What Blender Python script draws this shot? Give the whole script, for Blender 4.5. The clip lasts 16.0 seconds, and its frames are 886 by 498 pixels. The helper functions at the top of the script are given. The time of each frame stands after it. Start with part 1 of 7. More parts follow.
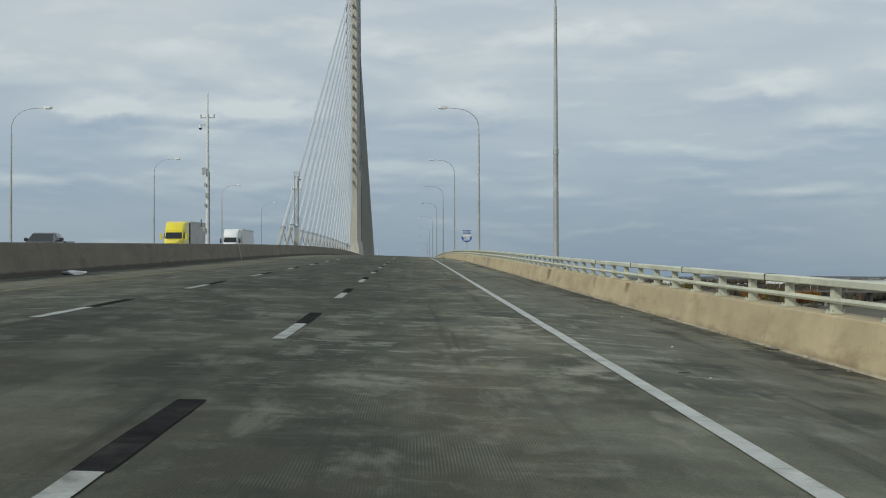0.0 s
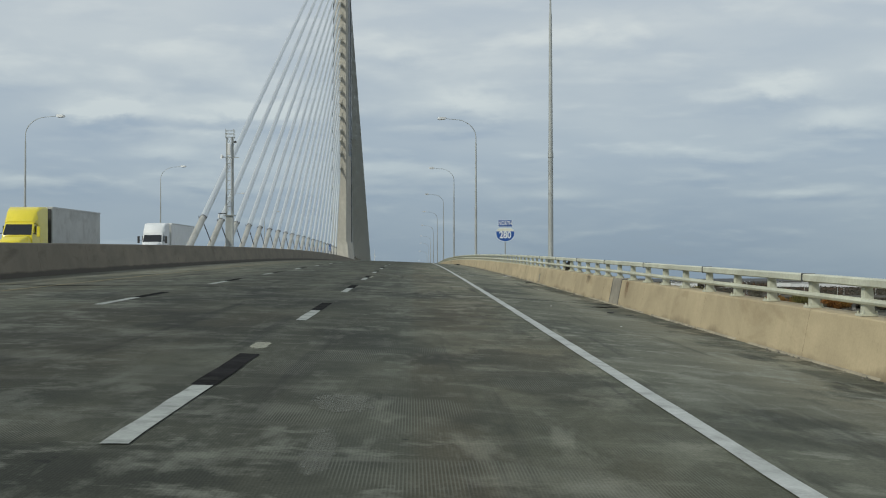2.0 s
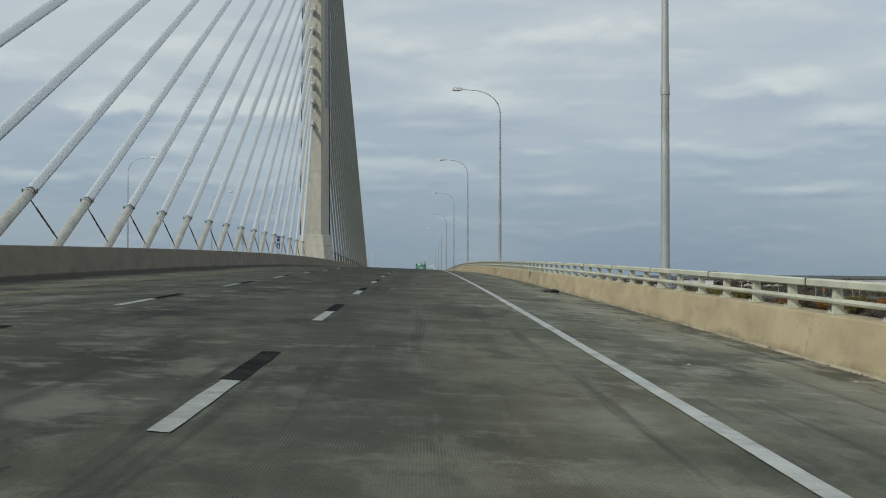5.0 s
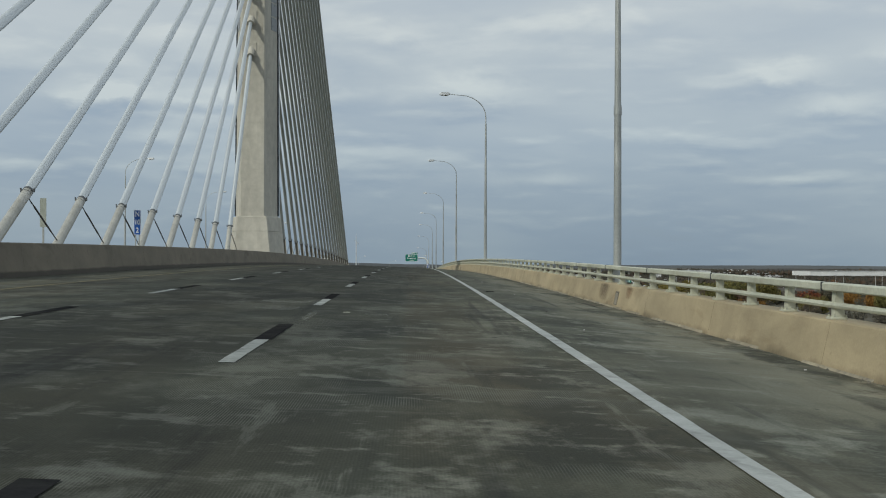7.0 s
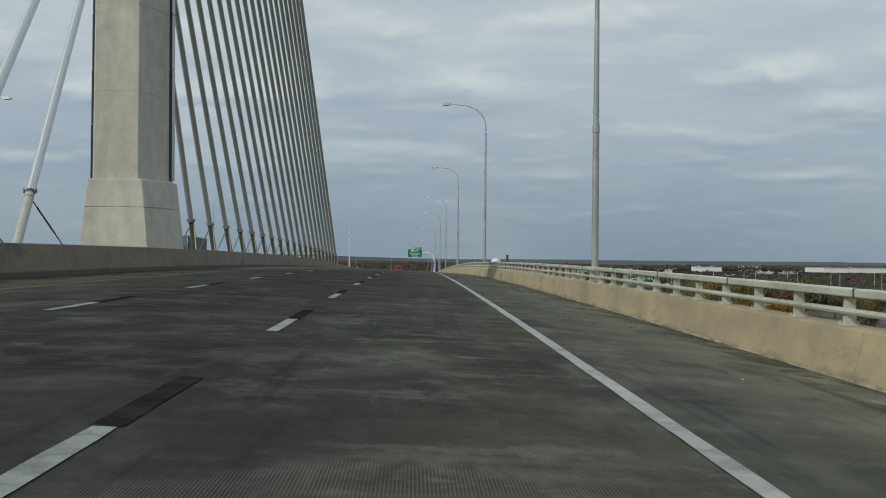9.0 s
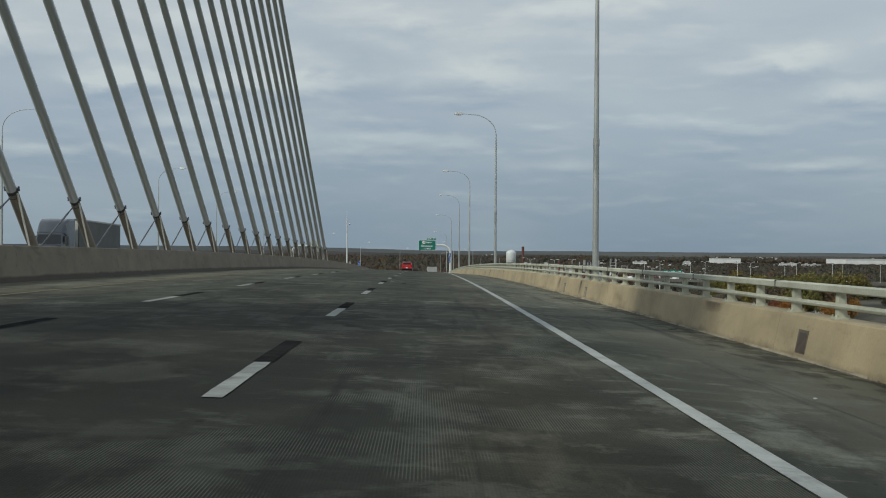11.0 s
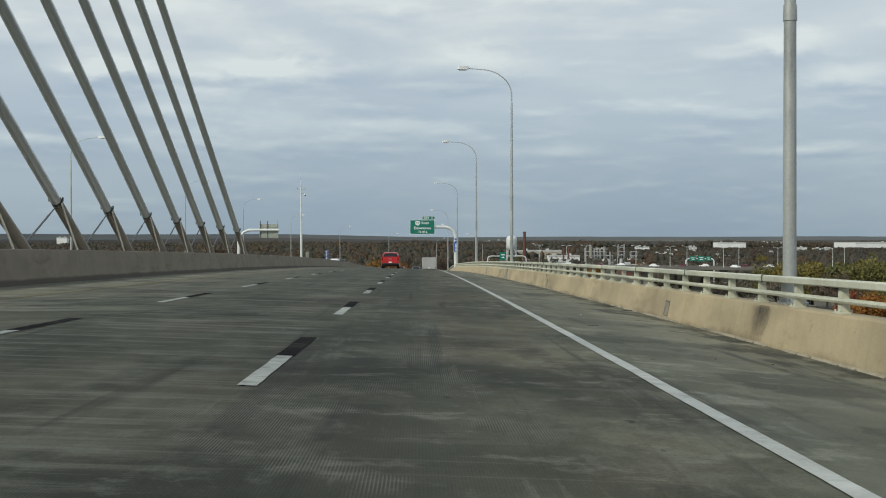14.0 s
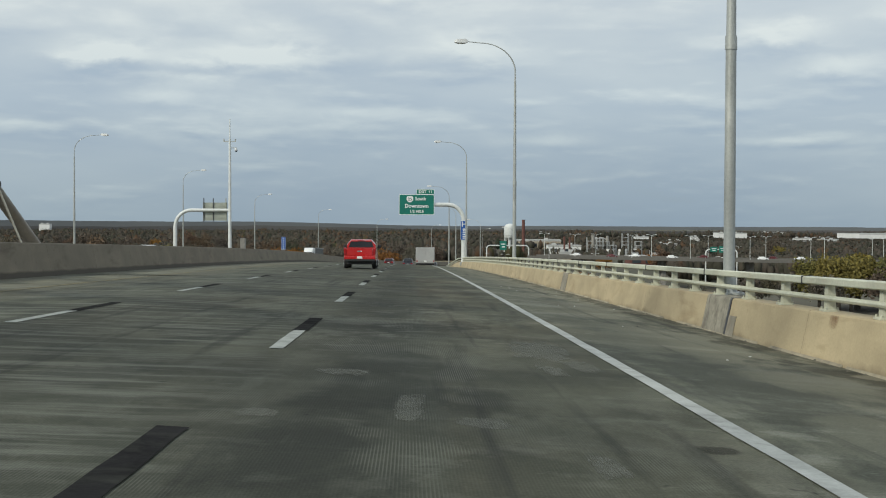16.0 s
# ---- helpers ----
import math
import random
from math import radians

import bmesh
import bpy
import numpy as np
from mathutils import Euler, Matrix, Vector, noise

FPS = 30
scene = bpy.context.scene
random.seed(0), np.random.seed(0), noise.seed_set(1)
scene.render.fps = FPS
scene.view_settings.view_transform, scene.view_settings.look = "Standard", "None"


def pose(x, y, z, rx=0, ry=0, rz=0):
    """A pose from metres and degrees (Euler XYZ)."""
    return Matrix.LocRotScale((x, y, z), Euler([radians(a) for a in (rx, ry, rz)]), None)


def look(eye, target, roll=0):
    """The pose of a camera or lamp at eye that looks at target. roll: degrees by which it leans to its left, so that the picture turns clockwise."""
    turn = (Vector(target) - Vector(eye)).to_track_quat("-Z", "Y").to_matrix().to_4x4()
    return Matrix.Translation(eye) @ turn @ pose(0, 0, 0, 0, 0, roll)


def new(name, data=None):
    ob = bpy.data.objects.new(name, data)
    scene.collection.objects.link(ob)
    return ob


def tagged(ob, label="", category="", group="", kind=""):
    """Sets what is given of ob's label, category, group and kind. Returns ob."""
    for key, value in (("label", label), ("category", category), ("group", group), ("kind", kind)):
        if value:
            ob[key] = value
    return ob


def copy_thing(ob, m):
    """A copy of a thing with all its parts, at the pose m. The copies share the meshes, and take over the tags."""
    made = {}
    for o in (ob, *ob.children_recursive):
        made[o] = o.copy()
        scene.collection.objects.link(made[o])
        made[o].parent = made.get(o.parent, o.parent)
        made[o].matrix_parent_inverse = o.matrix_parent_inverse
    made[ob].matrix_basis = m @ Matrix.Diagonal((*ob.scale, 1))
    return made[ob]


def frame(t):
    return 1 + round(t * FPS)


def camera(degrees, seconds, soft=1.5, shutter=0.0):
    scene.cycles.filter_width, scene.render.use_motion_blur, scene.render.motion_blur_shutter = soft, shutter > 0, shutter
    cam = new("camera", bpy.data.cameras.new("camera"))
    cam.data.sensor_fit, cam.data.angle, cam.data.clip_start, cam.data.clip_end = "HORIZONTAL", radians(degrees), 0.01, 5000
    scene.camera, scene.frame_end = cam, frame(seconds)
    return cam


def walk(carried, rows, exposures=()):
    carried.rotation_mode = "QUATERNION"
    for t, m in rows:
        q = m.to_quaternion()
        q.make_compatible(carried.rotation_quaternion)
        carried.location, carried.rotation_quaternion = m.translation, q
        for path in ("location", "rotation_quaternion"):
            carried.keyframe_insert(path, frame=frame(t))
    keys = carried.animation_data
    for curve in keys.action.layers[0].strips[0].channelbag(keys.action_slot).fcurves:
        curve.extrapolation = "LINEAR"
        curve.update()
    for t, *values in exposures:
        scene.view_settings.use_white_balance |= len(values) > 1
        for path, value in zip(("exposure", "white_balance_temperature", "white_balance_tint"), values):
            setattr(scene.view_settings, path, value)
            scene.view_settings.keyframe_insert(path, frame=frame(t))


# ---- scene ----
# ---- camera ----
LENS = 37.80
# seconds, place, yaw, pitch, roll
ROWS = [
    (0, -2.073, -0.000, -2.509, -1.401, 1.073, 0.081),
    (0.5, -2.063, 14.327, -2.213, -1.414, 1.105, 0.031),
    (1, -2.047, 28.613, -1.912, -1.346, 1.039, -0.032),
    (1.5, -2.020, 42.845, -1.608, -1.244, 1.031, -0.136),
    (2, -1.973, 57.003, -1.302, -1.347, 1.135, 0.004),
    (2.5, -1.970, 71.144, -0.997, -1.237, 1.050, 0.160),
    (3, -1.970, 85.284, -0.695, -1.127, 1.113, 0.215),
    (3.5, -1.995, 99.415, -0.400, -1.027, 1.057, -0.199),
    (6, -2.118, 170.137, 0.861, -1.299, 0.740, 0.103),
    (6.5, -2.021, 184.262, 1.056, -1.507, 0.480, 0.118),
    (7, -1.934, 198.365, 1.228, -1.500, 0.475, -0.192),
    (7.5, -1.824, 212.474, 1.376, -1.482, 0.204, -0.064),
    (8, -1.711, 226.548, 1.499, -1.431, 0.092, 0.196),
    (8.5, -1.762, 240.583, 1.597, -1.536, 0.220, -0.396),
    (11, -2.056, 310.706, 1.707, -0.875, -0.153, -0.393),
    (11.5, -2.154, 324.690, 1.652, -1.101, -0.333, -0.286),
    (12, -2.122, 338.658, 1.570, -1.227, -0.423, -0.332),
    (12.5, -2.074, 352.646, 1.463, -1.232, -0.635, -0.376),
    (13, -2.070, 366.672, 1.345, -1.146, -0.786, -0.127),
    (13.5, -2.130, 380.793, 1.169, -1.102, -0.823, 0.068),
    (14, -2.150, 395.052, 0.983, -1.185, -0.747, 0.076),
    (14.5, -2.126, 409.411, 0.772, -1.292, -1.083, -0.278),
    (15, -2.085, 423.803, 0.540, -1.363, -1.123, -0.088),
    (15.5, -2.060, 438.215, 0.287, -1.411, -1.124, -0.077),
    (16, -2.049, 452.639, 0.016, -1.512, -1.239, -0.245),
]

cam = camera(LENS, 16.0, soft=1.1)
walk(cam, [(t, pose(x, y, z, 90 + p, r, w)) for t, x, y, z, w, p, r in ROWS], exposures=[(0.0, 0.0, 6500, 2), (7.0, -0.05, 6500, 2), (11.0, -0.1, 6500, 2), (12.0, 0.14, 6580, 2), (13.0, 0.2, 6620, 2), (16.0, 0.22, 6650, 2)])

# ---- sky and sun ----
SUN_ELEV, SUN_AZ = radians(33), radians(230)   # azimuth clockwise from the way ahead


def sky():
    world = bpy.data.worlds.new("sky")
    scene.world = world
    world.use_nodes = True
    nt = world.node_tree
    N, L = nt.nodes, nt.links
    N.clear()
    out = N.new("ShaderNodeOutputWorld")
    bg = N.new("ShaderNodeBackground")
    bg.inputs["Strength"].default_value = 1.0
    L.new(bg.outputs[0], out.inputs[0])
    tex = N.new("ShaderNodeTexSky")
    tex.sky_type = "NISHITA"
    tex.sun_disc = False
    tex.sun_elevation = SUN_ELEV
    tex.sun_rotation = SUN_AZ
    blue = N.new("ShaderNodeVectorMath")
    blue.operation = "SCALE"
    blue.inputs["Scale"].default_value = 0.10
    L.new(tex.outputs[0], blue.inputs[0])
    tc = N.new("ShaderNodeTexCoord")
    sep = N.new("ShaderNodeSeparateXYZ")
    L.new(tc.outputs["Generated"], sep.inputs[0])

    def mth(op, a, b=None, c=None, clamp=False):
        n = N.new("ShaderNodeMath")
        n.operation, n.use_clamp = op, clamp
        for i, v in enumerate((a, b, c)):
            if v is None:
                continue
            if isinstance(v, (int, float)):
                n.inputs[i].default_value = v
            else:
                L.new(v, n.inputs[i])
        return n.outputs[0]

    def ramp(v, stops):
        n = N.new("ShaderNodeValToRGB")
        L.new(v, n.inputs[0])
        while len(n.color_ramp.elements) < len(stops):
            n.color_ramp.elements.new(0.5)
        for e, (q, col) in zip(n.color_ramp.elements, stops):
            e.position, e.color = q, (*col, 1) if len(col) == 3 else col
        return n.outputs[0]

    # banks of cloud by bearing and height
    az = mth("ARCTAN2", sep.outputs[0], sep.outputs[1])

    def bank(fx, fz, detail, rough, off, dist, lift=0.0):
        c = N.new("ShaderNodeCombineXYZ")
        L.new(mth("MULTIPLY", az, fx), c.inputs[0])
        L.new(mth("MULTIPLY", mth("ADD", sep.outputs[2], lift), fz), c.inputs[1])
        c.inputs[2].default_value = off
        n = N.new("ShaderNodeTexNoise")
        for k, v in (("Scale", 1.0), ("Detail", detail), ("Roughness", rough), ("Distortion", dist)):
            n.inputs[k].default_value = v
        L.new(c.outputs[0], n.inputs["Vector"])
        return n.outputs["Fac"]

    broad = bank(3.4, 10.0, 5, 0.5, 4.4, 0.2)
    puffs = bank(6.5, 21.0, 6, 0.5, 5.3, 0.25)
    above = bank(6.5, 21.0, 6, 0.5, 5.3, 0.25, 0.010)
    small = bank(11.0, 52.0, 5, 0.5, 8.1, 0.15)
    small_above = bank(11.0, 52.0, 5, 0.5, 8.1, 0.15, 0.0042)
    # the heaps stand in a belt, smaller and flatter towards the horizon
    belt = ramp(sep.outputs[2], [(0.02, (0.0,) * 3), (0.07, (1.0,) * 3), (0.17, (1.0,) * 3), (0.3, (0.5,) * 3)])
    low_belt = ramp(sep.outputs[2], [(0.01, (0.5,) * 3), (0.04, (1.0,) * 3), (0.10, (0.9,) * 3), (0.16, (0.2,) * 3)])
    body = mth("MULTIPLY", ramp(puffs, [(0.48, (0.0,) * 3), (0.57, (1.0,) * 3)]), belt)
    top = mth("MULTIPLY", mth("SUBTRACT", puffs, above), body)
    low_body = mth("MULTIPLY", ramp(small, [(0.46, (0.0,) * 3), (0.60, (1.0,) * 3)]), low_belt)
    low_top = mth("MULTIPLY", mth("SUBTRACT", small, small_above), low_body)
    lum = mth("ADD", mth("MULTIPLY", mth("SUBTRACT", broad, 0.5), 0.40), 0.5)
    lum = mth("ADD", lum, mth("MULTIPLY", top, 0.5))
    lum = mth("ADD", lum, mth("MULTIPLY", low_top, 0.6))
    lum = mth("ADD", lum, mth("MULTIPLY", body, 0.03))
    # single heaps with lit tops and shaded bases: bearing, height, half-width, half-height (degrees), strength
    ragged = mth("SUBTRACT", bank(26.0, 60.0, 5, 0.55, 2.2, 0.3), 0.5)
    for bear, elev, half_w, half_h, amp in ((15.9, 7.7, 1.9, 0.62, 1.0), (18.5, 6.4, 1.8, 0.5, 0.9), (2.5, 7.1, 2.6, 0.7, 0.75), (-13.2, 6.8, 2.0, 0.6, 1.3), (-6.6, 6.9, 3.4, 0.5, 1.25), (-10.5, 5.1, 2.0, 0.32, 0.5), (16.8, 3.4, 2.6, 0.22, 0.7), (6.3, 3.4, 1.8, 0.25, 0.5), (11.0, 5.3, 2.4, 0.3, 0.4), (-2.5, 4.6, 2.2, 0.3, 0.45), (23.0, 8.6, 2.4, 0.7, 0.8), (-19.0, 8.4, 2.5, 0.8, 0.8), (-1.0, 9.6, 3.0, 0.7, 0.5), (9.0, 10.4, 3.4, 0.8, 0.4)):
        u = mth("ADD", mth("DIVIDE", mth("SUBTRACT", az, radians(bear)), radians(half_w)), mth("MULTIPLY", ragged, 1.6))
        v = mth("ADD", mth("DIVIDE", mth("SUBTRACT", sep.outputs[2], math.sin(radians(elev))), radians(half_h)), mth("MULTIPLY", ragged, 2.6))
        fall = mth("POWER", math.e, mth("MULTIPLY", mth("ADD", mth("POWER", mth("ABSOLUTE", u), 2.0), mth("MULTIPLY", v, v)), -1.0))
        lum = mth("ADD", lum, mth("MULTIPLY", mth("MULTIPLY", mth("ADD", v, 0.35), fall), amp * 0.28))
    shade = ramp(lum, [(0.32, (0.355, 0.42, 0.55)), (0.46, (0.464, 0.512, 0.60)), (0.54, (0.547, 0.582, 0.645)), (0.70, (0.718, 0.73, 0.75))])
    # far off the cloud base looks darker and bluer
    high = ramp(sep.outputs[2], [(0.0, (0.53, 0.605, 0.67)), (0.03, (0.60, 0.67, 0.735)), (0.09, (0.76, 0.815, 0.87)), (0.2, (1.0, 1.0, 1.0)), (0.6, (1.05, 1.05, 1.05))])
    mul = N.new("ShaderNodeMix")
    mul.data_type, mul.blend_type = "RGBA", "MULTIPLY"
    mul.inputs[0].default_value = 1
    L.new(shade, mul.inputs[6])
    L.new(high, mul.inputs[7])
    cover = ramp(lum, [(0.30, (0.70,) * 3), (0.45, (0.96,) * 3)])
    mix = N.new("ShaderNodeMix")
    mix.data_type = "RGBA"
    L.new(cover, mix.inputs[0])
    L.new(blue.outputs[0], mix.inputs[6])
    L.new(mul.outputs[2], mix.inputs[7])
    L.new(mix.outputs[2], bg.inputs[0])


sky()
sun = new("sun", bpy.data.lights.new("sun", "SUN"))
sun.data.energy, sun.data.angle, sun.data.color = 2.1, radians(3.5), (1.0, 0.945, 0.86)
sun.matrix_world = look((0, 0, 0), (-math.sin(SUN_AZ) * math.cos(SUN_ELEV), -math.cos(SUN_AZ) * math.cos(SUN_ELEV), -math.sin(SUN_ELEV)))

# ---- the road's line: station s along it, offset d to the right of the edge line, height h over that line ----
KN = (-40, 40, 120, 200, 280, 360, 440, 520, 640, 648, 700, 740, 960)
KZ = (3.15e-5, 2.35e-5, -7.62e-5, -12.19e-5, -13.11e-5, -13.39e-5, -8.68e-5, -8.02e-5, -8e-5, -8e-5, -8e-5, 6e-5, 10e-5)
# past the cable-stayed spans the deck bends to the right and leans into the bend
KX = (-5.55e-6, -6.06e-6, -0.96e-6, 3.66e-6, 6.39e-6, 5.94e-6, -1.21e-6, 2.45e-6, 2.45e-6, 1.25e-3, 1.3e-3, 1.3e-3, 0.9e-3)
GS = np.arange(-100, 2401, 4.0)


def line_of(knots, slope):
    k = np.where(GS > KN[-1], 0, np.interp(GS, KN, knots))
    i0 = int((200 - GS[0]) / 4)
    sl = np.cumsum(k) * 4
    sl = sl - sl[i0] + slope
    z = np.cumsum(sl - 2 * k) * 4
    return z - z[i0]


GZ, GX = line_of(KZ, 0.0111521), line_of(KX, 0.0)
HEADING = np.where(GS > 640, np.arctan(np.gradient(GX, GS)), 0)


def at(s, d, h=0.0):
    z = float(np.interp(s, GS, GZ)) + h
    if d > 3.23 and h > -0.2:
        # the parapet stands a little lower on the first spans
        z -= float(np.interp(s, (40, 75, 125, 190, 230, 300, 400), (0.06, 0.0, 0.0, 0.06, 0.085, 0.06, 0.025)))
    z -= (d + 16.0) * float(np.interp(s, (585, 605, 645, 665), (0.0, 0.005, 0.045, 0.05)))
    q = float(np.interp(s, GS, HEADING))
    return Vector((float(np.interp(s, GS, GX)) + d * math.cos(q), s - d * math.sin(q), z))


def frame_at(s, d, h=0.0, turn=0.0):
    """A pose on the road line, upright, turned about z."""
    return Matrix.Translation(at(s, d, h)) @ pose(0, 0, 0, 0, 0, turn - math.degrees(float(np.interp(s, GS, HEADING))))


def surf(d):
    """The deck's cross fall."""
    if d < -16.1:
        d = -32.2 - d
    return float(np.interp(d, (-16.1, -13.77, -10.97, -7.32, -3.66, 0, 3.18), (0.315, 0.315, 0.272, 0.262, 0.136, 0, -0.242)))


CYCLE, PHASE = 12.192, 3.36
LAMP0, LAMP_STEP = 110.23, 60.914
MID = -16.52         # the plane of the stays
PYLON = 322.6
GROUND = -27.0

# ---- materials ----


class Nodes:
    def __init__(self, name):
        self.m = bpy.data.materials.new(name)
        self.m.use_nodes = True
        self.nt = self.m.node_tree
        self.N, self.L = self.nt.nodes, self.nt.links
        self.bsdf = self.N["Principled BSDF"]

    def put(self, key, v):
        if isinstance(v, (int, float, tuple)):
            self.bsdf.inputs[key].default_value = (*v, 1) if isinstance(v, tuple) and len(v) == 3 else v
        else:
            self.L.new(v, self.bsdf.inputs[key])

    def coord(self, kind="Object", scale=(1, 1, 1), loc=(0, 0, 0)):
        tc = self.N.new("ShaderNodeTexCoord")
        mp = self.N.new("ShaderNodeMapping")
        mp.inputs["Scale"].default_value = scale
        mp.inputs["Location"].default_value = loc
        self.L.new(tc.outputs[kind], mp.inputs[0])
        return mp.outputs[0]

    def noise(self, vec, scale=1.0, detail=4, rough=0.55, dist=0.0):
        n = self.N.new("ShaderNodeTexNoise")
        for k, v in (("Scale", scale), ("Detail", detail), ("Roughness", rough), ("Distortion", dist)):
            n.inputs[k].default_value = v
        self.L.new(vec, n.inputs["Vector"])
        return n.outputs["Fac"]

    def ramp(self, v, *stops):
        n = self.N.new("ShaderNodeValToRGB")
        self.L.new(v, n.inputs[0])
        while len(n.color_ramp.elements) < len(stops):
            n.color_ramp.elements.new(0.5)
        for e, (q, col) in zip(n.color_ramp.elements, stops):
            if isinstance(col, (int, float)):
                col = (col,) * 3
            e.position, e.color = q, (*col, 1)
        return n.outputs[0]

    def mix(self, fac, a, b, mode="MIX"):
        n = self.N.new("ShaderNodeMix")
        n.data_type, n.blend_type = "RGBA", mode
        for i, v in ((0, fac), (6, a), (7, b)):
            if isinstance(v, (int, float)):
                n.inputs[i].default_value = v if i == 0 else (v, v, v, 1)
            elif isinstance(v, tuple):
                n.inputs[i].default_value = (*v, 1)
            else:
                self.L.new(v, n.inputs[i])
        return n.outputs[2]

    def math(self, op, a, b=0.0):
        n = self.N.new("ShaderNodeMath")
        n.operation = op
        for i, v in enumerate((a, b)):
            if isinstance(v, (int, float)):
                n.inputs[i].default_value = v
            else:
                self.L.new(v, n.inputs[i])
        return n.outputs[0]

    def bump(self, v, strength=0.3, dist=0.02):
        n = self.N.new("ShaderNodeBump")
        n.inputs["Strength"].default_value = strength
        n.inputs["Distance"].default_value = dist
        self.L.new(v, n.inputs["Height"])
        self.L.new(n.outputs[0], self.bsdf.inputs["Normal"])

    def random(self):
        return self.N.new("ShaderNodeObjectInfo").outputs["Random"]

    def island(self):
        return self.N.new("ShaderNodeNewGeometry").outputs["Random Per Island"]


def surface(name, col, rough=0.6, metal=0.0, vary=0.25, scale=2.0, fine=30.0, stain=None, stain_amount=0.5, bump=0.15, stretch=(1, 1, 1), rand=0.0, coat=0.0, spec=0.5):
    """A worn surface: base colour, broad patches, fine grain, stains."""
    n = Nodes(name)
    v = n.coord("Object", stretch)
    broad = n.noise(v, scale, 4, 0.6, 0.3)
    grain = n.noise(n.coord(), fine, 3, 0.6)
    lo = tuple(c * (1 - vary) for c in col)
    hi = tuple(min(1, c * (1 + vary)) for c in col)
    c = n.ramp(broad, (0.3, lo), (0.7, hi))
    c = n.mix(0.5, c, n.ramp(grain, (0.3, 0.75), (0.7, 1.15)), "MULTIPLY")
    if stain:
        st = n.ramp(n.noise(n.coord("Object", stretch, (5, 3, 1)), scale * 1.7, 6, 0.65, 0.6), (0.5, 0.0), (0.72, stain_amount))
        c = n.mix(st, c, stain)
    if rand:
        r = n.ramp(n.random(), (0.0, 1 - rand), (1.0, 1 + rand))
        c = n.mix(1.0, c, r, "MULTIPLY")
    n.put("Base Color", c)
    n.put("Roughness", n.math("ADD", rough - 0.08, n.math("MULTIPLY", grain, 0.16)))
    n.put("Metallic", metal)
    n.put("Specular IOR Level", spec)
    if coat:
        n.put("Coat Weight", coat)
    if bump:
        n.bump(grain, bump, 0.01)
    return n.m


def road_material():
    n = Nodes("deck_concrete")
    uv = n.coord("UV")
    su = n.N.new("ShaderNodeSeparateXYZ")
    n.L.new(uv, su.inputs[0])
    across, way = su.outputs[0], su.outputs[1]
    # broad mottling
    a = n.noise(n.coord("UV", (0.5, 0.22, 1)), 1.0, 8, 0.7, 0.1)
    col = n.ramp(a, (0.32, (0.039, 0.043, 0.034)), (0.5, (0.074, 0.078, 0.063)), (0.66, (0.134, 0.137, 0.113)))
    # brownish film
    d = n.noise(n.coord("UV", (0.35, 0.06, 1), (1, 9, 0)), 1.0, 4, 0.6, 0.3)
    col = n.mix(n.ramp(d, (0.48, 0.0), (0.68, 0.45)), col, (0.075, 0.064, 0.046))
    # the shoulder keeps more dust than the lanes
    edge = n.ramp(n.math("ADD", n.math("MULTIPLY", across, 0.1), n.math("MULTIPLY", d, 0.06)), (0.03, 0.0), (0.2, 0.55))
    col = n.mix(edge, col, (0.185, 0.174, 0.138))
    dust = n.ramp(n.math("ADD", n.math("MULTIPLY", across, -0.1), n.math("MULTIPLY", d, 0.12)), (0.0, 0.0), (1.14, 0.0), (1.28, 0.6))
    col = n.mix(dust, col, (0.15, 0.14, 0.108))
    # crusts of dirt and washed-out mortar in the gutter
    crust = n.noise(n.coord("UV", (1.6, 0.55, 1), (3, 8, 0)), 1.0, 6, 0.6, 0.2)
    gutter = n.math("ADD", n.math("MULTIPLY", across, 0.25), n.math("MULTIPLY", crust, 0.9))
    col = n.mix(n.ramp(n.math("SUBTRACT", gutter, 0.5), (0.58, 0.0), (0.66, 0.75)), col, (0.045, 0.041, 0.033))
    crust = n.noise(n.coord("UV", (1.3, 0.9, 1), (13, 18, 0)), 1.0, 6, 0.6, 0.2)
    gutter = n.math("ADD", n.math("MULTIPLY", across, 0.2), n.math("MULTIPLY", crust, 1.0))
    col = n.mix(n.ramp(n.math("SUBTRACT", gutter, 0.5), (0.61, 0.0), (0.67, 0.55)), col, (0.23, 0.21, 0.165))
    # darker oily band between the wheel tracks
    w = n.N.new("ShaderNodeTexWave")
    w.wave_type, w.bands_direction, w.wave_profile = "BANDS", "X", "SIN"
    w.inputs["Scale"].default_value = 1.0
    w.inputs["Distortion"].default_value = 0.6
    w.inputs["Detail"].default_value = 2
    n.L.new(n.coord("UV", (2 * math.pi / 3.66 / 20, 0.004, 1), (math.pi / 2 / 20, 0, 0)), w.inputs["Vector"])
    col = n.mix(n.math("MULTIPLY", w.outputs["Fac"], 0.42), col, (0.034, 0.036, 0.032))
    # dark patches with a firm edge
    s = n.noise(n.coord("UV", (0.5, 0.2, 1), (21, 5, 0)), 1.0, 7, 0.62, 0.1)
    col = n.mix(n.ramp(s, (0.52, 0.0), (0.58, 0.62)), col, (0.031, 0.034, 0.030))
    # worn pale patches and scuffs, in fields
    field = n.ramp(n.noise(n.coord("UV", (0.2, 0.07, 1), (11, 2, 0)), 1.0, 4, 0.55, 0.3), (0.42, 0.3), (0.56, 1.0))
    # the pours past the pylon are scuffed less, and so is the shoulder
    field = n.math("MULTIPLY", field, n.ramp(n.math("MULTIPLY", way, 0.001), (0.34, 1.0), (0.37, 0.62), (0.45, 0.5)))
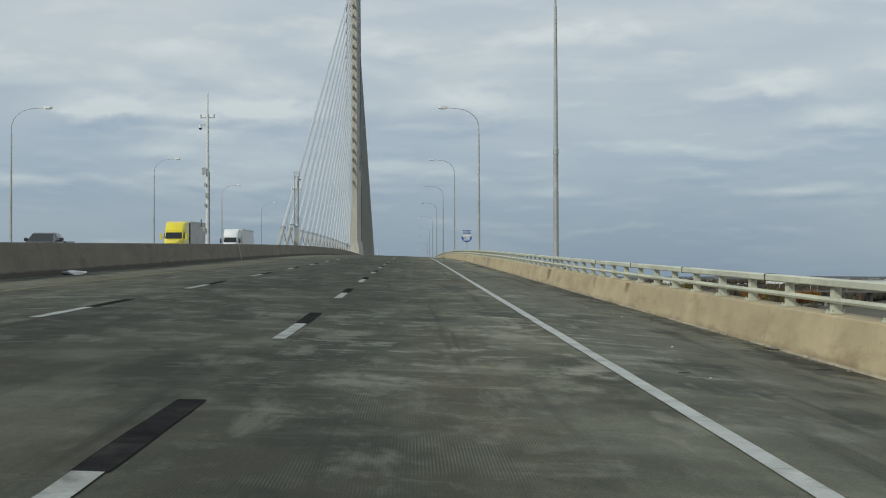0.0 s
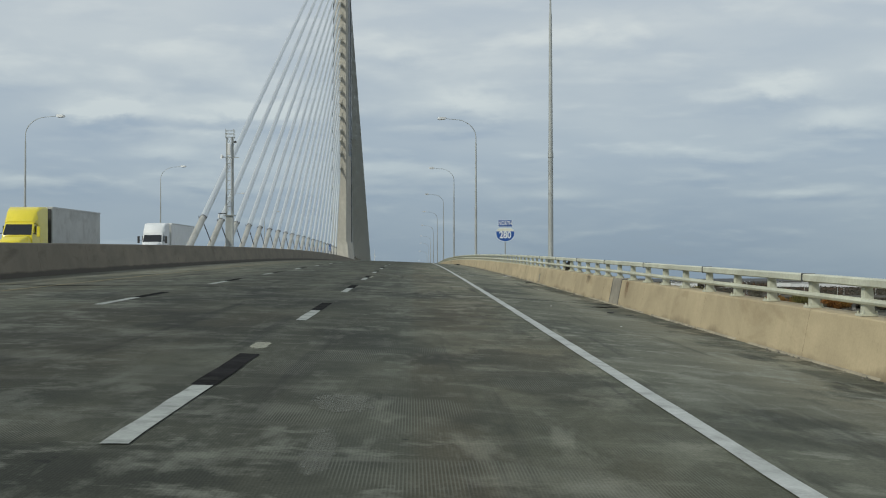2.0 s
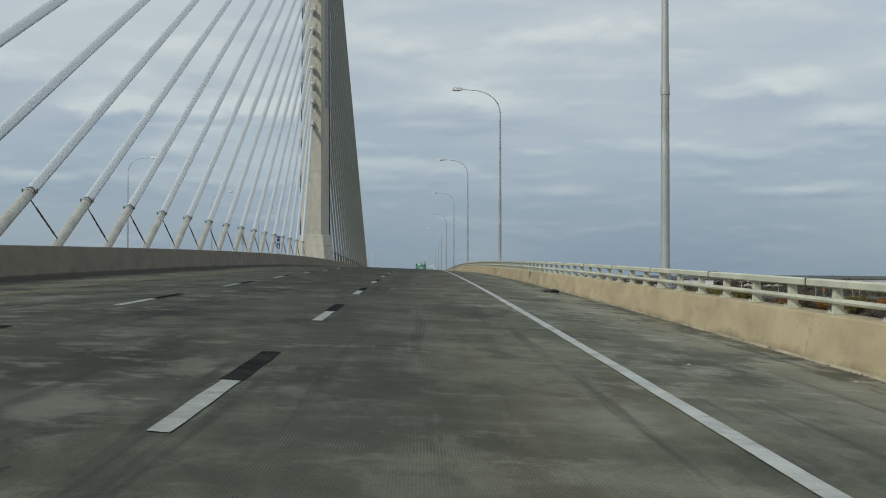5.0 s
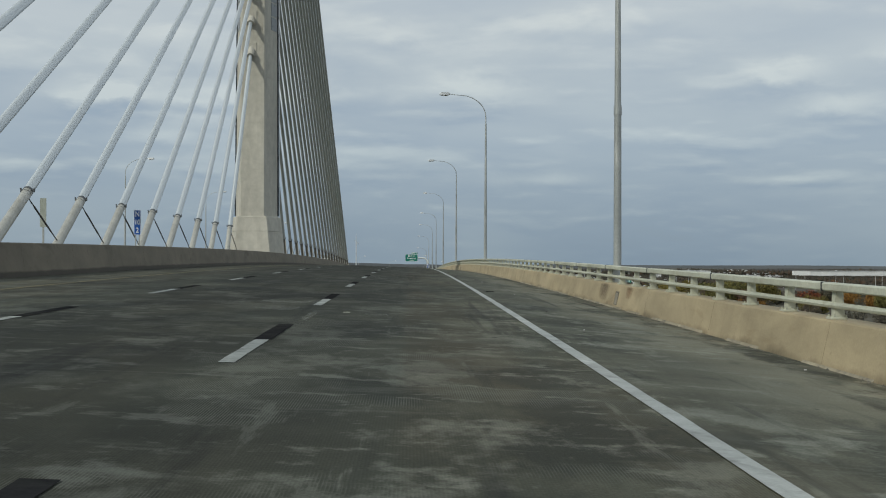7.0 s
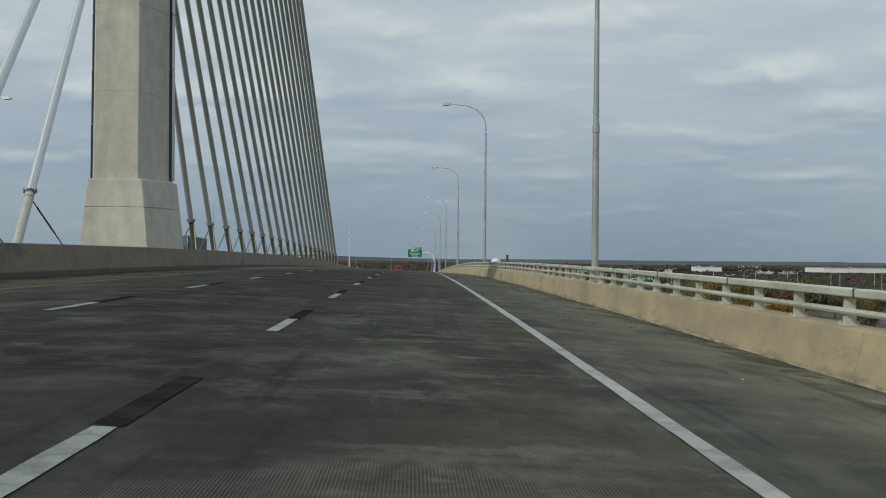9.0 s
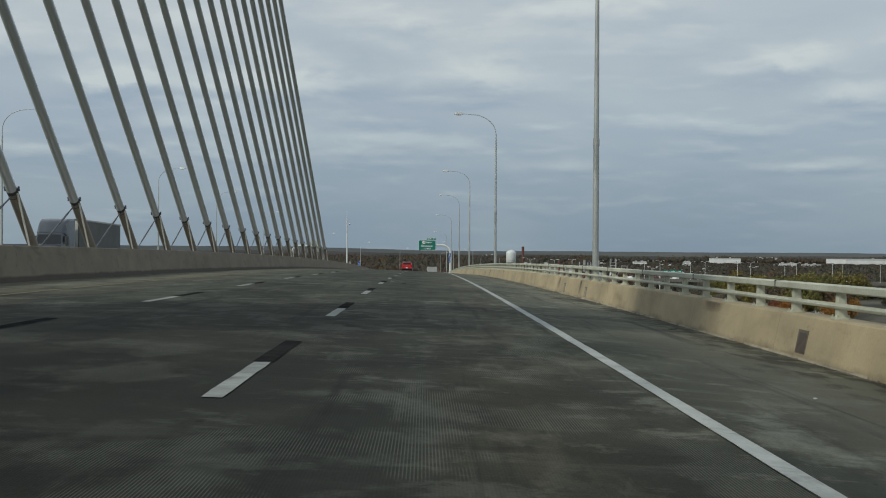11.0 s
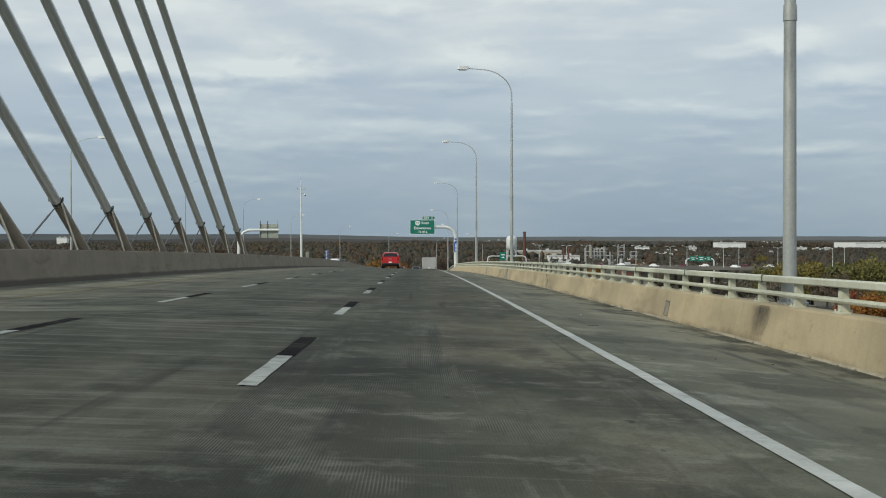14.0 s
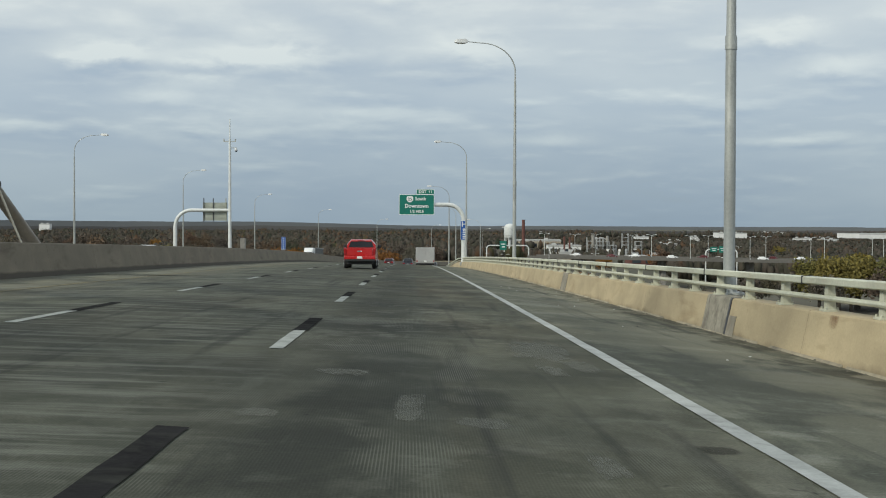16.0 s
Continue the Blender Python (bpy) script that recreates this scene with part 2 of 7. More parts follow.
    field = n.math("MULTIPLY", field, n.ramp(n.math("ADD", n.math("MULTIPLY", across, 0.1), 0.5), (0.5, 1.0), (0.58, 0.8)))
    for off, u, v, lo, soft, amt, tone in ((3, 0.8, 0.42, 0.535, 0.08, 0.75, (0.17, 0.175, 0.155)), (17, 1.3, 1.5, 0.55, 0.08, 0.75, (0.19, 0.195, 0.175)), (29, 0.3, 1.4, 0.55, 0.12, 0.5, (0.16, 0.165, 0.145)), (41, 3.0, 0.3, 0.60, 0.06, 0.5, (0.18, 0.185, 0.165))):
        s = n.noise(n.coord("UV", (u, v, 1), (off, off * 2.3, 0)), 1.0, 8, 0.68, 0.1)
        col = n.mix(n.math("MULTIPLY", n.ramp(s, (lo, 0.0), (lo + soft, amt)), field), col, tone)
    # the first spans carry rounded pale scuffs drawn out along the lanes
    s = n.noise(n.coord("UV", (1.7, 0.5, 1), (51, 9, 0)), 1.0, 5, 0.62, 0.2)
    where = n.math("MULTIPLY", n.ramp(n.math("MULTIPLY", way, 0.001), (0.125, 1.0), (0.165, 0.0)), n.ramp(n.math("ADD", n.math("MULTIPLY", across, 0.1), 0.5), (0.47, 1.0), (0.52, 0.3)))
    col = n.mix(n.math("MULTIPLY", n.ramp(s, (0.56, 0.0), (0.66, 0.45)), where), col, (0.175, 0.18, 0.16))
    # thin pale lines across, where forms and saw cuts met
    s = n.noise(n.coord("UV", (0.16, 6.0, 1), (5, 31, 0)), 1.0, 2, 0.5, 0.0)
    col = n.mix(n.math("MULTIPLY", n.ramp(s, (0.68, 0.0), (0.74, 0.28)), field), col, (0.20, 0.205, 0.185))
    # the left lanes past the pylon keep pale streaks across from finishing
    s = n.noise(n.coord("UV", (0.30, 2.6, 1), (15, 61, 0)), 1.0, 6, 0.7, 0.15)
    where = n.math("MULTIPLY", n.ramp(n.math("ADD", n.math("MULTIPLY", across, 0.1), 0.7), (0.28, 1.0), (0.38, 0.0)), n.ramp(n.math("MULTIPLY", way, 0.001), (0.37, 0.0), (0.41, 1.0)))
    col = n.mix(n.math("MULTIPLY", n.ramp(s, (0.50, 0.0), (0.62, 0.7)), where), col, (0.185, 0.19, 0.17))
    # faint bands across from the finishing machine
    s = n.noise(n.coord("UV", (0.10, 0.75, 1), (2, 17, 0)), 1.0, 5, 0.6, 0.15)
    col = n.mix(1.0, col, n.ramp(s, (0.32, 0.86), (0.5, 1.0), (0.66, 1.17)), "MULTIPLY")
    # the right lane was poured apart and is browner
    lane = n.ramp(n.math("ADD", n.math("MULTIPLY", across, 0.1), n.math("ADD", 0.5, n.math("MULTIPLY", d, 0.01))), (0.30, 0.0), (0.312, 0.5), (0.50, 0.5), (0.53, 0.0))
    col = n.mix(n.math("MULTIPLY", lane, n.ramp(d, (0.36, 0.3), (0.6, 1.0))), col, (1.0, 0.88, 0.80), "MULTIPLY")
    # dark tyre smears and drips
    s = n.noise(n.coord("UV", (2.2, 0.07, 1), (7, 3, 0)), 1.0, 4, 0.6, 0.2)
    col = n.mix(n.ramp(s, (0.58, 0.0), (0.68, 0.6)), col, (0.026, 0.027, 0.026))
    s = n.noise(n.coord("UV", (3.2, 2.0, 1), (13, 3, 0)), 1.0, 3, 0.6, 0.2)
    col = n.mix(n.ramp(s, (0.70, 0.0), (0.74, 0.7)), col, (0.02, 0.021, 0.02))
    # tone by stretch; weak sun and shade near the pylon painted into it
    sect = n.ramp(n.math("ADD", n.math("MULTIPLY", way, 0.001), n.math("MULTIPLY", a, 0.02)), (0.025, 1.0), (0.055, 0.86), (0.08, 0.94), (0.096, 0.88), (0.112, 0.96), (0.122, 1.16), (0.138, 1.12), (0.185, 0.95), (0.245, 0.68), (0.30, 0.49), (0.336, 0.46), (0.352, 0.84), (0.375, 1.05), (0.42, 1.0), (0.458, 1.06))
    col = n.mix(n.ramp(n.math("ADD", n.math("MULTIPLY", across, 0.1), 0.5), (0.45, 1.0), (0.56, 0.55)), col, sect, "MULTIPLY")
    fresh = n.ramp(n.math("ADD", n.math("MULTIPLY", way, 0.001), n.math("MULTIPLY", a, 0.02)), (0.345, 0.0), (0.358, 1.0), (0.375, 0.75), (0.43, 0.8), (0.458, 1.1))
    own = n.ramp(n.math("ADD", n.math("MULTIPLY", across, 0.1), 0.5), (0.15, 0.0), (0.22, 1.0), (0.48, 1.0), (0.52, 0.0))
    col = n.mix(n.math("MULTIPLY", fresh, own), col, 0.74, "MULTIPLY")
    # the shoulder's pours differ in tone
    side = n.ramp(n.math("ADD", n.math("MULTIPLY", across, 0.1), n.math("ADD", 0.5, n.math("MULTIPLY", d, 0.02))), (0.60, 0.0), (0.70, 1.0))
    pours = n.ramp(n.math("ADD", n.math("MULTIPLY", way, 0.001), n.math("MULTIPLY", a, 0.02)), (0.06, 0.74), (0.078, 1.12), (0.12, 1.15), (0.20, 1.25), (0.27, 1.2), (0.32, 1.0))
    col = n.mix(side, col, pours, "MULTIPLY")
    # across the deck, darkest in the middle lane and lightest at the edge line
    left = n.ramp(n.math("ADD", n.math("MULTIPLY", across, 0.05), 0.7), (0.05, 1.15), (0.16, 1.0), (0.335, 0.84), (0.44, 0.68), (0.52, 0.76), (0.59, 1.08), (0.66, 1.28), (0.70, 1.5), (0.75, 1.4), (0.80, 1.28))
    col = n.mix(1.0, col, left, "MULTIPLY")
    grain = n.noise(uv, 38.0, 4, 0.75)
    col = n.mix(0.75, col, n.ramp(grain, (0.28, 0.62), (0.72, 1.38)), "MULTIPLY")
    # grooves along the lane, filled with pale dust in places
    g = n.N.new("ShaderNodeTexWave")
    g.wave_type, g.bands_direction = "BANDS", "X"
    g.inputs["Scale"].default_value = 1.0
    g.inputs["Distortion"].default_value = 0.0
    n.L.new(n.coord("UV", (2 * math.pi / 0.02 / 20, 0, 0)), g.inputs["Vector"])
    patch = n.ramp(n.noise(n.coord("UV", (0.75, 0.42, 1), (4, 4, 0)), 1.0, 5, 0.6, 0.2), (0.52, 0.0), (0.6, 1.0))
    groove = n.math("MULTIPLY", n.ramp(g.outputs["Fac"], (0.45, 0.0), (0.9, 1.0)), patch)
    col = n.mix(n.math("MULTIPLY", groove, 0.38), col, (0.18, 0.185, 0.165))
    col = n.mix(1.0, col, (1.0, 1.0, 0.935), "MULTIPLY")
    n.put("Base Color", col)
    n.put("Roughness", n.ramp(a, (0.3, 0.75), (0.7, 0.92)))
    n.put("Specular IOR Level", 0.1)
    n.bump(n.math("ADD", grain, n.math("MULTIPLY", g.outputs["Fac"], 0.6)), 0.25, 0.006)
    return n.m


def barrier_material(name, col, dark, foot, streaks=0.25, edge=(0.44, 0.6), ragged=0.55):
    n = Nodes(name)
    su = n.N.new("ShaderNodeSeparateXYZ")
    n.L.new(n.coord("UV"), su.inputs[0])
    broad = n.noise(n.coord("UV", (0.5, 0.9, 1)), 1.0, 5, 0.6, 0.4)
    c = n.ramp(broad, (0.3, tuple(q * 0.78 for q in col)), (0.7, tuple(q * 1.14 for q in col)))
    # runs down the face
    runs = n.noise(n.coord("UV", (5.0, 0.35, 1), (2, 0, 0)), 1.0, 4, 0.65, 0.2)
    c = n.mix(n.ramp(runs, (0.52, 0.0), (0.78, streaks)), c, dark)
    # rust and dirt patches
    rust = n.noise(n.coord("UV", (0.35, 1.2, 1), (9, 4, 0)), 1.0, 6, 0.65, 0.5)
    c = n.mix(n.ramp(rust, (0.56, 0.0), (0.70, 0.5)), c, (dark[0] * 0.8, dark[1] * 0.72, dark[2] * 0.6))
    # splash dirt climbs unevenly from the gutter
    splash = n.noise(n.coord("UV", (0.7, 0.7, 1), (3, 7, 0)), 1.0, 5, 0.65, 0.2)
    climb = n.math("SUBTRACT", n.math("ADD", foot - 0.32, n.math("MULTIPLY", splash, ragged)), su.outputs[1])
    c = n.mix(n.ramp(n.math("ADD", climb, 0.5), (edge[0], 0.0), (edge[1], 0.85)), c, tuple(q * 0.62 for q in dark))
    spots = n.noise(n.coord("UV", (2.5, 3.5, 1), (1, 5, 0)), 1.0, 4, 0.7, 0.2)
    c = n.mix(n.ramp(spots, (0.62, 0.0), (0.7, 0.45)), c, dark)
    grain = n.noise(n.coord("UV"), 25.0, 4, 0.7)
    c = n.mix(0.4, c, n.ramp(grain, (0.3, 0.8), (0.7, 1.18)), "MULTIPLY")
    c = n.mix(1.0, c, n.ramp(n.random(), (0.0, 0.96), (1.0, 1.04)), "MULTIPLY")
    n.put("Base Color", c)
    n.put("Roughness", 0.85)
    n.bump(grain, 0.1, 0.006)
    return n.m


def sheath_material():
    """Stainless tube brushed round its girth, so that glints spread along it."""
    n = Nodes("stainless_stay_sheath")
    streak = n.noise(n.coord("Object", (2.0, 2.0, 0.06)), 1.0, 3, 0.5)
    n.put("Base Color", n.ramp(streak, (0.3, (0.50, 0.535, 0.545)), (0.7, (0.58, 0.615, 0.625))))
    n.put("Roughness", 0.3)
    n.put("Metallic", 0.48)
    n.put("Anisotropic", 0.85)
    n.put("Coat Weight", 1.0)
    n.put("Coat Roughness", 0.3)
    n.put("Anisotropic Rotation", 0.25)
    round_it = n.N.new("ShaderNodeTangent")
    round_it.direction_type, round_it.axis = "RADIAL", "Z"
    n.put("Tangent", round_it.outputs[0])
    return n.m


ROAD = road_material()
TAN = barrier_material("tan_concrete", (0.425, 0.347, 0.217), (0.26, 0.205, 0.125), 0.34)
BROWN = barrier_material("brown_concrete", (0.186, 0.160, 0.118), (0.07, 0.058, 0.043), 0.625, 0.12, (0.46, 0.53), 0.15)
PALE = surface("pylon_concrete", (0.50, 0.475, 0.41), 0.8, vary=0.13, scale=0.5, fine=1.6, stain=(0.25, 0.23, 0.19), stain_amount=0.35, stretch=(1, 1, 0.25), bump=0.2)
SLAB = surface("grey_concrete", (0.28, 0.27, 0.25), 0.85, vary=0.25, scale=0.6, fine=12, stain=(0.12, 0.11, 0.09))
WORN_WHITE = surface("worn_white_road_paint", (0.32, 0.335, 0.315), 0.7, vary=0.22, scale=1.8, fine=30, stain=(0.12, 0.125, 0.115), stain_amount=0.8, bump=0.2, spec=0.1)
WHITE_LINE = surface("white_road_paint", (0.41, 0.425, 0.405), 0.7, vary=0.16, scale=1.5, fine=35, stain=(0.15, 0.15, 0.14), stain_amount=0.65, bump=0.2, spec=0.15)
BLACK_LINE = surface("black_contrast_paint", (0.025, 0.025, 0.026), 0.75, vary=0.3, scale=1.5, fine=35, stain=(0.05, 0.052, 0.047), stain_amount=0.75, bump=0.0, spec=0.0)
YELLOW_LINE = surface("worn_yellow_paint", (0.17, 0.145, 0.075), 0.7, vary=0.3, scale=1.2, fine=30, stain=(0.1, 0.1, 0.09), stain_amount=0.8, spec=0.15)
RAIL = surface("weathered_aluminium", (0.56, 0.565, 0.455), 0.6, 0.1, vary=0.15, scale=0.8, fine=20, stain=(0.33, 0.27, 0.17), stain_amount=0.4, bump=0.08)
STEEL = surface("galvanised_steel", (0.40, 0.415, 0.40), 0.5, 0.3, vary=0.18, scale=1.2, fine=25, stain=(0.62, 0.63, 0.60), stain_amount=0.6, bump=0.05, stretch=(1, 1, 0.3))
SHEATH = sheath_material()
GLAZING = surface("grey_glazing", (0.17, 0.18, 0.185), 0.3, 0.0, vary=0.12, scale=0.3, fine=3, bump=0)
DARK = surface("dark_steel", (0.06, 0.062, 0.066), 0.5, 0.4, vary=0.2, scale=2, fine=30)
ALU = surface("bare_aluminium", (0.5, 0.5, 0.49), 0.42, 0.6, vary=0.12, scale=1.5, fine=25, bump=0.03)
GLASS_DARK = surface("dark_glass_panel", (0.03, 0.035, 0.04), 0.16, 0.0, vary=0.15, scale=0.5, fine=3, bump=0)

# ---- making things ----


def part(name, bm, material, parent=None, label="", smooth=None):
    """Links a bmesh as one mesh object, under a thing or a part."""
    me = bpy.data.meshes.new(name)
    bm.normal_update()
    bm.to_mesh(me)
    bm.free()
    for m in (material if isinstance(material, (list, tuple)) else [material]):
        me.materials.append(m)
    if smooth is not None:
        me.shade_smooth()
        if smooth:
            me.set_sharp_from_angle(angle=radians(smooth))
    ob = new(name, me)
    if parent:
        ob.parent = parent
    if label:
        ob["label"] = label
    return ob


def thing(name, m, label, category, group="", kind=""):
    e = new(name)
    e.empty_display_size = 0.3
    e.matrix_world = m
    return tagged(e, label, category, group, kind)


def again(ob, parent, m=None):
    """Another piece on the same mesh."""
    o = new(ob.name.split(".")[0], ob.data)
    o.parent = parent
    if m is not None:
        o.matrix_basis = m
    if "label" in ob:
        o["label"] = ob["label"]
    return o


def box(bm, x0, x1, y0, y1, z0, z1, bevel=0.0, m=None):
    r = bmesh.ops.create_cube(bm, size=1)
    vs = r["verts"]
    bmesh.ops.scale(bm, vec=(x1 - x0, y1 - y0, z1 - z0), verts=vs)
    bmesh.ops.translate(bm, vec=((x0 + x1) / 2, (y0 + y1) / 2, (z0 + z1) / 2), verts=vs)
    if m is not None:
        bmesh.ops.transform(bm, matrix=m, verts=vs)
    if bevel:
        es = list({e for v in vs for e in v.link_edges})
        bmesh.ops.bevel(bm, geom=es, offset=bevel, segments=2, affect="EDGES", profile=0.6)
    return bm


def boxes(*specs, bevel=0.0):
    bm = bmesh.new()
    for s in specs:
        box(bm, *s, bevel=bevel)
    return bm


def rod(bm, a, b, r0, r1=None, n=12, cap=True):
    """A round bar from a to b."""
    a, b = Vector(a), Vector(b)
    r1 = r0 if r1 is None else r1
    q = (b - a).to_track_quat("Z", "Y").to_matrix().to_4x4()
    m = Matrix.Translation((a + b) / 2) @ q
    bmesh.ops.create_cone(bm, cap_ends=cap, segments=n, radius1=r0, radius2=r1, depth=(b - a).length, matrix=m)
    return bm


def tube(bm, pts, radii, n=10):
    """A round tube along points."""
    pts = [Vector(p) for p in pts]
    rings = []
    for i, p in enumerate(pts):
        t = (pts[min(i + 1, len(pts) - 1)] - pts[max(i - 1, 0)]).normalized()
        side = t.cross(Vector((0, 1, 0.01))).normalized()
        up = side.cross(t)
        r = radii[i] if isinstance(radii, (list, tuple)) else radii
        rings.append([bm.verts.new(p + r * (math.cos(k * 2 * math.pi / n) * side + math.sin(k * 2 * math.pi / n) * up)) for k in range(n)])
    for a, b in zip(rings, rings[1:]):
        for k in range(n):
            bm.faces.new((a[k], a[(k + 1) % n], b[(k + 1) % n], b[k]))
    bm.faces.new(list(reversed(rings[0])))
    bm.faces.new(rings[-1])
    bmesh.ops.recalc_face_normals(bm, faces=bm.faces)
    return bm


def prism(bm, outline, z0, z1):
    """An upright prism on a plan outline."""
    lo = [bm.verts.new((x, y, z0)) for x, y in outline]
    hi = [bm.verts.new((x, y, z1)) for x, y in outline]
    n = len(outline)
    for i in range(n):
        bm.faces.new((lo[i], lo[(i + 1) % n], hi[(i + 1) % n], hi[i]))
    bm.faces.new(list(reversed(lo)))
    bm.faces.new(hi)
    return bm


def loft(bm, rings, close=True):
    """Joins rings of points (all alike in number) into a solid."""
    vs = [[bm.verts.new(p) for p in r] for r in rings]
    n = len(vs[0])
    for a, b in zip(vs, vs[1:]):
        for i in range(n if close else n - 1):
            bm.faces.new((a[i], a[(i + 1) % n], b[(i + 1) % n], b[i]))
    if close:
        bm.faces.new(list(reversed(vs[0])))
        bm.faces.new(vs[-1])
        bmesh.ops.recalc_face_normals(bm, faces=bm.faces)
    return bm


def along(profile, s0, s1, step, closed=True, origin=None):
    """Sweeps a profile of (d, h) along the road line; uv is the way along and round the profile."""
    bm = bmesh.new()
    uvl = bm.loops.layers.uv.new("UVMap")
    n = max(1, round((s1 - s0) / step))
    o = origin or Vector((0, 0, 0))
    run = [0.0]
    pr = list(profile) + ([profile[0]] if closed else [])
    for (a, b), (c, e) in zip(pr, pr[1:]):
        run.append(run[-1] + math.hypot(c - a, e - b))
    rings = []
    for i in range(n + 1):
        s = s0 + (s1 - s0) * i / n
        rings.append((s, [bm.verts.new(at(s, d, h) - o) for d, h in profile]))
    k = len(profile)
    for (sa, a), (sb, b) in zip(rings, rings[1:]):
        for i in range(k if closed else k - 1):
            j = (i + 1) % k
            f = bm.faces.new((a[i], a[j], b[j], b[i]))
            for loop, uv in zip(f.loops, ((sa, run[i]), (sa, run[i + 1]), (sb, run[i + 1]), (sb, run[i]))):
                loop[uvl].uv = uv
    if closed:
        bm.faces.new(list(reversed(rings[0][1])))
        bm.faces.new(rings[-1][1])
        bmesh.ops.recalc_face_normals(bm, faces=bm.faces)
    return bm


def deck_sheet(ds, s0, s1, step):
    """The running surface with uv in metres: across, along."""
    bm = bmesh.new()
    uvl = bm.loops.layers.uv.new("UVMap")
    n = round((s1 - s0) / step)
    rows = [(s0 + i * step, [bm.verts.new(at(s0 + i * step, d, surf(d))) for d in ds]) for i in range(n + 1)]
    for (sa, a), (sb, b) in zip(rows, rows[1:]):
        for i in range(len(ds) - 1):
            f = bm.faces.new((a[i], a[i + 1], b[i + 1], b[i]))
            for loop, uv in zip(f.loops, ((ds[i], sa), (ds[i + 1], sa), (ds[i + 1], sb), (ds[i], sb))):
                loop[uvl].uv = uv
    return bm


S0, S1 = -60.0, 956.0

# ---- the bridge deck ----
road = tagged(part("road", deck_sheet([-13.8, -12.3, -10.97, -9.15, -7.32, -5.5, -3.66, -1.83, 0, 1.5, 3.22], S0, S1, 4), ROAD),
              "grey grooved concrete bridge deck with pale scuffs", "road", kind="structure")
tagged(part("road_opposite", deck_sheet([-35.35, -32.2, -28.54, -24.88, -21.23, -18.45], S0, S1, 4), ROAD),
       "grey concrete deck of the opposite carriageway", "road", kind="structure")
tagged(part("median_slab", along([(-18.5, 0.0), (-13.75, 0.0), (-13.75, 0.2), (-18.5, 0.2)], S0, S1, 4), SLAB), "grey concrete slab between the median barriers", "slab", kind="structure")
tagged(part("deck_girder", along([(-35.9, -0.6), (-33, -1.2), (-26, -4.0), (-6, -4.0), (0.8, -1.2), (3.7, -0.6), (3.7, -0.32), (-35.9, -0.32)], S0, S1, 8), SLAB),
       "pale concrete box girder of the bridge", "girder", kind="structure")


piers = thing("bridge_piers", Matrix.Identity(4), "pale concrete piers under the bridge deck", "pier", kind="structure")
for s in [-30, 30, 90, 150, 495, 555, 615, 675, 735, 795, 855, 915, 322.6]:
    c, half = at(s, -16.1, -3.98), (2.2 if s != 322.6 else 4.5)
    bm = bmesh.new()
    box(bm, -5.5, 5.5, -half, half, GROUND - c.z - 0.5, 0, 0.3)
    part("pier", bm, SLAB, piers).location = c


WEAR = random.Random(12)


def marking(name, s0, s1, d, w, mat, lift=0.008, step=0.5):
    """A painted line with slightly ragged edges."""
    n = max(1, round((s1 - s0) / step))
    bm = bmesh.new()
    rows = []
    for i in range(n + 1):
        s = s0 + (s1 - s0) * i / n
        rows.append([bm.verts.new(at(s + WEAR.uniform(-0.03, 0.03) * (i in (0, n)), q, surf(q) + lift)) for q in (d - w / 2 + WEAR.uniform(-0.007, 0.007), d + w / 2 + WEAR.uniform(-0.007, 0.007))])
    for p, q in zip(rows, rows[1:]):
        bm.faces.new((p[0], p[1], q[1], q[0]))
    return part(name, bm, mat, road)


marking("edge_line", S0, S1, 0.0, 0.155, WHITE_LINE, step=1)
marking("yellow_edge_line", S0, S1, -10.97, 0.15, YELLOW_LINE, step=2)
for k in range(-3, 66):
    for d in (-3.66, -7.32):
        s = PHASE + CYCLE * k + (2.6 if d < -5 else 0)
        marking("lane_dash", s, s + 3.05, d, 0.16, WORN_WHITE)
        if s < 560:
            marking("contrast_patch", s + 3.06, s + 6.08, d, 0.20, BLACK_LINE)


def worn_material(name, tone, amount):
    """Bare, scraped concrete that thins out towards its edge."""
    n = Nodes(name)
    su = n.N.new("ShaderNodeSeparateXYZ")
    n.L.new(n.coord("UV"), su.inputs[0])
    rim = n.math("MULTIPLY", n.math("SUBTRACT", 1.0, n.math("POWER", n.math("ABSOLUTE", su.outputs[0]), 2.0)), n.math("SUBTRACT", 1.0, n.math("POWER", n.math("ABSOLUTE", su.outputs[1]), 2.0)))
    blot = n.noise(n.coord("Object", (3.0, 1.2, 1)), 1.0, 6, 0.65, 0.2)
    fine = n.noise(n.coord("Object", (20.0, 6.0, 1)), 1.0, 3, 0.6)
    cover = n.math("ADD", n.math("MULTIPLY", rim, 0.5), n.math("MULTIPLY", n.math("ADD", blot, n.math("MULTIPLY", fine, 0.3)), 1.15))
    n.put("Alpha", n.ramp(cover, (0.82, 0.0), (1.2, amount)))
    n.put("Base Color", n.ramp(fine, (0.3, tuple(q * 0.75 for q in tone)), (0.7, tuple(q * 1.15 for q in tone))))
    n.put("Roughness", 0.9)
    n.put("Specular IOR Level", 0.1)
    return n.m


WORN = worn_material("scraped_concrete", (0.18, 0.185, 0.16), 0.45)
WORN_BRIGHT = worn_material("scraped_paint", (0.38, 0.38, 0.31), 0.65)


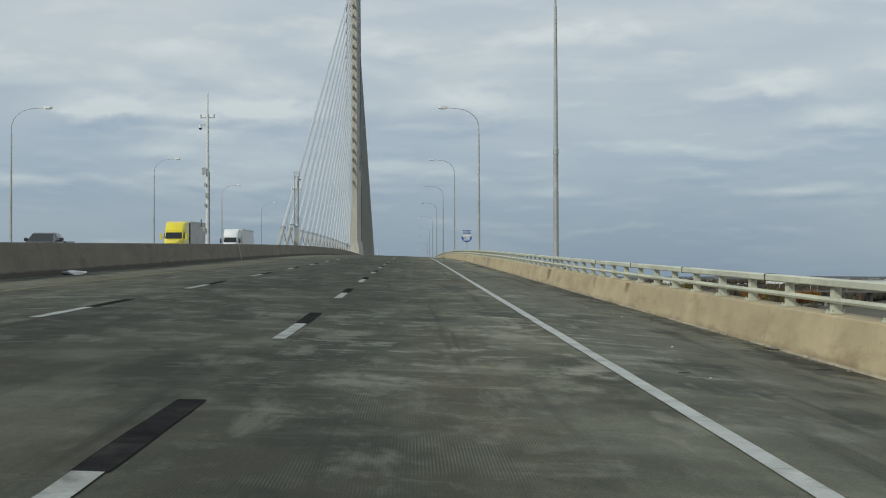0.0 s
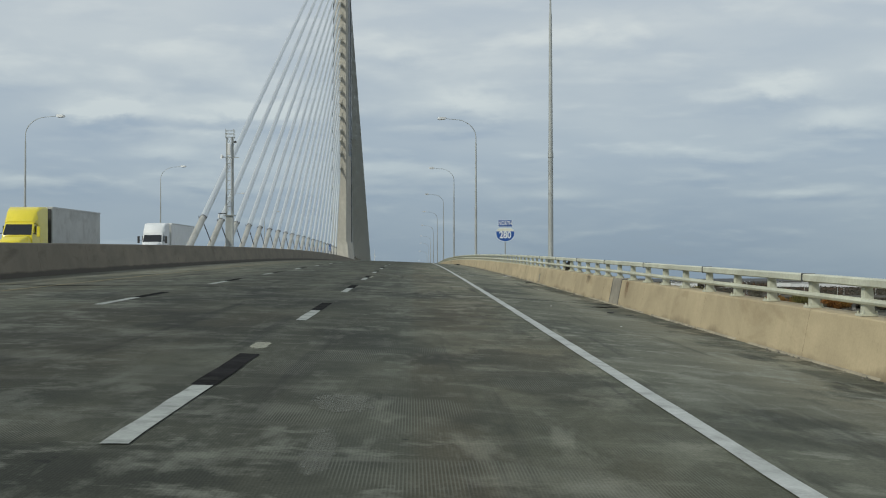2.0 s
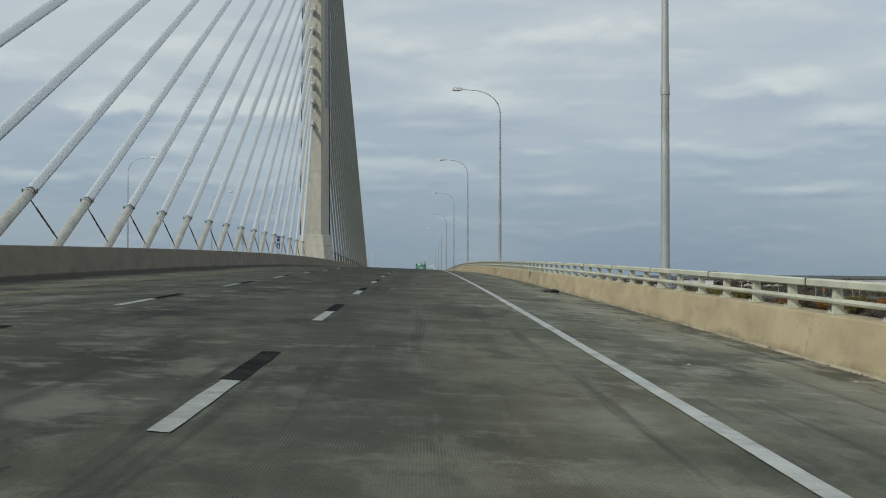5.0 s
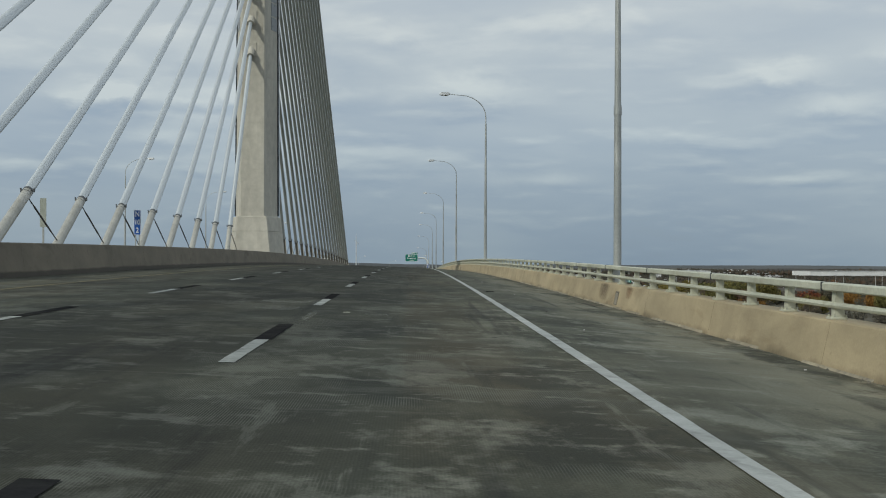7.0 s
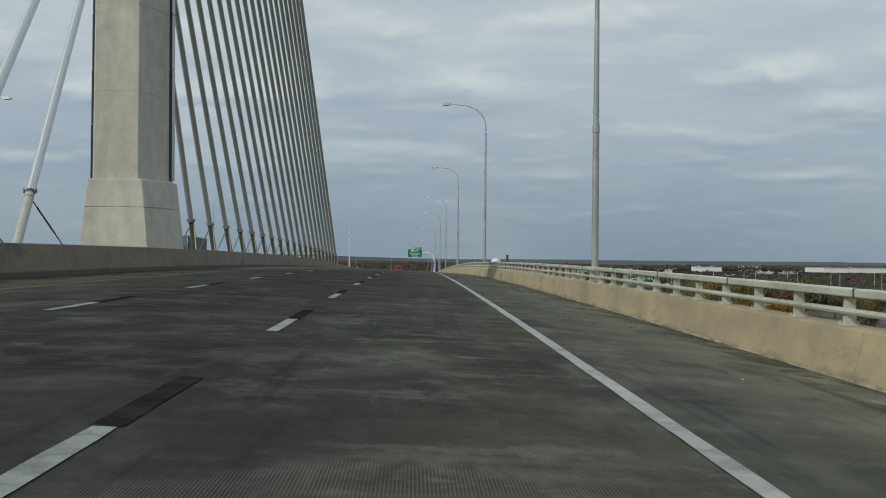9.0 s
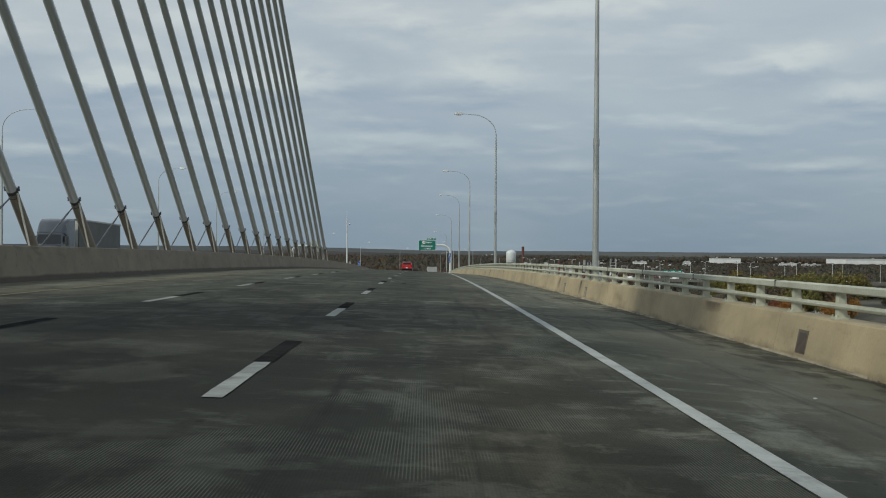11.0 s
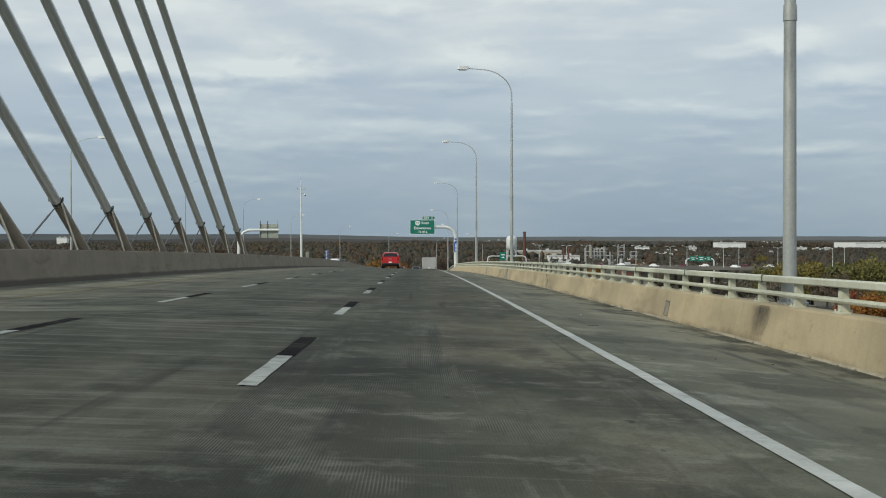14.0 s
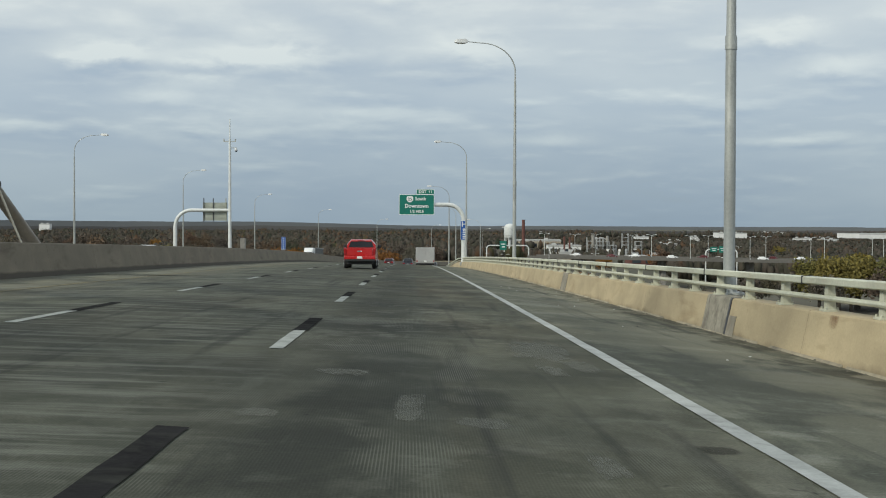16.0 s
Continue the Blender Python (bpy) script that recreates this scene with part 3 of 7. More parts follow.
def worn_patch(s0, s1, d0, d1, mat=None):
    bm = bmesh.new()
    uvl = bm.loops.layers.uv.new("UVMap")
    gs, gd = (d1 - d0) * 0.08, (s1 - s0) * 0.08
    s0, s1, d0, d1 = s0 - gd, s1 + gd, d0 - gs, d1 + gs
    grid = [[(u / 2 - 1, v / 2 - 1, bm.verts.new(at(s0 + (s1 - s0) * v / 4, d0 + (d1 - d0) * u / 4, surf(d0 + (d1 - d0) * u / 4) + 0.004))) for u in range(5)] for v in range(5)]
    for v in range(4):
        for u in range(4):
            q = (grid[v][u], grid[v][u + 1], grid[v + 1][u + 1], grid[v + 1][u])
            f = bm.faces.new([c[2] for c in q])
            for loop, c in zip(f.loops, q):
                loop[uvl].uv = c[:2]
    return part("worn_patch", bm, mat or WORN, road)


WORN_DARK = worn_material("oily_smear", (0.03, 0.03, 0.028), 0.4)
worn_patch(430.65, 430.95, -0.82, -0.6, WORN_DARK)
worn_patch(430.25, 430.5, -0.75, -0.52, WORN_DARK)
worn_patch(460.25, 460.55, -0.45, -0.2, WORN_DARK)
worn_patch(66.1, 67.0, -2.75, -2.26)
worn_patch(63.5, 65.2, -2.60, -2.42)
worn_patch(71.1, 72.1, -3.79, -3.58, WORN_BRIGHT)
worn_patch(362.7, 363.5, -3.50, -3.22, WORN_BRIGHT)
worn_patch(361.3, 361.9, -2.55, -2.01)
worn_patch(359.6, 360.2, -2.45, -2.28)
worn_patch(358.8, 359.7, -2.32, -2.18)
worn_patch(359.1, 361.2, -2.93, -2.76)
worn_patch(358.5, 358.8, -2.98, -2.78)
worn_patch(461.3, 462.7, -2.33, -2.10)
worn_patch(461.0, 461.5, -1.93, -1.54)
worn_patch(466.3, 469.4, -1.04, -0.34)
worn_patch(464.7, 465.7, -0.93, -0.67)
worn_patch(465.1, 466.6, -0.58, -0.30)
worn_patch(459.3, 460.0, -1.22, -1.03)
worn_patch(461.2, 461.6, -3.37, -3.11)
worn_patch(464.1, 464.7, -3.09, -2.58)
worn_patch(107.9, 109.5, -2.55, -2.31)
worn_patch(105.4, 107.9, -2.43, -2.30)
worn_patch(110.1, 113.5, -3.36, -2.64)
worn_patch(223.3, 224.5, -4.96, -3.83)
worn_patch(220.6, 222.0, -4.56, -3.85)
worn_patch(220.1, 220.6, -2.77, -2.27)
worn_patch(220.5, 220.9, -3.07, -2.93, WORN_BRIGHT)
worn_patch(252.4, 253.0, -2.45, -2.19)
worn_patch(103.9, 107.6, -3.60, -3.46, WORN_BRIGHT)
worn_patch(218.0, 220.4, -3.60, -3.46)


def barrier(name, profile, seg, mat, label, s0=S0, s1=S1, near=(0, 620)):
    """A cast parapet in lengths, with open joints between."""
    e = thing(name, Matrix.Identity(4), label, "barrier", kind="structure")
    s = s0
    while s < s1:
        long = seg if near[0] - 60 < s < near[1] else seg * 4
        o = at(s, 0)
        ob = part("barrier_panel", along(profile, s + 0.004, min(s + long, s1) - 0.004, 3.05, origin=o), mat, e)
        ob.location = o
        s += long
    return e


barrier("barrier_east", [(3.18, -0.5), (3.18, -0.25), (3.195, -0.16), (3.305, 0.40), (3.325, 0.42), (3.70, 0.42), (3.72, 0.40), (3.72, -0.5)], 6.096, TAN,
        "weathered tan concrete parapet with rust runs below its rail")
barrier("barrier_median", [(-13.77, 0.1), (-13.77, 0.32), (-13.79, 0.43), (-13.96, 1.35), (-13.99, 1.375), (-14.2, 1.375), (-14.23, 1.35), (-14.35, 0.30), (-14.35, 0.1)], 6.096, BROWN,
        "brown weathered concrete median barrier")
barrier("barrier_median_opposite", [(-17.9, 0.1), (-17.9, 0.30), (-18.02, 1.30), (-18.3, 1.30), (-18.5, 0.30), (-18.5, 0.1)], 24.384, BROWN,
        "brown concrete median barrier of the opposite carriageway")
barrier("barrier_west", [(-35.9, -0.5), (-35.9, 0.42), (-35.5, 0.42), (-35.3, -0.2), (-35.3, -0.5)], 24.384, TAN,
        "tan concrete parapet of the opposite carriageway")

# ---- rail on the parapet ----


def bridge_rail():
    e = thing("bridge_rail", Matrix.Identity(4), "weathered two-bar metal bridge rail on posts along the parapet", "railing", kind="structure")
    for a in np.arange(S0 + 0.5, 700, 6.096):
        b = a + 6.096
        o = at(a, 0)
        top = along([(3.37, 0.775), (3.35, 0.79), (3.35, 0.865), (3.37, 0.88), (3.50, 0.88), (3.52, 0.865), (3.52, 0.79), (3.50, 0.775)], a + 0.01, b - 0.01, 3.05, origin=o)
        part("top_rail", top, RAIL, e).location = o
        low = along([(3.41 + 0.045 * math.cos(q * math.pi / 4), 0.6 + 0.04 * math.sin(q * math.pi / 4)) for q in range(8)], a + 0.01, b - 0.01, 3.05, origin=o)
        part("lower_rail", low, RAIL, e).location = o
    bm = bmesh.new()
    box(bm, -0.10, 0.11, -0.11, 0.11, 0.0, 0.03, 0.006)
    loft(bm, [[(-0.045, -0.075, 0.03), (0.08, -0.075, 0.03), (0.08, 0.075, 0.03), (-0.045, 0.075, 0.03)], [(-0.035, -0.07, 0.355), (0.06, -0.07, 0.355), (0.06, 0.07, 0.355), (-0.035, 0.07, 0.355)]])
    for x in (-0.07, 0.09):
        for y in (-0.09, 0.09):
            rod(bm, (x, y, 0.03), (x, y, 0.06), 0.014, n=6)
    post = part("rail_post", bm, RAIL, e)
    post.location = at(16.8 - 2.06 * 20, 3.46, 0.42)
    for k in range(-19, 280):
        again(post, e, frame_at(16.8 + 2.06 * k, 3.46, 0.42))
    joint = part("splice_sleeve", boxes((-0.095, 0.095, -0.016, 0.016, -0.058, 0.058), bevel=0.006), DARK, e)
    joint.location = at(S0 + 0.5 + 6.096, 3.435, 0.828)
    for k in range(2, 100):
        again(joint, e, frame_at(S0 + 0.5 + 6.096 * k, 3.435, 0.828))


bridge_rail()

# ---- pylon ----


def run_of(k):
    """How far from the pylon the stay's collar stands, k from the outermost."""
    return 174.58 - 8.580 * k + 0.0163 * k * k


def top_of(k, sy):
    """The height at which a stay meets the pylon."""
    return 69.8 - 2.487 * k + max(0, k - 16) * 0.7 if sy < 0 else 74.1 - 2.66 * k


def plane_of(sy):
    """The stays before the pylon hang a little farther out than those beyond it."""
    return -16.72 if sy < 0 else -16.45


def octagon(front, side, half, flat):
    """Plan of the pylon: half-width of the end faces, half-width at the middle, half-length, half-length of the side face."""
    return [(-front, -half), (front, -half), (side, -flat), (side, flat), (front, half), (-front, half), (-side, flat), (-side, -flat)]


def pylon():
    e = thing("bridge_pylon", Matrix.Translation(at(PYLON, MID, 0)), "tall pale concrete pylon with dark glass strips, flared at its foot", "pylon")

    def ring(z, k=1.0, grow=0.0):
        return [(x * k + (grow if x > 0 else -grow), y * k + (grow * 0.6 if y > 0 else -grow * 0.6), z) for x, y in octagon(1.09, 1.99, 3.9, 0.5)]
    bm = bmesh.new()
    loft(bm, [ring(0.1, 1.0, 0.66), ring(0.9, 1.0, 0.60), ring(3.36, 1.0, 0.36), ring(3.38, 1.0, 0.33)])
    part("flared_base", bm, PALE, e)
    bm = bmesh.new()
    loft(bm, [ring(3.384, 1.0, 0.30), ring(3.41, 1.0, 0.30), ring(3.42, 1.0, 0.345), ring(4.74, 1.0, 0.21), ring(4.79, 1.0, 0.17)])
    part("foot_block", bm, PALE, e)
    z = 4.79
    k = 0
    while z < 79:
        top = z + 4.35
        a, b = 1 - z * 0.0028, 1 - top * 0.0028
        bm = bmesh.new()
        loft(bm, [ring(z + 0.004, a), ring(top - 0.012, b), ring(top - 0.011, b, -0.012), ring(top, b, -0.012)])
        part("shaft_segment", bm, PALE, e)
        z = top
        k += 1
    # glass strips up both sides, standing in a slot
    for sx in (-1, 1):
        z = 4.9
        while z < 79:
            top = z + 2.9
            a, b = 1 - z * 0.0028, 1 - top * 0.0028
            bm = bmesh.new()
            x0, x1 = sx * (1.99 * a - 0.05), sx * (1.99 * a + 0.14)
            box(bm, min(x0, x1), max(x0, x1), -0.42 * a, 0.42 * a, z + 0.02, top - 0.02, 0.02)
            part("glass_panel", bm, GLASS_DARK, e, "dark reflective glass panel")
            z = top
    # glazed strips beside the edges, in short panes
    for sx in (-1, 1):
        for sy in (-1, 1):
            z = 22.4
            while z < 79:
                a = 1 - z * 0.0028
                p, q = Vector((1.56 * a * sx, 2.12 * a * sy)), Vector((1.955 * a * sx, 0.63 * a * sy))
                out = Vector((3.4 * sx, 0.9 * sy)).normalized() * 0.035
                outline = [p - out, q - out, q + out, p + out]
                part("glazing_strip", prism(bmesh.new(), [(v.x, v.y) for v in outline], z + 0.05, z + 1.27), GLAZING, e, "grey glazed pane")
                z += 1.34
    # stay openings
    for k in range(20):
        for sy in (-1, 1):
            h = top_of(k, sy)
            a = 1 - h * 0.0028
            y = sy * 3.9 * a
            slope = (h - 3.3) / run_of(k)
            zz = h - slope * 3.9 * a
            bm = bmesh.new()
            dirv = Vector((0, sy, -slope)).normalized()
            x = plane_of(sy) - MID
            rod(bm, Vector((x, y, zz)) - dirv * 0.3, Vector((x, y, zz)) + dirv * 0.75, 0.34, n=14)
            box(bm, x - 0.5, x + 0.5, y - 0.10, y + 0.10, zz - 0.55, zz + 0.75, 0.03)
            part("stay_collar", bm, PALE, e)
    # small boxes on the foot
    for x in (-0.62, 0.3):
        part("junction_box", boxes((x - 0.1, x + 0.1, -4.62, -4.3, 1.2, 1.42), bevel=0.02), DARK, e)
    return e


pylon()

# ---- stays ----


GUIDE = surface("weathered_guide_pipe", (0.44, 0.43, 0.385), 0.45, 0.3, vary=0.12, scale=0.8, fine=10, stain=(0.26, 0.24, 0.19), stain_amount=0.5, bump=0.05, stretch=(1, 1, 0.3))
# darker copy for pipes beyond the pylon, their shaded underside put into the colour
GUIDE_SHADED = surface("brown_guide_pipe", (0.22, 0.20, 0.165), 0.5, 0.3, vary=0.15, scale=0.8, fine=10, stain=(0.15, 0.115, 0.08), stain_amount=0.5, bump=0.05, stretch=(1, 1, 0.3))
PROP = surface("pale_prop_enamel", (0.80, 0.78, 0.70), 0.5, vary=0.1, scale=1, fine=20, bump=0.03)
DARK_COLLAR = surface("weathered_steel_clamp", (0.10, 0.105, 0.11), 0.5, 0.4, vary=0.2, scale=4, fine=30)


def stay(k, sy):
    """One stay, k counted from the outermost; sy -1 before the pylon, 1 beyond it."""
    run, mid = run_of(k), plane_of(sy)
    s_c = PYLON + sy * run
    top_h = top_of(k, sy)
    slope = (top_h - 3.3) / run
    base = PYLON + sy * (run + (3.3 - 0.2) / slope)
    o = at(base, mid, 0.2)
    e = thing("stay_cable", Matrix.Translation(o), "inclined stay cable in a pale stainless sheath with a clamp collar", "stay cable", "stay cables of the bridge")
    r = 0.222 - 0.0022 * k

    def on(h):
        return at(PYLON + sy * (top_h - h) / slope, mid, h) - o
    # the sheath is straight in space between its ends
    hc = 3.42 if sy < 0 else 3.34
    lo, hi = at(PYLON + sy * (top_h - hc) / slope, mid, hc) - o, at(PYLON, mid, top_h) - o
    a = (hi - lo).normalized()
    foot = lo - a * ((lo.z + 0.05) / a.z)
    long = (hi - lo).length - 3.3 / max(abs(a.y), 0.3)
    tube_of = part("sheath", rod(bmesh.new(), (0, 0, 0), (0, 0, long), r, n=24), SHEATH, e, smooth=40)
    tube_of.matrix_basis = Matrix.Translation(lo) @ a.to_track_quat("Z", "Y").to_matrix().to_4x4()
    bm = rod(bmesh.new(), foot, lo + a * 0.02, r * 1.03, r * 1.02, n=20)
    part("guide_pipe", bm, GUIDE if sy < 0 else GUIDE_SHADED, e, "dull weathered guide pipe", smooth=40)
    bm = bmesh.new()
    rod(bm, lo - a * 0.09, lo + a * 0.06, r * 1.06, n=20)
    rod(bm, lo - a * 0.30, lo - a * 0.27, r * 1.05, n=20)
    for x in (-1, 1):
        q = lo + Vector((x * r * 1.15, 0, 0.02))
        box(bm, q.x - 0.045, q.x + 0.045, q.y - 0.08, q.y + 0.08, q.z - 0.05, q.z + 0.05, 0.01)
        box(bm, q.x + x * 0.03 - 0.025, q.x + x * 0.03 + 0.025, q.y - 0.08, q.y + 0.02, q.z + 0.045, q.z + 0.12, 0.008)
    part("clamp_collar", bm, DARK_COLLAR if sy < 0 else DARK, e, "bolted damper collar")
    end = at(s_c - sy * 7.6, mid, 0.35) - o
    under = lo - Vector((0, 0, r * 1.1))
    bm = rod(bmesh.new(), under, end, 0.026, n=8)
    rod(bm, under.lerp(end, 0.12), under.lerp(end, 0.45), 0.038, n=8)
    part("damper_strut", bm, DARK if sy < 0 else DARK_COLLAR, e)
    if sy > 0:
        # a pale prop on the carriageway's side, steeper than the pipe
        head, end = lo + Vector((r * 1.05, 0, -0.12)), lo.lerp(foot, 0.52)
        end = Vector((r * 1.3, end.y, 0.02))
        part("prop_strut", rod(bmesh.new(), head, end, 0.036, n=8), PROP, e, "pale prop rod")
    bm = boxes((-0.55, 0.55, foot.y - 0.7, foot.y + 0.7, -0.02, 0.16), bevel=0.03)
    part("anchor_block", bm, SLAB, e)
    return e


for sy in (-1, 1):
    for k in range(20):
        stay(k, sy)

# ---- street lamps ----


def street_lamp():
    """A tapered pole with a swept arm to the left, foot at the origin."""
    e = thing("street_lamp", Matrix.Identity(4), "tall tapered steel street lamp with a swept arm on the parapet", "street lamp", "street lamps along the bridge")
    bm = bmesh.new()
    box(bm, -0.13, 0.24, -0.24, 0.24, 0.0, 0.05, 0.01)
    for x in (-0.09, 0.18):
        for y in (-0.18, 0.18):
            rod(bm, (x, y, 0.05), (x, y, 0.13), 0.022, n=6)
    rod(bm, (0, 0, 0.05), (0, 0, 0.35), 0.14, 0.125, n=14)
    part("pole_base", bm, STEEL, e, smooth=35)
    bm = bmesh.new()
    loft(bm, [[(0.06, -0.3, -0.9), (0.1, -0.3, -0.9), (0.1, 0.3, -0.9), (0.06, 0.3, -0.9)], [(0.06, -0.4, -0.5), (0.34, -0.4, -0.5), (0.34, 0.4, -0.5), (0.06, 0.4, -0.5)], [(0.06, -0.4, -0.004), (0.34, -0.4, -0.004), (0.34, 0.4, -0.004), (0.06, 0.4, -0.004)]])
    part("concrete_corbel", bm, CORBEL, e)
    bm = rod(bmesh.new(), (0, 0, 0.3), (0, 0, 4.6), 0.108, 0.098, n=16)
    rod(bm, (0, 0, 4.5), (0, 0, 4.75), 0.112, 0.106, n=16)
    rod(bm, (0, 0, 4.6), (0, 0, 10.4), 0.092, 0.06, n=16)
    part("pole", bm, STEEL, e, smooth=35)
    pts = [(0, 0, 10.35)]
    for q in range(11):
        a = q / 10 * math.pi / 2
        pts.append((-1.95 + 1.95 * math.cos(a), 0, 10.9 + 1.6 * math.sin(a)))
    pts.append((-2.72, 0, 12.57))
    part("arm", tube(bmesh.new(), pts, [0.045] + [0.040 - 0.0016 * i for i in range(len(pts) - 1)], 10), STEEL, e, smooth=40)
    bm = bmesh.new()
    loft(bm, [[(-2.66, -0.10, 12.54), (-2.66, 0.10, 12.54), (-2.66, 0.10, 12.65), (-2.66, -0.10, 12.65)],
              [(-2.81, -0.19, 12.48), (-2.81, 0.19, 12.48), (-2.81, 0.17, 12.70), (-2.81, -0.17, 12.70)],
              [(-3.31, -0.2, 12.49), (-3.31, 0.2, 12.49), (-3.31, 0.18, 12.68), (-3.31, -0.18, 12.68)],
              [(-3.42, -0.12, 12.52), (-3.42, 0.12, 12.52), (-3.42, 0.11, 12.62), (-3.42, -0.11, 12.62)]])
    head = part("lamp_head", bm, LAMP_GREY, e, "pale grey lantern head", smooth=30)
    part("lens", boxes((-3.28, -2.84, -0.16, 0.16, 12.455, 12.49), bevel=0.01), LENS_GLASS, head)
    return e


CORBEL = surface("weathered_corbel", (0.17, 0.145, 0.105), 0.85, vary=0.2, scale=1.5, fine=12)
LAMP_GREY = surface("pale_grey_enamel", (0.72, 0.73, 0.73), 0.4, vary=0.05, scale=3, fine=30, bump=0.02)
LENS_GLASS = surface("clouded_lens", (0.5, 0.5, 0.48), 0.25, vary=0.1, scale=3, fine=30, bump=0)
lamp = street_lamp()
lamp.matrix_world = frame_at(51.2, 3.66, 0.42)
LAMPS = [-9.5, 109.7, 171.9, 233.0, 293.5, 354.0, 415.5, 476.3] + [525.5 + 62.9 * k for k in range(7)]
for s in LAMPS:
    copy_thing(lamp, frame_at(s, 3.66, 0.42))
for s in [LAMP0 + LAMP_STEP * k for k in range(-2, 7)] + [521.6 + 61.9 * k for k in range(8)]:
    copy_thing(lamp, frame_at(s, -35.93, 0.42, 180))

# ---- signs ----
BLUE = surface("blue_sign_sheeting", (0.014, 0.085, 0.34), 0.4, vary=0.06, scale=2, fine=40, bump=0.02)
GREEN = surface("green_sign_sheeting", (0.008, 0.165, 0.125), 0.4, vary=0.06, scale=1, fine=30, bump=0.02)
WHITE = surface("white_sheeting", (0.82, 0.83, 0.82), 0.4, vary=0.04, scale=2, fine=40, bump=0.0)
CREAM = surface("faded_cream_sheeting", (0.72, 0.71, 0.60), 0.45, vary=0.06, scale=2, fine=40, bump=0.0)
OLIVE = surface("weathered_sign_back", (0.36, 0.38, 0.33), 0.5, 0.2, vary=0.15, scale=1, fine=20, bump=0.03)
WHITE_STEEL = surface("white_painted_steel", (0.66, 0.68, 0.67), 0.42, 0.0, vary=0.08, scale=1, fine=20, stain=(0.42, 0.42, 0.39), bump=0.03)


def words(text, size, parent, m, mat, name="lettering", narrow=1.0):
    cu = bpy.data.curves.new(name, "FONT")
    cu.body, cu.size, cu.align_x, cu.align_y, cu.extrude = text, size, "CENTER", "CENTER", 0.003
    cu.offset = size * 0.018
    tmp = bpy.data.objects.new(name, cu)
    me = bpy.data.meshes.new_from_object(tmp)
    bpy.data.objects.remove(tmp)
    me.materials.clear()
    me.materials.append(mat)
    ob = new(name, me)
    ob.parent = parent
    ob.matrix_basis = m @ pose(0, 0, 0, 90, 0, 0) @ Matrix.Diagonal((narrow, 1, 1, 1))
    return ob


def plate(outline, y, thick=0.012):
    """A flat panel on an outline in x, z; its face towards -y."""
    bm = bmesh.new()
    a = [bm.verts.new((x, y, z)) for x, z in outline]
    b = [bm.verts.new((x, y + thick, z)) for x, z in outline]
    n = len(a)
    bm.faces.new(a)
    bm.faces.new(list(reversed(b)))
    for i in range(n):
        bm.faces.new((a[i], b[i], b[(i + 1) % n], a[(i + 1) % n]))
    bmesh.ops.recalc_face_normals(bm, faces=bm.faces)
    return bm


def rounded(x0, x1, z0, z1, r, n=4):
    out = []
    for cx, cz, a0 in ((x1 - r, z0 + r, -90), (x1 - r, z1 - r, 0), (x0 + r, z1 - r, 90), (x0 + r, z0 + r, 180)):
        for i in range(n + 1):
            a = radians(a0 + 90 * i / n)
            out.append((cx + r * math.cos(a), cz + r * math.sin(a)))
    return out


def shield_outline(w, top, bottom, n=10):
    """An interstate shield: bowed top, bulging sides, pointed foot."""
    h = top - bottom
    pts = [(-0.80, 0.93), (-0.55, 0.985), (-0.27, 0.975), (0.0, 1.0), (0.27, 0.975), (0.55, 0.985), (0.80, 0.93), (0.92, 0.80), (1.0, 0.62), (0.97, 0.44), (0.84, 0.26), (0.6, 0.12), (0.3, 0.04), (0.0, 0.0)]
    pts += [(-x, z) for x, z in reversed(pts[7:13])]
    return [(x * w / 2, bottom + z * h) for x, z in pts]


def route_sign():
    e = thing("route_marker_sign", frame_at(137.7, 3.81, 0.42), "blue interstate shield under a blue direction plate on a post", "road sign")
    part("post", rod(bmesh.new(), (0, 0.06, 0), (0, 0.06, 2.55), 0.038, n=10), STEEL, e, smooth=40)
    part("post_foot", boxes((-0.1, 0.1, -0.03, 0.15, 0, 0.03), bevel=0.005), STEEL, e)
    top = part("direction_plate", plate(rounded(-0.445, 0.445, 2.19, 2.61, 0.04), 0.0), WHITE, e, "blue plate with white lettering")
    part("field", plate(rounded(-0.43, 0.43, 2.205, 2.595, 0.03), -0.004, 0.003), BLUE, top)
    words("NORTH", 0.345, top, pose(0, -0.009, 2.397), WHITE, narrow=0.70)
    sh = part("shield", plate(shield_outline(1.17, 2.12, 1.25), 0.0), WHITE, e, "blue shield with a faded cream crest")
    # crest and field, cut from the shield's outline
    out = shield_outline(1.12, 2.10, 1.275)
    crest = [(x, max(z, 1.93)) for x, z in out if z >= 1.87]
    field = [(x, z) for x, z in out if z < 1.90]
    field = [(field[0][0], 1.905)] + field + [(field[-1][0], 1.905)]
    part("crest", plate(sorted(crest, key=lambda q: -math.atan2(q[1] - 1.97, q[0])), -0.004, 0.003), CREAM, sh)
    part("field", plate(field, -0.004, 0.003), BLUE, sh)
    words("280", 0.60, sh, pose(0, -0.009, 1.665), WHITE, narrow=0.84)


route_sign()


def bars(parent, x0, x1, rows, y, mat, name="lettering_bar"):
    for z, h in rows:
        part(name, plate([(x0, z), (x1, z), (x1, z + h), (x0, z + h)], y, 0.003), mat, parent)


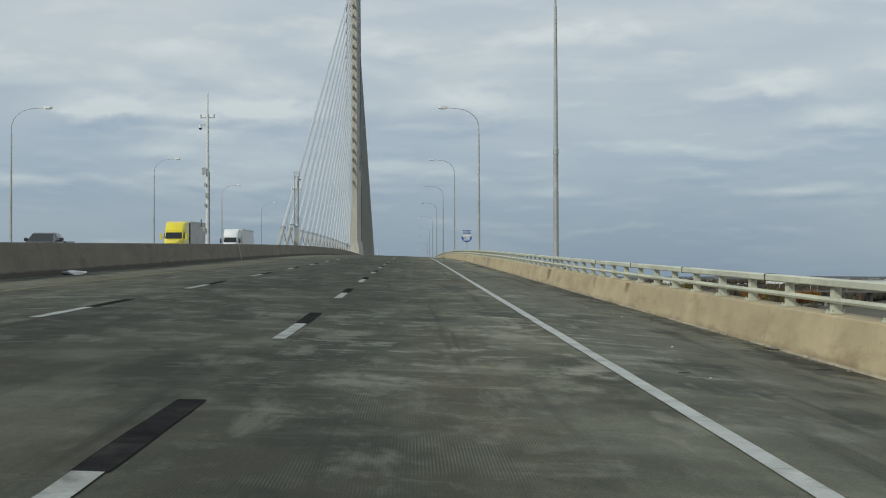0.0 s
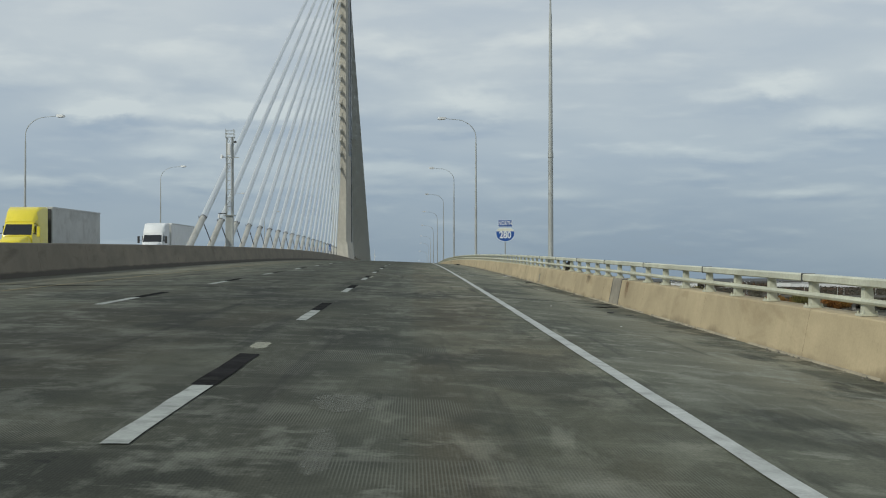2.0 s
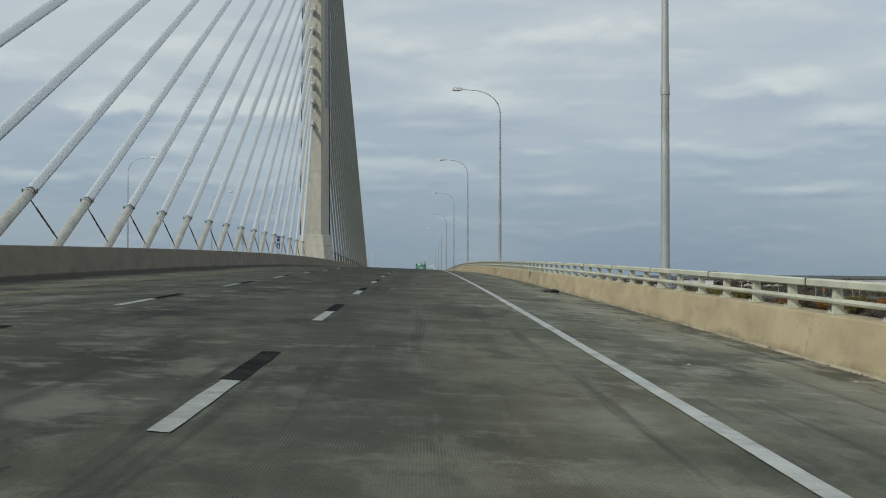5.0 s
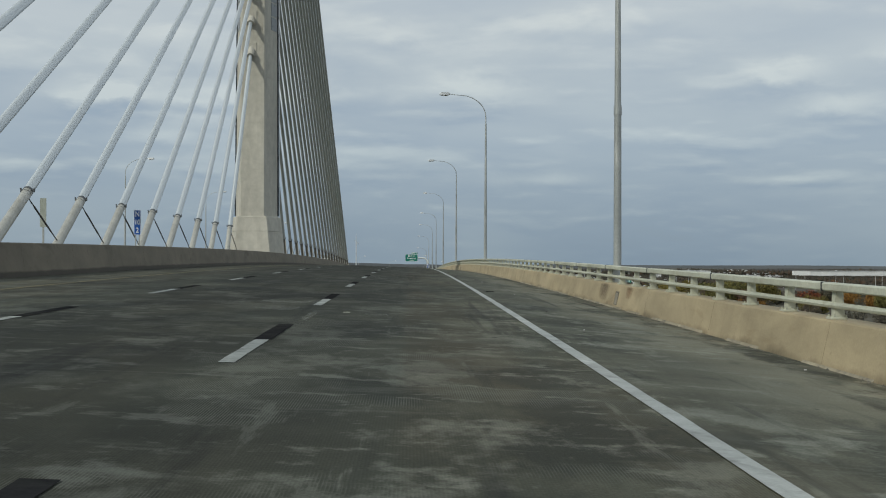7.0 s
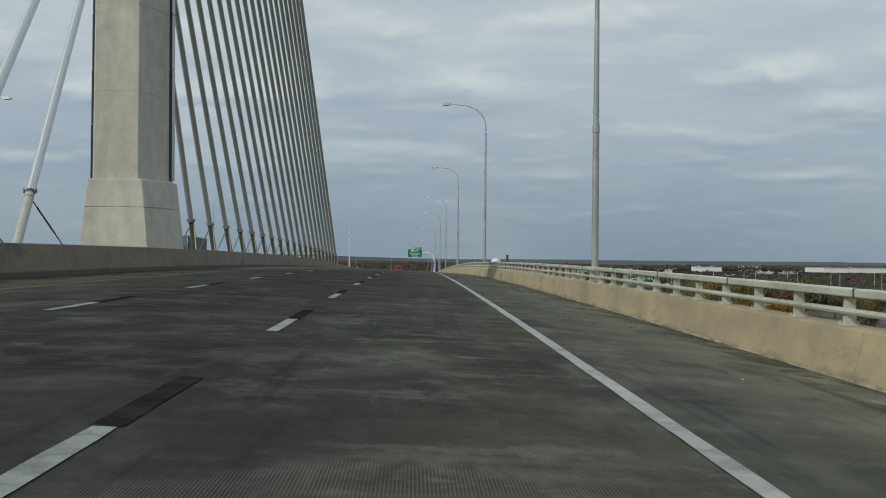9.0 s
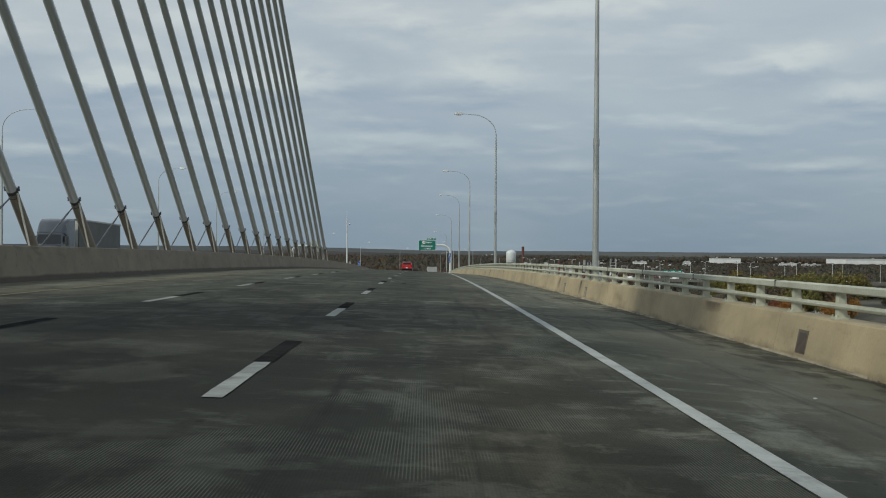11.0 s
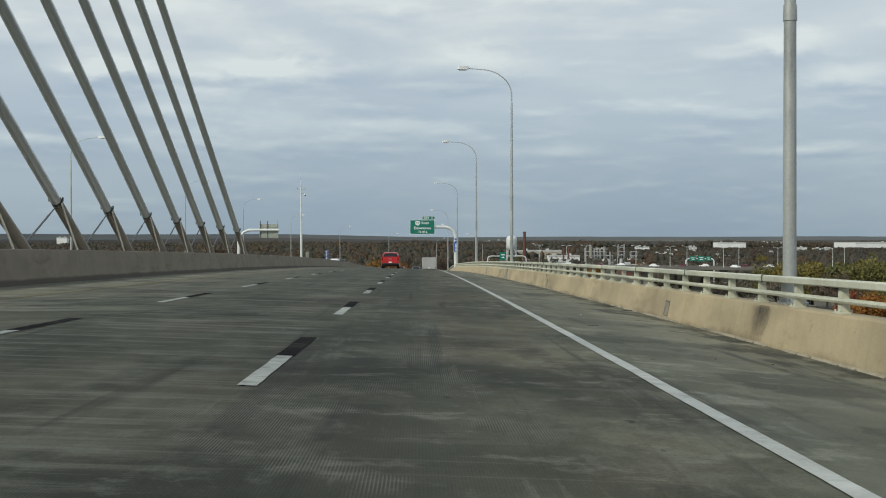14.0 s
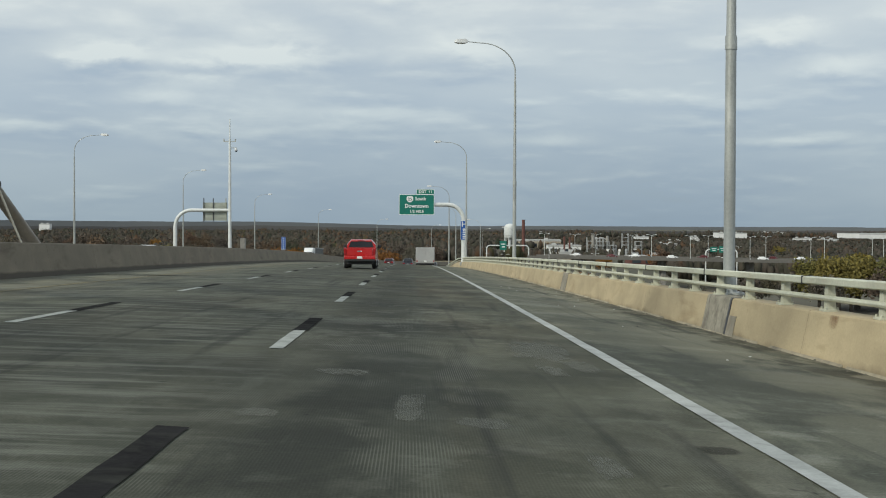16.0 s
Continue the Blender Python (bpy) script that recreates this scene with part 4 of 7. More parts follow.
def name_board(s, d, base, h0, h1, w, label, letters=()):
    """A narrow upright blue board with lettering one below the other."""
    e = thing("narrow_sign", frame_at(s, d, base), label, "road sign")
    for x in (-0.09, 0.09):
        part("post", boxes((x - 0.025, x + 0.025, 0.015, 0.06, 0, h0 + 0.3), bevel=0.004), STEEL, e)
    b = part("board", plate(rounded(-w / 2, w / 2, h0, h1, 0.03), 0.0), WHITE, e, "blue board with white writing")
    part("field", plate(rounded(-w / 2 + 0.015, w / 2 - 0.015, h0 + 0.015, h1 - 0.015, 0.025), -0.004, 0.003), BLUE, b)
    if letters:
        for i, text in enumerate(letters):
            words(text, 0.34, b, pose(0, -0.009, h1 - 0.2 - 0.385 * i), WHITE, narrow=0.8)
        return
    n = 6
    st = (h1 - h0 - 0.1) / n
    for i in range(n):
        z = h0 + 0.05 + st * i
        bars(b, -w * 0.16, w * 0.16, [(z + 0.03, st * 0.3)], -0.009, WHITE)
        bars(b, -w * 0.16, -w * 0.06, [(z + 0.03 + st * 0.3, st * 0.35)], -0.009, WHITE)


name_board(260.4, -14.9, 0.2, 1.72, 2.9, 0.32, "narrow blue upright sign on posts in the median", ("N", "10", "2"))
name_board(602.0, -16.8, 0.2, 1.5, 2.95, 0.5, "narrow blue upright sign in the median beyond the stays")


def exit_gantry():
    s = 590.4
    e = thing("cantilever_sign_gantry", frame_at(s, 3.75, 0.3), "white tubular cantilever gantry with a green exit sign", "sign gantry")
    top = 6.2
    mx = -0.25
    pts = [(mx, 0.25, 0), (mx, 0.25, 4.4)]
    for q in range(1, 9):
        a = q / 8 * math.pi / 2
        pts.append((mx - 1.7 + 1.7 * math.cos(a), 0.25, 4.4 + 1.8 * math.sin(a)))
    pts.append((-7.0, 0.25, top))
    part("tubular_mast", tube(bmesh.new(), pts, [0.27, 0.25] + [0.22] * (len(pts) - 3) + [0.2], 16), WHITE_STEEL, e, smooth=40)
    part("base_plate", boxes((mx - 0.4, mx + 0.4, -0.15, 0.65, -0.3, 0.06), bevel=0.02), STEEL, e)
    x0, x1 = -3.42 - 3.75, 0.33 - 3.75
    board = part("exit_sign", plate(rounded(x0, x1, 5.1, 7.27, 0.12), -0.1, 0.03), WHITE, e, "green exit sign with white lettering")
    part("field", plate(rounded(x0 + 0.05, x1 - 0.05, 5.15, 7.22, 0.1), -0.106, 0.004), GREEN, board)
    tab = part("exit_tab", plate(rounded(x1 - 1.9, x1, 7.28, 7.83, 0.08), -0.1, 0.03), WHITE, e, "green exit number tab")
    part("field", plate(rounded(x1 - 1.86, x1 - 0.04, 7.32, 7.79, 0.06), -0.106, 0.004), GREEN, tab)
    words("EXIT  11", 0.40, tab, pose(x1 - 0.95, -0.112, 7.55), WHITE)
    xc = (x0 + x1) / 2
    words("South", 0.50, board, pose(xc + 0.42, -0.112, 6.80), WHITE)
    words("Downtown", 0.55, board, pose(xc, -0.112, 6.03), WHITE)
    words("1/2 MILE", 0.42, board, pose(xc, -0.112, 5.45), WHITE)
    sh = part("route_shield", plate(shield_outline(0.72, 7.1, 6.42), -0.112, 0.004), WHITE, board)
    words("25", 0.42, sh, pose(0, -0.117, 6.75), DARK).location.x = 0
    sh.location.x = xc - 0.72
    for x in (x0 + 0.6, xc, x1 - 0.6):
        part("bracket", boxes((x - 0.05, x + 0.05, -0.06, 0.05, 5.2, 7.7 if x > xc else 7.2), bevel=0.005), STEEL, e)
    hs = part("hospital_sign", plate(rounded(mx - 0.36, mx + 0.36, 2.45, 4.5, 0.04), -0.1, 0.015), WHITE, e, "blue hospital direction sign")
    part("field", plate(rounded(mx - 0.34, mx + 0.34, 2.47, 4.48, 0.03), -0.105, 0.004), BLUE, hs)
    words("H", 0.75, hs, pose(mx, -0.112, 4.1), WHITE)
    for i in range(6):
        bars(hs, mx - 0.14, mx + 0.14, [(2.6 + 0.19 * i, 0.1)], -0.111, WHITE)


exit_gantry()


def west_gantry():
    e = thing("cantilever_sign_gantry", frame_at(639, -35.9, 0.42), "white tubular cantilever gantry with its sign seen from behind", "sign gantry")
    pts = [(0, 0, 0), (0, 0, 4.1)]
    for q in range(1, 9):
        a = q / 8 * math.pi / 2
        pts.append((2.3 - 2.3 * math.cos(a), 0, 4.1 + 2.4 * math.sin(a)))
    pts.append((7.6, 0, 6.5))
    part("tubular_mast", tube(bmesh.new(), pts, [0.29, 0.27] + [0.25] * (len(pts) - 3) + [0.22], 16), WHITE_STEEL, e, smooth=40)
    part("base_plate", boxes((-0.5, 0.5, -0.5, 0.5, -0.3, 0.05), bevel=0.02), STEEL, e)
    part("sign_back", boxes((3.9, 7.4, 0.32, 0.36, 5.0, 7.6), bevel=0.01), OLIVE, e, "weathered bare back of a sign panel")
    for x in (4.05, 5.4, 7.2):
        part("stiffener", boxes((x - 0.06, x + 0.06, 0.2, 0.32, 4.9, 8.2), bevel=0.01), DARK if x < 6 else OLIVE, e)
    for z in (5.4, 7.0):
        part("rail_bar", boxes((3.9, 7.4, 0.26, 0.318, z, z + 0.1), bevel=0.01), OLIVE, e)


west_gantry()


def slim_board():
    e = thing("narrow_sign", frame_at(252.0, -17.0, 0.2), "pale narrow upright board on a post in the median", "road sign")
    part("post", boxes((-0.035, 0.035, 0.015, 0.07, 0, 2.2), bevel=0.006), STEEL, e)
    part("board", plate(rounded(-0.13, 0.13, 1.9, 3.1, 0.03), 0.0), OLIVE, e)


slim_board()

# ---- masts in the median ----


def camera_mast(s, boxes_on):
    e = thing("camera_mast", frame_at(s, -16.25 if s < 200 else -16.95, 0.2), "tall slim grey mast carrying traffic cameras", "camera mast")
    part("base_block", boxes((-0.42, 0.42, -0.42, 0.42, -0.02, 0.5), bevel=0.03), SLAB, e)
    part("pole", rod(rod(bmesh.new(), (0, 0, 0.5), (0, 0, 10.2), 0.145, 0.095, 16), (0, 0, 10.2), (0, 0, 11.8), 0.05, 0.04, 12), WHITE_STEEL, e, smooth=35)
    part("cross_arm", boxes((-0.5, 0.5, -0.03, 0.03, 9.95, 10.02), bevel=0.006), STEEL, e)
    for x in (-0.48, 0.45):
        part("lug", rod(bmesh.new(), (x, 0, 9.95), (x, 0, 10.2), 0.05, n=8), STEEL, e)
    a = part("camera_bracket", boxes((0.05, 0.55, -0.02, 0.02, 9.45, 9.5), bevel=0.004), STEEL, e)
    if s < 200:
        a.matrix_basis = pose(0, 0, 0, 0, 0, 180)
    sx = -1 if s < 200 else 1
    bm = bmesh.new()
    bmesh.ops.create_uvsphere(bm, u_segments=14, v_segments=8, radius=0.12, matrix=pose(sx * 0.5, 0, 9.25))
    dome = part("dome_camera", bm, DARK, e, "dark dome camera", smooth=60)
    part("housing", rod(bmesh.new(), (sx * 0.5, 0, 9.26), (sx * 0.5, 0, 9.46), 0.125, 0.1, 14), LAMP_GREY, dome, smooth=40)
    if boxes_on:
        for x, z0, z1, w in ((-0.25, 6.0, 6.5, 0.24), (-0.18, 5.2, 5.45, 0.12), (-0.05, 4.45, 4.75, 0.2), (-0.16, 3.8, 4.0, 0.12), (-0.2, 2.0, 2.3, 0.16)):
            part("equipment_box", boxes((x - w / 2, x + w / 2, -0.25, -0.10, z0, z1), bevel=0.015), STEEL, e)
        part("whip_aerial", rod(bmesh.new(), (-0.42, -0.1, 2.3), (-0.42, -0.1, 2.9), 0.035, n=8), DARK, e)
        part("aerial_bracket", boxes((-0.45, -0.1, -0.14, -0.08, 2.3, 2.35)), STEEL, e)
        part("cable_run", rod(bmesh.new(), (0.15, -0.05, 0.6), (0.14, -0.02, 6.2), 0.018, n=6), DARK, e)


camera_mast(90.3, True)
camera_mast(558.8, False)


def lattice_tower():
    e = thing("lattice_tower", frame_at(155.0, -15.78, 0.2), "slender galvanised lattice tower with aerials on a solid shaft", "lattice tower")
    part("shaft", boxes((-0.27, 0.27, -0.27, 0.27, -0.02, 3.55), bevel=0.02), STEEL, e)
    part("platform", boxes((-0.42, 0.42, -0.4, 0.4, 3.55, 3.62), bevel=0.01), STEEL, e)
    z0, z1 = 3.6, 9.5
    legs = []
    for x, y in ((-0.26, -0.24), (0.24, -0.24), (0.24, 0.24), (-0.26, 0.24)):
        part("leg", rod(bmesh.new(), (x, y, z0), (x * 0.92, y * 0.92, z1), 0.034, n=8), STEEL, e, smooth=40)
        legs.append((x, y))
    n = 9
    for i in range(n):
        a, b = z0 + (z1 - z0) * i / n, z0 + (z1 - z0) * (i + 1) / n
        bm = bmesh.new()
        for j in range(4):
            p, q = legs[j], legs[(j + 1) % 4]
            rod(bm, (*p, a), (*q, a), 0.014, n=6)
            rod(bm, (*p, a), (*q, b), 0.014, n=6)
        part("bracing", bm, STEEL, e)
    part("cable_ladder", boxes((0.12, 0.2, -0.3, -0.26, z0, z1), bevel=0.005), ALU, e)
    bm = bmesh.new()
    for z in (9.5, 9.75, 10.0):
        for a, b in (((-0.3, -0.3), (0.32, -0.3)), ((0.32, -0.3), (0.32, 0.3)), ((0.32, 0.3), (-0.3, 0.3)), ((-0.3, 0.3), (-0.3, -0.3))):
            rod(bm, (*a, z), (*b, z), 0.018, n=6)
    for a in ((-0.3, -0.3), (0.32, -0.3), (0.32, 0.3), (-0.3, 0.3)):
        rod(bm, (*a, 9.4), (*a, 10.1), 0.02, n=6)
    part("crown_rail", bm, STEEL, e)
    part("panel_aerial", boxes((-0.14, 0.1, -0.4, -0.28, 8.1, 9.0), bevel=0.05), LAMP_GREY, e, "pale panel aerial")
    part("side_camera", boxes((0.32, 0.52, -0.35, -0.15, 9.05, 9.2), bevel=0.03), DARK, e)
    bm = bmesh.new()
    rod(bm, (-0.4, -0.34, 8.0), (-0.58, -0.46, 8.0), 0.06, 0.17, 16)
    part("dish_aerial", bm, LAMP_GREY, e, "small pale dish")
    part("cross_arm", boxes((-0.45, 0.72, -0.3, -0.26, 7.92, 7.97), bevel=0.005), STEEL, e)
    part("camera_arm", boxes((-0.8, -0.2, -0.32, -0.27, 3.68, 3.75), bevel=0.01), DARK, e)
    part("hanging_camera", rod(bmesh.new(), (-0.76, -0.3, 3.68), (-0.76, -0.3, 3.38), 0.06, 0.09, 10), LAMP_GREY, e)


lattice_tower()


def cabinet(s, d, w, h):
    e = thing("roadside_cabinet", frame_at(s, d, 0.2), "grey metal control cabinet in the median", "cabinet")
    part("body", boxes((-w / 2, w / 2, -0.3, 0.3, 0.1, h), bevel=0.02), SLAB, e)
    part("plinth", boxes((-w / 2 - 0.05, w / 2 + 0.05, -0.35, 0.35, -0.02, 0.1), bevel=0.01), SLAB, e)
    part("door", boxes((-w / 2 + 0.05, w / 2 - 0.05, -0.32, -0.302, 0.2, h - 0.1), bevel=0.006), SLAB, e)


cabinet(566, -16.8, 0.42, 2.2)

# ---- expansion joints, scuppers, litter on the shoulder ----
SCUFFED = surface("scuffed_steel_plate", (0.27, 0.245, 0.19), 0.65, 0.1, vary=0.25, scale=2, fine=25, stain=(0.16, 0.11, 0.07), stain_amount=0.6)
RUBBER = surface("torn_black_rubber", (0.018, 0.018, 0.018), 0.7, vary=0.3, scale=6, fine=60, bump=0.4)
LITTER = surface("crumpled_white_plastic", (0.52, 0.52, 0.5), 0.5, vary=0.1, scale=8, fine=40, bump=0.3)

for s in (89.6, 497.6):
    bm = along([(3.175, -0.245), (3.19, -0.16), (3.30, 0.40), (3.318, 0.432), (3.69, 0.432), (3.69, 0.424), (3.324, 0.424), (3.307, 0.40), (3.197, -0.16), (3.182, -0.245)], s, s + 1.35, 1)
    tagged(part("joint_cover_plate", bm, SCUFFED), "scuffed steel cover plate over a parapet joint", "cover plate")
    for edge in (s - 0.03, s + 1.36):
        tagged(part("joint_seal", along([(3.17, -0.245), (3.187, -0.16), (3.297, 0.40), (3.315, 0.434), (3.6, 0.434), (3.6, 0.42), (3.32, 0.42), (3.2, -0.2)], edge, edge + 0.03, 1), DARK), "dark open joint beside a parapet cover plate", "joint seal")
    tagged(part("deck_joint", along([(-13.72, 0.317), (-10.97, 0.277), (-7.32, 0.267), (-3.66, 0.141), (0, 0.005), (3.14, -0.234), (3.14, -0.25), (0, -0.01), (-3.66, 0.12), (-7.32, 0.25), (-13.72, 0.30)], s + 0.02, s + 0.06, 0.1), RUBBER),
           "thin dark expansion joint across the deck", "expansion joint")

SPALLED = surface("spalled_grey_concrete", (0.27, 0.25, 0.20), 0.9, vary=0.35, scale=2.5, fine=14, stain=(0.10, 0.085, 0.065), stain_amount=0.8, bump=0.6)
SKIN = [(3.17, -0.245), (3.183, -0.16), (3.293, 0.39), (3.312, 0.428), (3.6, 0.428), (3.6, 0.41), (3.33, 0.41), (3.2, -0.245)]
tagged(part("spalled_repair", along(SKIN, 474.72, 476.4, 0.3), SPALLED), "rough grey patched concrete where the parapet has spalled", "concrete patch")
tagged(part("joint_seal", along([(d - 0.003, h) for d, h in SKIN], 474.6, 474.71, 0.1), DARK), "dark open joint across the parapet", "joint seal")
tagged(part("joint_cover_plate", along([(3.162, -0.24), (3.178, -0.16), (3.236, 0.13), (3.25, 0.13), (3.2, -0.24)], 474.1, 474.58, 0.3), SCUFFED), "short scuffed steel plate beside a parapet joint", "cover plate")

tagged(part("joint_cover_plate", along([(-13.765, 0.32), (-13.785, 0.43), (-13.955, 1.34), (-13.94, 1.34), (-13.77, 0.43), (-13.75, 0.32)], 89.1, 89.5, 1), SCUFFED), "scuffed steel cover plate on the median barrier", "cover plate")

RUSTY = surface("rusted_shield_plate", (0.085, 0.065, 0.05), 0.8, vary=0.3, scale=5, fine=30)
STAINED_EDGE = surface("stained_scupper_edge", (0.13, 0.115, 0.085), 0.8, vary=0.25, scale=4, fine=30)
for s in (328.8, 353.2, 359.6, 230.5, 110.1, 449.9, 423.4):
    bm = bmesh.new()
    w, a, b = 0.46, -0.16, 0.17
    e = thing("scupper", frame_at(s, 3.195, 0), "rusty drain opening with a steel shield in the parapet", "drain scupper")
    def skin(h):
        return 0.11 * (h + 0.16) / 0.56
    out = [(skin(a) - 0.004, -w / 2, a), (skin(a) - 0.004, w / 2, a), (skin(b) - 0.004, w / 2, b), (skin(b) - 0.004, -w / 2, b)]
    inn = [(x + 0.03, y, z) for x, y, z in out]
    part("dark_opening", loft(bm, [out, inn]), STAINED_EDGE, e)
    c, d = a + 0.015, b - 0.035
    out = [(skin(c) - 0.009, -w / 2 + 0.03, c), (skin(c) - 0.009, w / 2 - 0.07, c), (skin(d) - 0.009, w / 2 - 0.07, d), (skin(d) - 0.009, -w / 2 + 0.03, d)]
    part("shield_plate", loft(bmesh.new(), [out, [(x + 0.008, y, z) for x, y, z in out]]), RUSTY if s == 328.8 else SCUFFED, e)


def stain_material(name, tone, amount):
    """Rust or dirt washed down a wall, ragged at its rim."""
    n = Nodes(name)
    su = n.N.new("ShaderNodeSeparateXYZ")
    n.L.new(n.coord("UV"), su.inputs[0])
    side = n.math("SUBTRACT", 1.0, n.math("POWER", n.math("ABSOLUTE", su.outputs[0]), 2.0))
    fade = n.ramp(n.math("ADD", n.math("MULTIPLY", su.outputs[1], 0.5), 0.5), (0.0, 0.0), (0.25, 0.55), (0.9, 1.0), (1.0, 0.7))
    runs = n.noise(n.coord("Object", (1, 9.0, 0.7)), 1.0, 5, 0.7, 0.1)
    blot = n.noise(n.coord("Object", (1, 2.2, 2.6), (4, 1, 7)), 1.0, 6, 0.7, 0.3)
    wet = n.math("ADD", n.math("MULTIPLY", runs, 0.55), n.math("MULTIPLY", blot, 0.75))
    n.put("Alpha", n.ramp(n.math("MULTIPLY", n.math("MULTIPLY", side, fade), wet), (0.22, 0.0), (0.75, amount)))
    n.put("Base Color", tone)
    n.put("Roughness", 0.9)
    return n.m


STAIN_BROWN = stain_material("brown_wall_stain", (0.17, 0.13, 0.088), 0.65)
STAIN_RUST = stain_material("rust_wall_stain", (0.24, 0.13, 0.065), 0.65)
STAIN_DARK = stain_material("dark_wall_stain", (0.10, 0.085, 0.065), 0.8)


def wall_stain(s0, s1, h0, h1, mat):
    """A washed-down stain lying on the parapet's face."""
    bm = bmesh.new()
    uvl = bm.loops.layers.uv.new("UVMap")
    o = at((s0 + s1) / 2, 3.195, h0)
    grid = []

    def face(s, h):
        return at(s, 3.195, -0.16).lerp(at(s, 3.305, 0.40), (h + 0.16) / 0.56)
    for v in range(5):
        h = h0 + (h1 - h0) * v / 4
        grid.append([(u / 2 - 1, v / 2 - 1, bm.verts.new(face(s0 + (s1 - s0) * u / 4, h) - o)) for u in range(5)])
    for v in range(4):
        for u in range(4):
            q = (grid[v][u], grid[v + 1][u], grid[v + 1][u + 1], grid[v][u + 1])
            f = bm.faces.new([c[2] for c in q])
            for loop, c in zip(f.loops, q):
                loop[uvl].uv = c[:2]
    ob = part("wall_stain", bm, mat, bpy.data.objects["barrier_east"])
    ob.location = o + Vector((-0.006, 0, 0))


for s0, s1, h0, h1, mat in ((49.2, 51.1, -0.24, 0.40, STAIN_BROWN), (231.6, 233.8, -0.22, 0.40, STAIN_BROWN), (415.0, 416.5, -0.22, 0.40, STAIN_DARK), (228.2, 229.5, 0.0, 0.40, STAIN_RUST),
                            (37.5, 37.72, -0.05, 0.40, STAIN_RUST), (37.82, 38.0, 0.08, 0.40, STAIN_RUST), (31.5, 32.5, 0.05, 0.40, STAIN_RUST), (450.2, 450.8, 0.02, 0.40, STAIN_DARK),
                            (354.4, 355.2, -0.22, 0.40, STAIN_DARK), (361.3, 362.0, -0.15, 0.40, STAIN_BROWN), (333.6, 335.6, 0.15, 0.40, STAIN_BROWN), (256.8, 257.15, 0.12, 0.38, STAIN_RUST),
                            (397.5, 398.8, 0.2, 0.40, STAIN_BROWN), (95.0, 96.2, 0.1, 0.40, STAIN_BROWN), (88.3, 89.0, -0.1, 0.40, STAIN_RUST), (469.0, 469.5, 0.18, 0.40, STAIN_RUST), (203.0, 205.0, -0.1, 0.40, STAIN_BROWN)):
    wall_stain(s0, s1, h0, h1, mat)

# bead of pale mortar along the parapet's foot, broken in places
BEAD = surface("crumbling_mortar", (0.32, 0.28, 0.20), 0.9, vary=0.35, scale=0.8, fine=9, stain=(0.12, 0.11, 0.09), stain_amount=0.9, bump=0.4)
beads = random.Random(33)
s = 2.0
while s < 560:
    long = beads.uniform(1.5, 7.0)
    w = beads.uniform(0.02, 0.055)
    part("mortar_bead", along([(3.185, -0.25), (3.185, -0.215 + w * 0.3), (3.17, -0.228), (3.18 - w, -0.238)], s, s + long, 0.7), BEAD, bpy.data.objects["barrier_east"])
    s += long + beads.uniform(0.1, 2.2)


def strip_of_rubber(s, d, pts, w):
    e = bmesh.new()
    o = at(s, d, surf(d) + 0.004)
    tube(e, [Vector((x, y, z + w * 0.5)) for x, y, z in pts], [w * (0.5 + 0.3 * math.sin(3 * i)) for i in range(len(pts))], 7)
    torn = random.Random(round(s * 10))
    for v in e.verts:
        v.co += Vector((torn.uniform(-0.4, 0.4) * w, torn.uniform(-0.7, 0.7) * w, 0))
        v.co.z = max(0.0, v.co.z * 0.55)
    ob = tagged(part("tyre_shred", e, RUBBER), "torn black strip of tyre rubber on the shoulder", "tyre shred", "tyre shreds")
    ob.location = o
    return ob


strip_of_rubber(52.5, 0.86, [(-0.22, -0.44, 0), (-0.12, -0.15, 0.0), (0.0, 0.07, 0.012), (0.18, 0.2, 0.0), (0.36, 0.3, 0.0)], 0.02)
strip_of_rubber(53.0, 1.46, [(-0.05, 0.05, 0), (0.0, -0.06, 0.01), (0.07, -0.04, 0)], 0.014)
strip_of_rubber(87.3, 2.5, [(-0.28, -0.1, 0), (-0.2, 0.05, 0.01), (0, 0.02, 0.0), (0.2, 0.12, 0.01), (0.36, 0.1, 0)], 0.05)
strip_of_rubber(109.35, 2.75, [(-0.16, -0.3, 0), (0.0, 0.0, 0.02), (0.14, 0.3, 0)], 0.06)
strip_of_rubber(98.0, 2.49, [(-0.3, -0.2, 0), (-0.1, 0.1, 0.0), (0.12, 0.0, 0.01), (0.3, 0.2, 0)], 0.03)
strip_of_rubber(235.9, 0.41, [(-0.11, 0.04, 0), (0.0, 0.0, 0.01), (0.11, -0.03, 0)], 0.04)
strip_of_rubber(335.0, 2.6, [(-0.08, 0, 0), (0.08, 0.05, 0)], 0.03)
strip_of_rubber(89.9, 2.95, [(-0.08, 0.1, 0), (0.08, -0.1, 0)], 0.03)
strip_of_rubber(84.5, 2.23, [(-0.06, 0, 0), (0.07, 0.05, 0)], 0.035)
strip_of_rubber(84.0, 2.57, [(-0.08, 0, 0), (0.08, 0.1, 0)], 0.02)
strip_of_rubber(353.2, 2.75, [(-0.34, -0.2, 0), (-0.1, 0.05, 0.0), (0.2, 0.1, 0.01), (0.36, 0.3, 0)], 0.02)
strip_of_rubber(350.4, 1.95, [(-0.14, 0.1, 0), (0.0, 0.0, 0.01), (0.22, -0.1, 0)], 0.014)
strip_of_rubber(367.8, 2.9, [(-0.06, 0, 0), (0.08, 0.05, 0)], 0.03)
strip_of_rubber(368.9, 2.5, [(-0.12, 0, 0), (0.15, 0.1, 0)], 0.015)
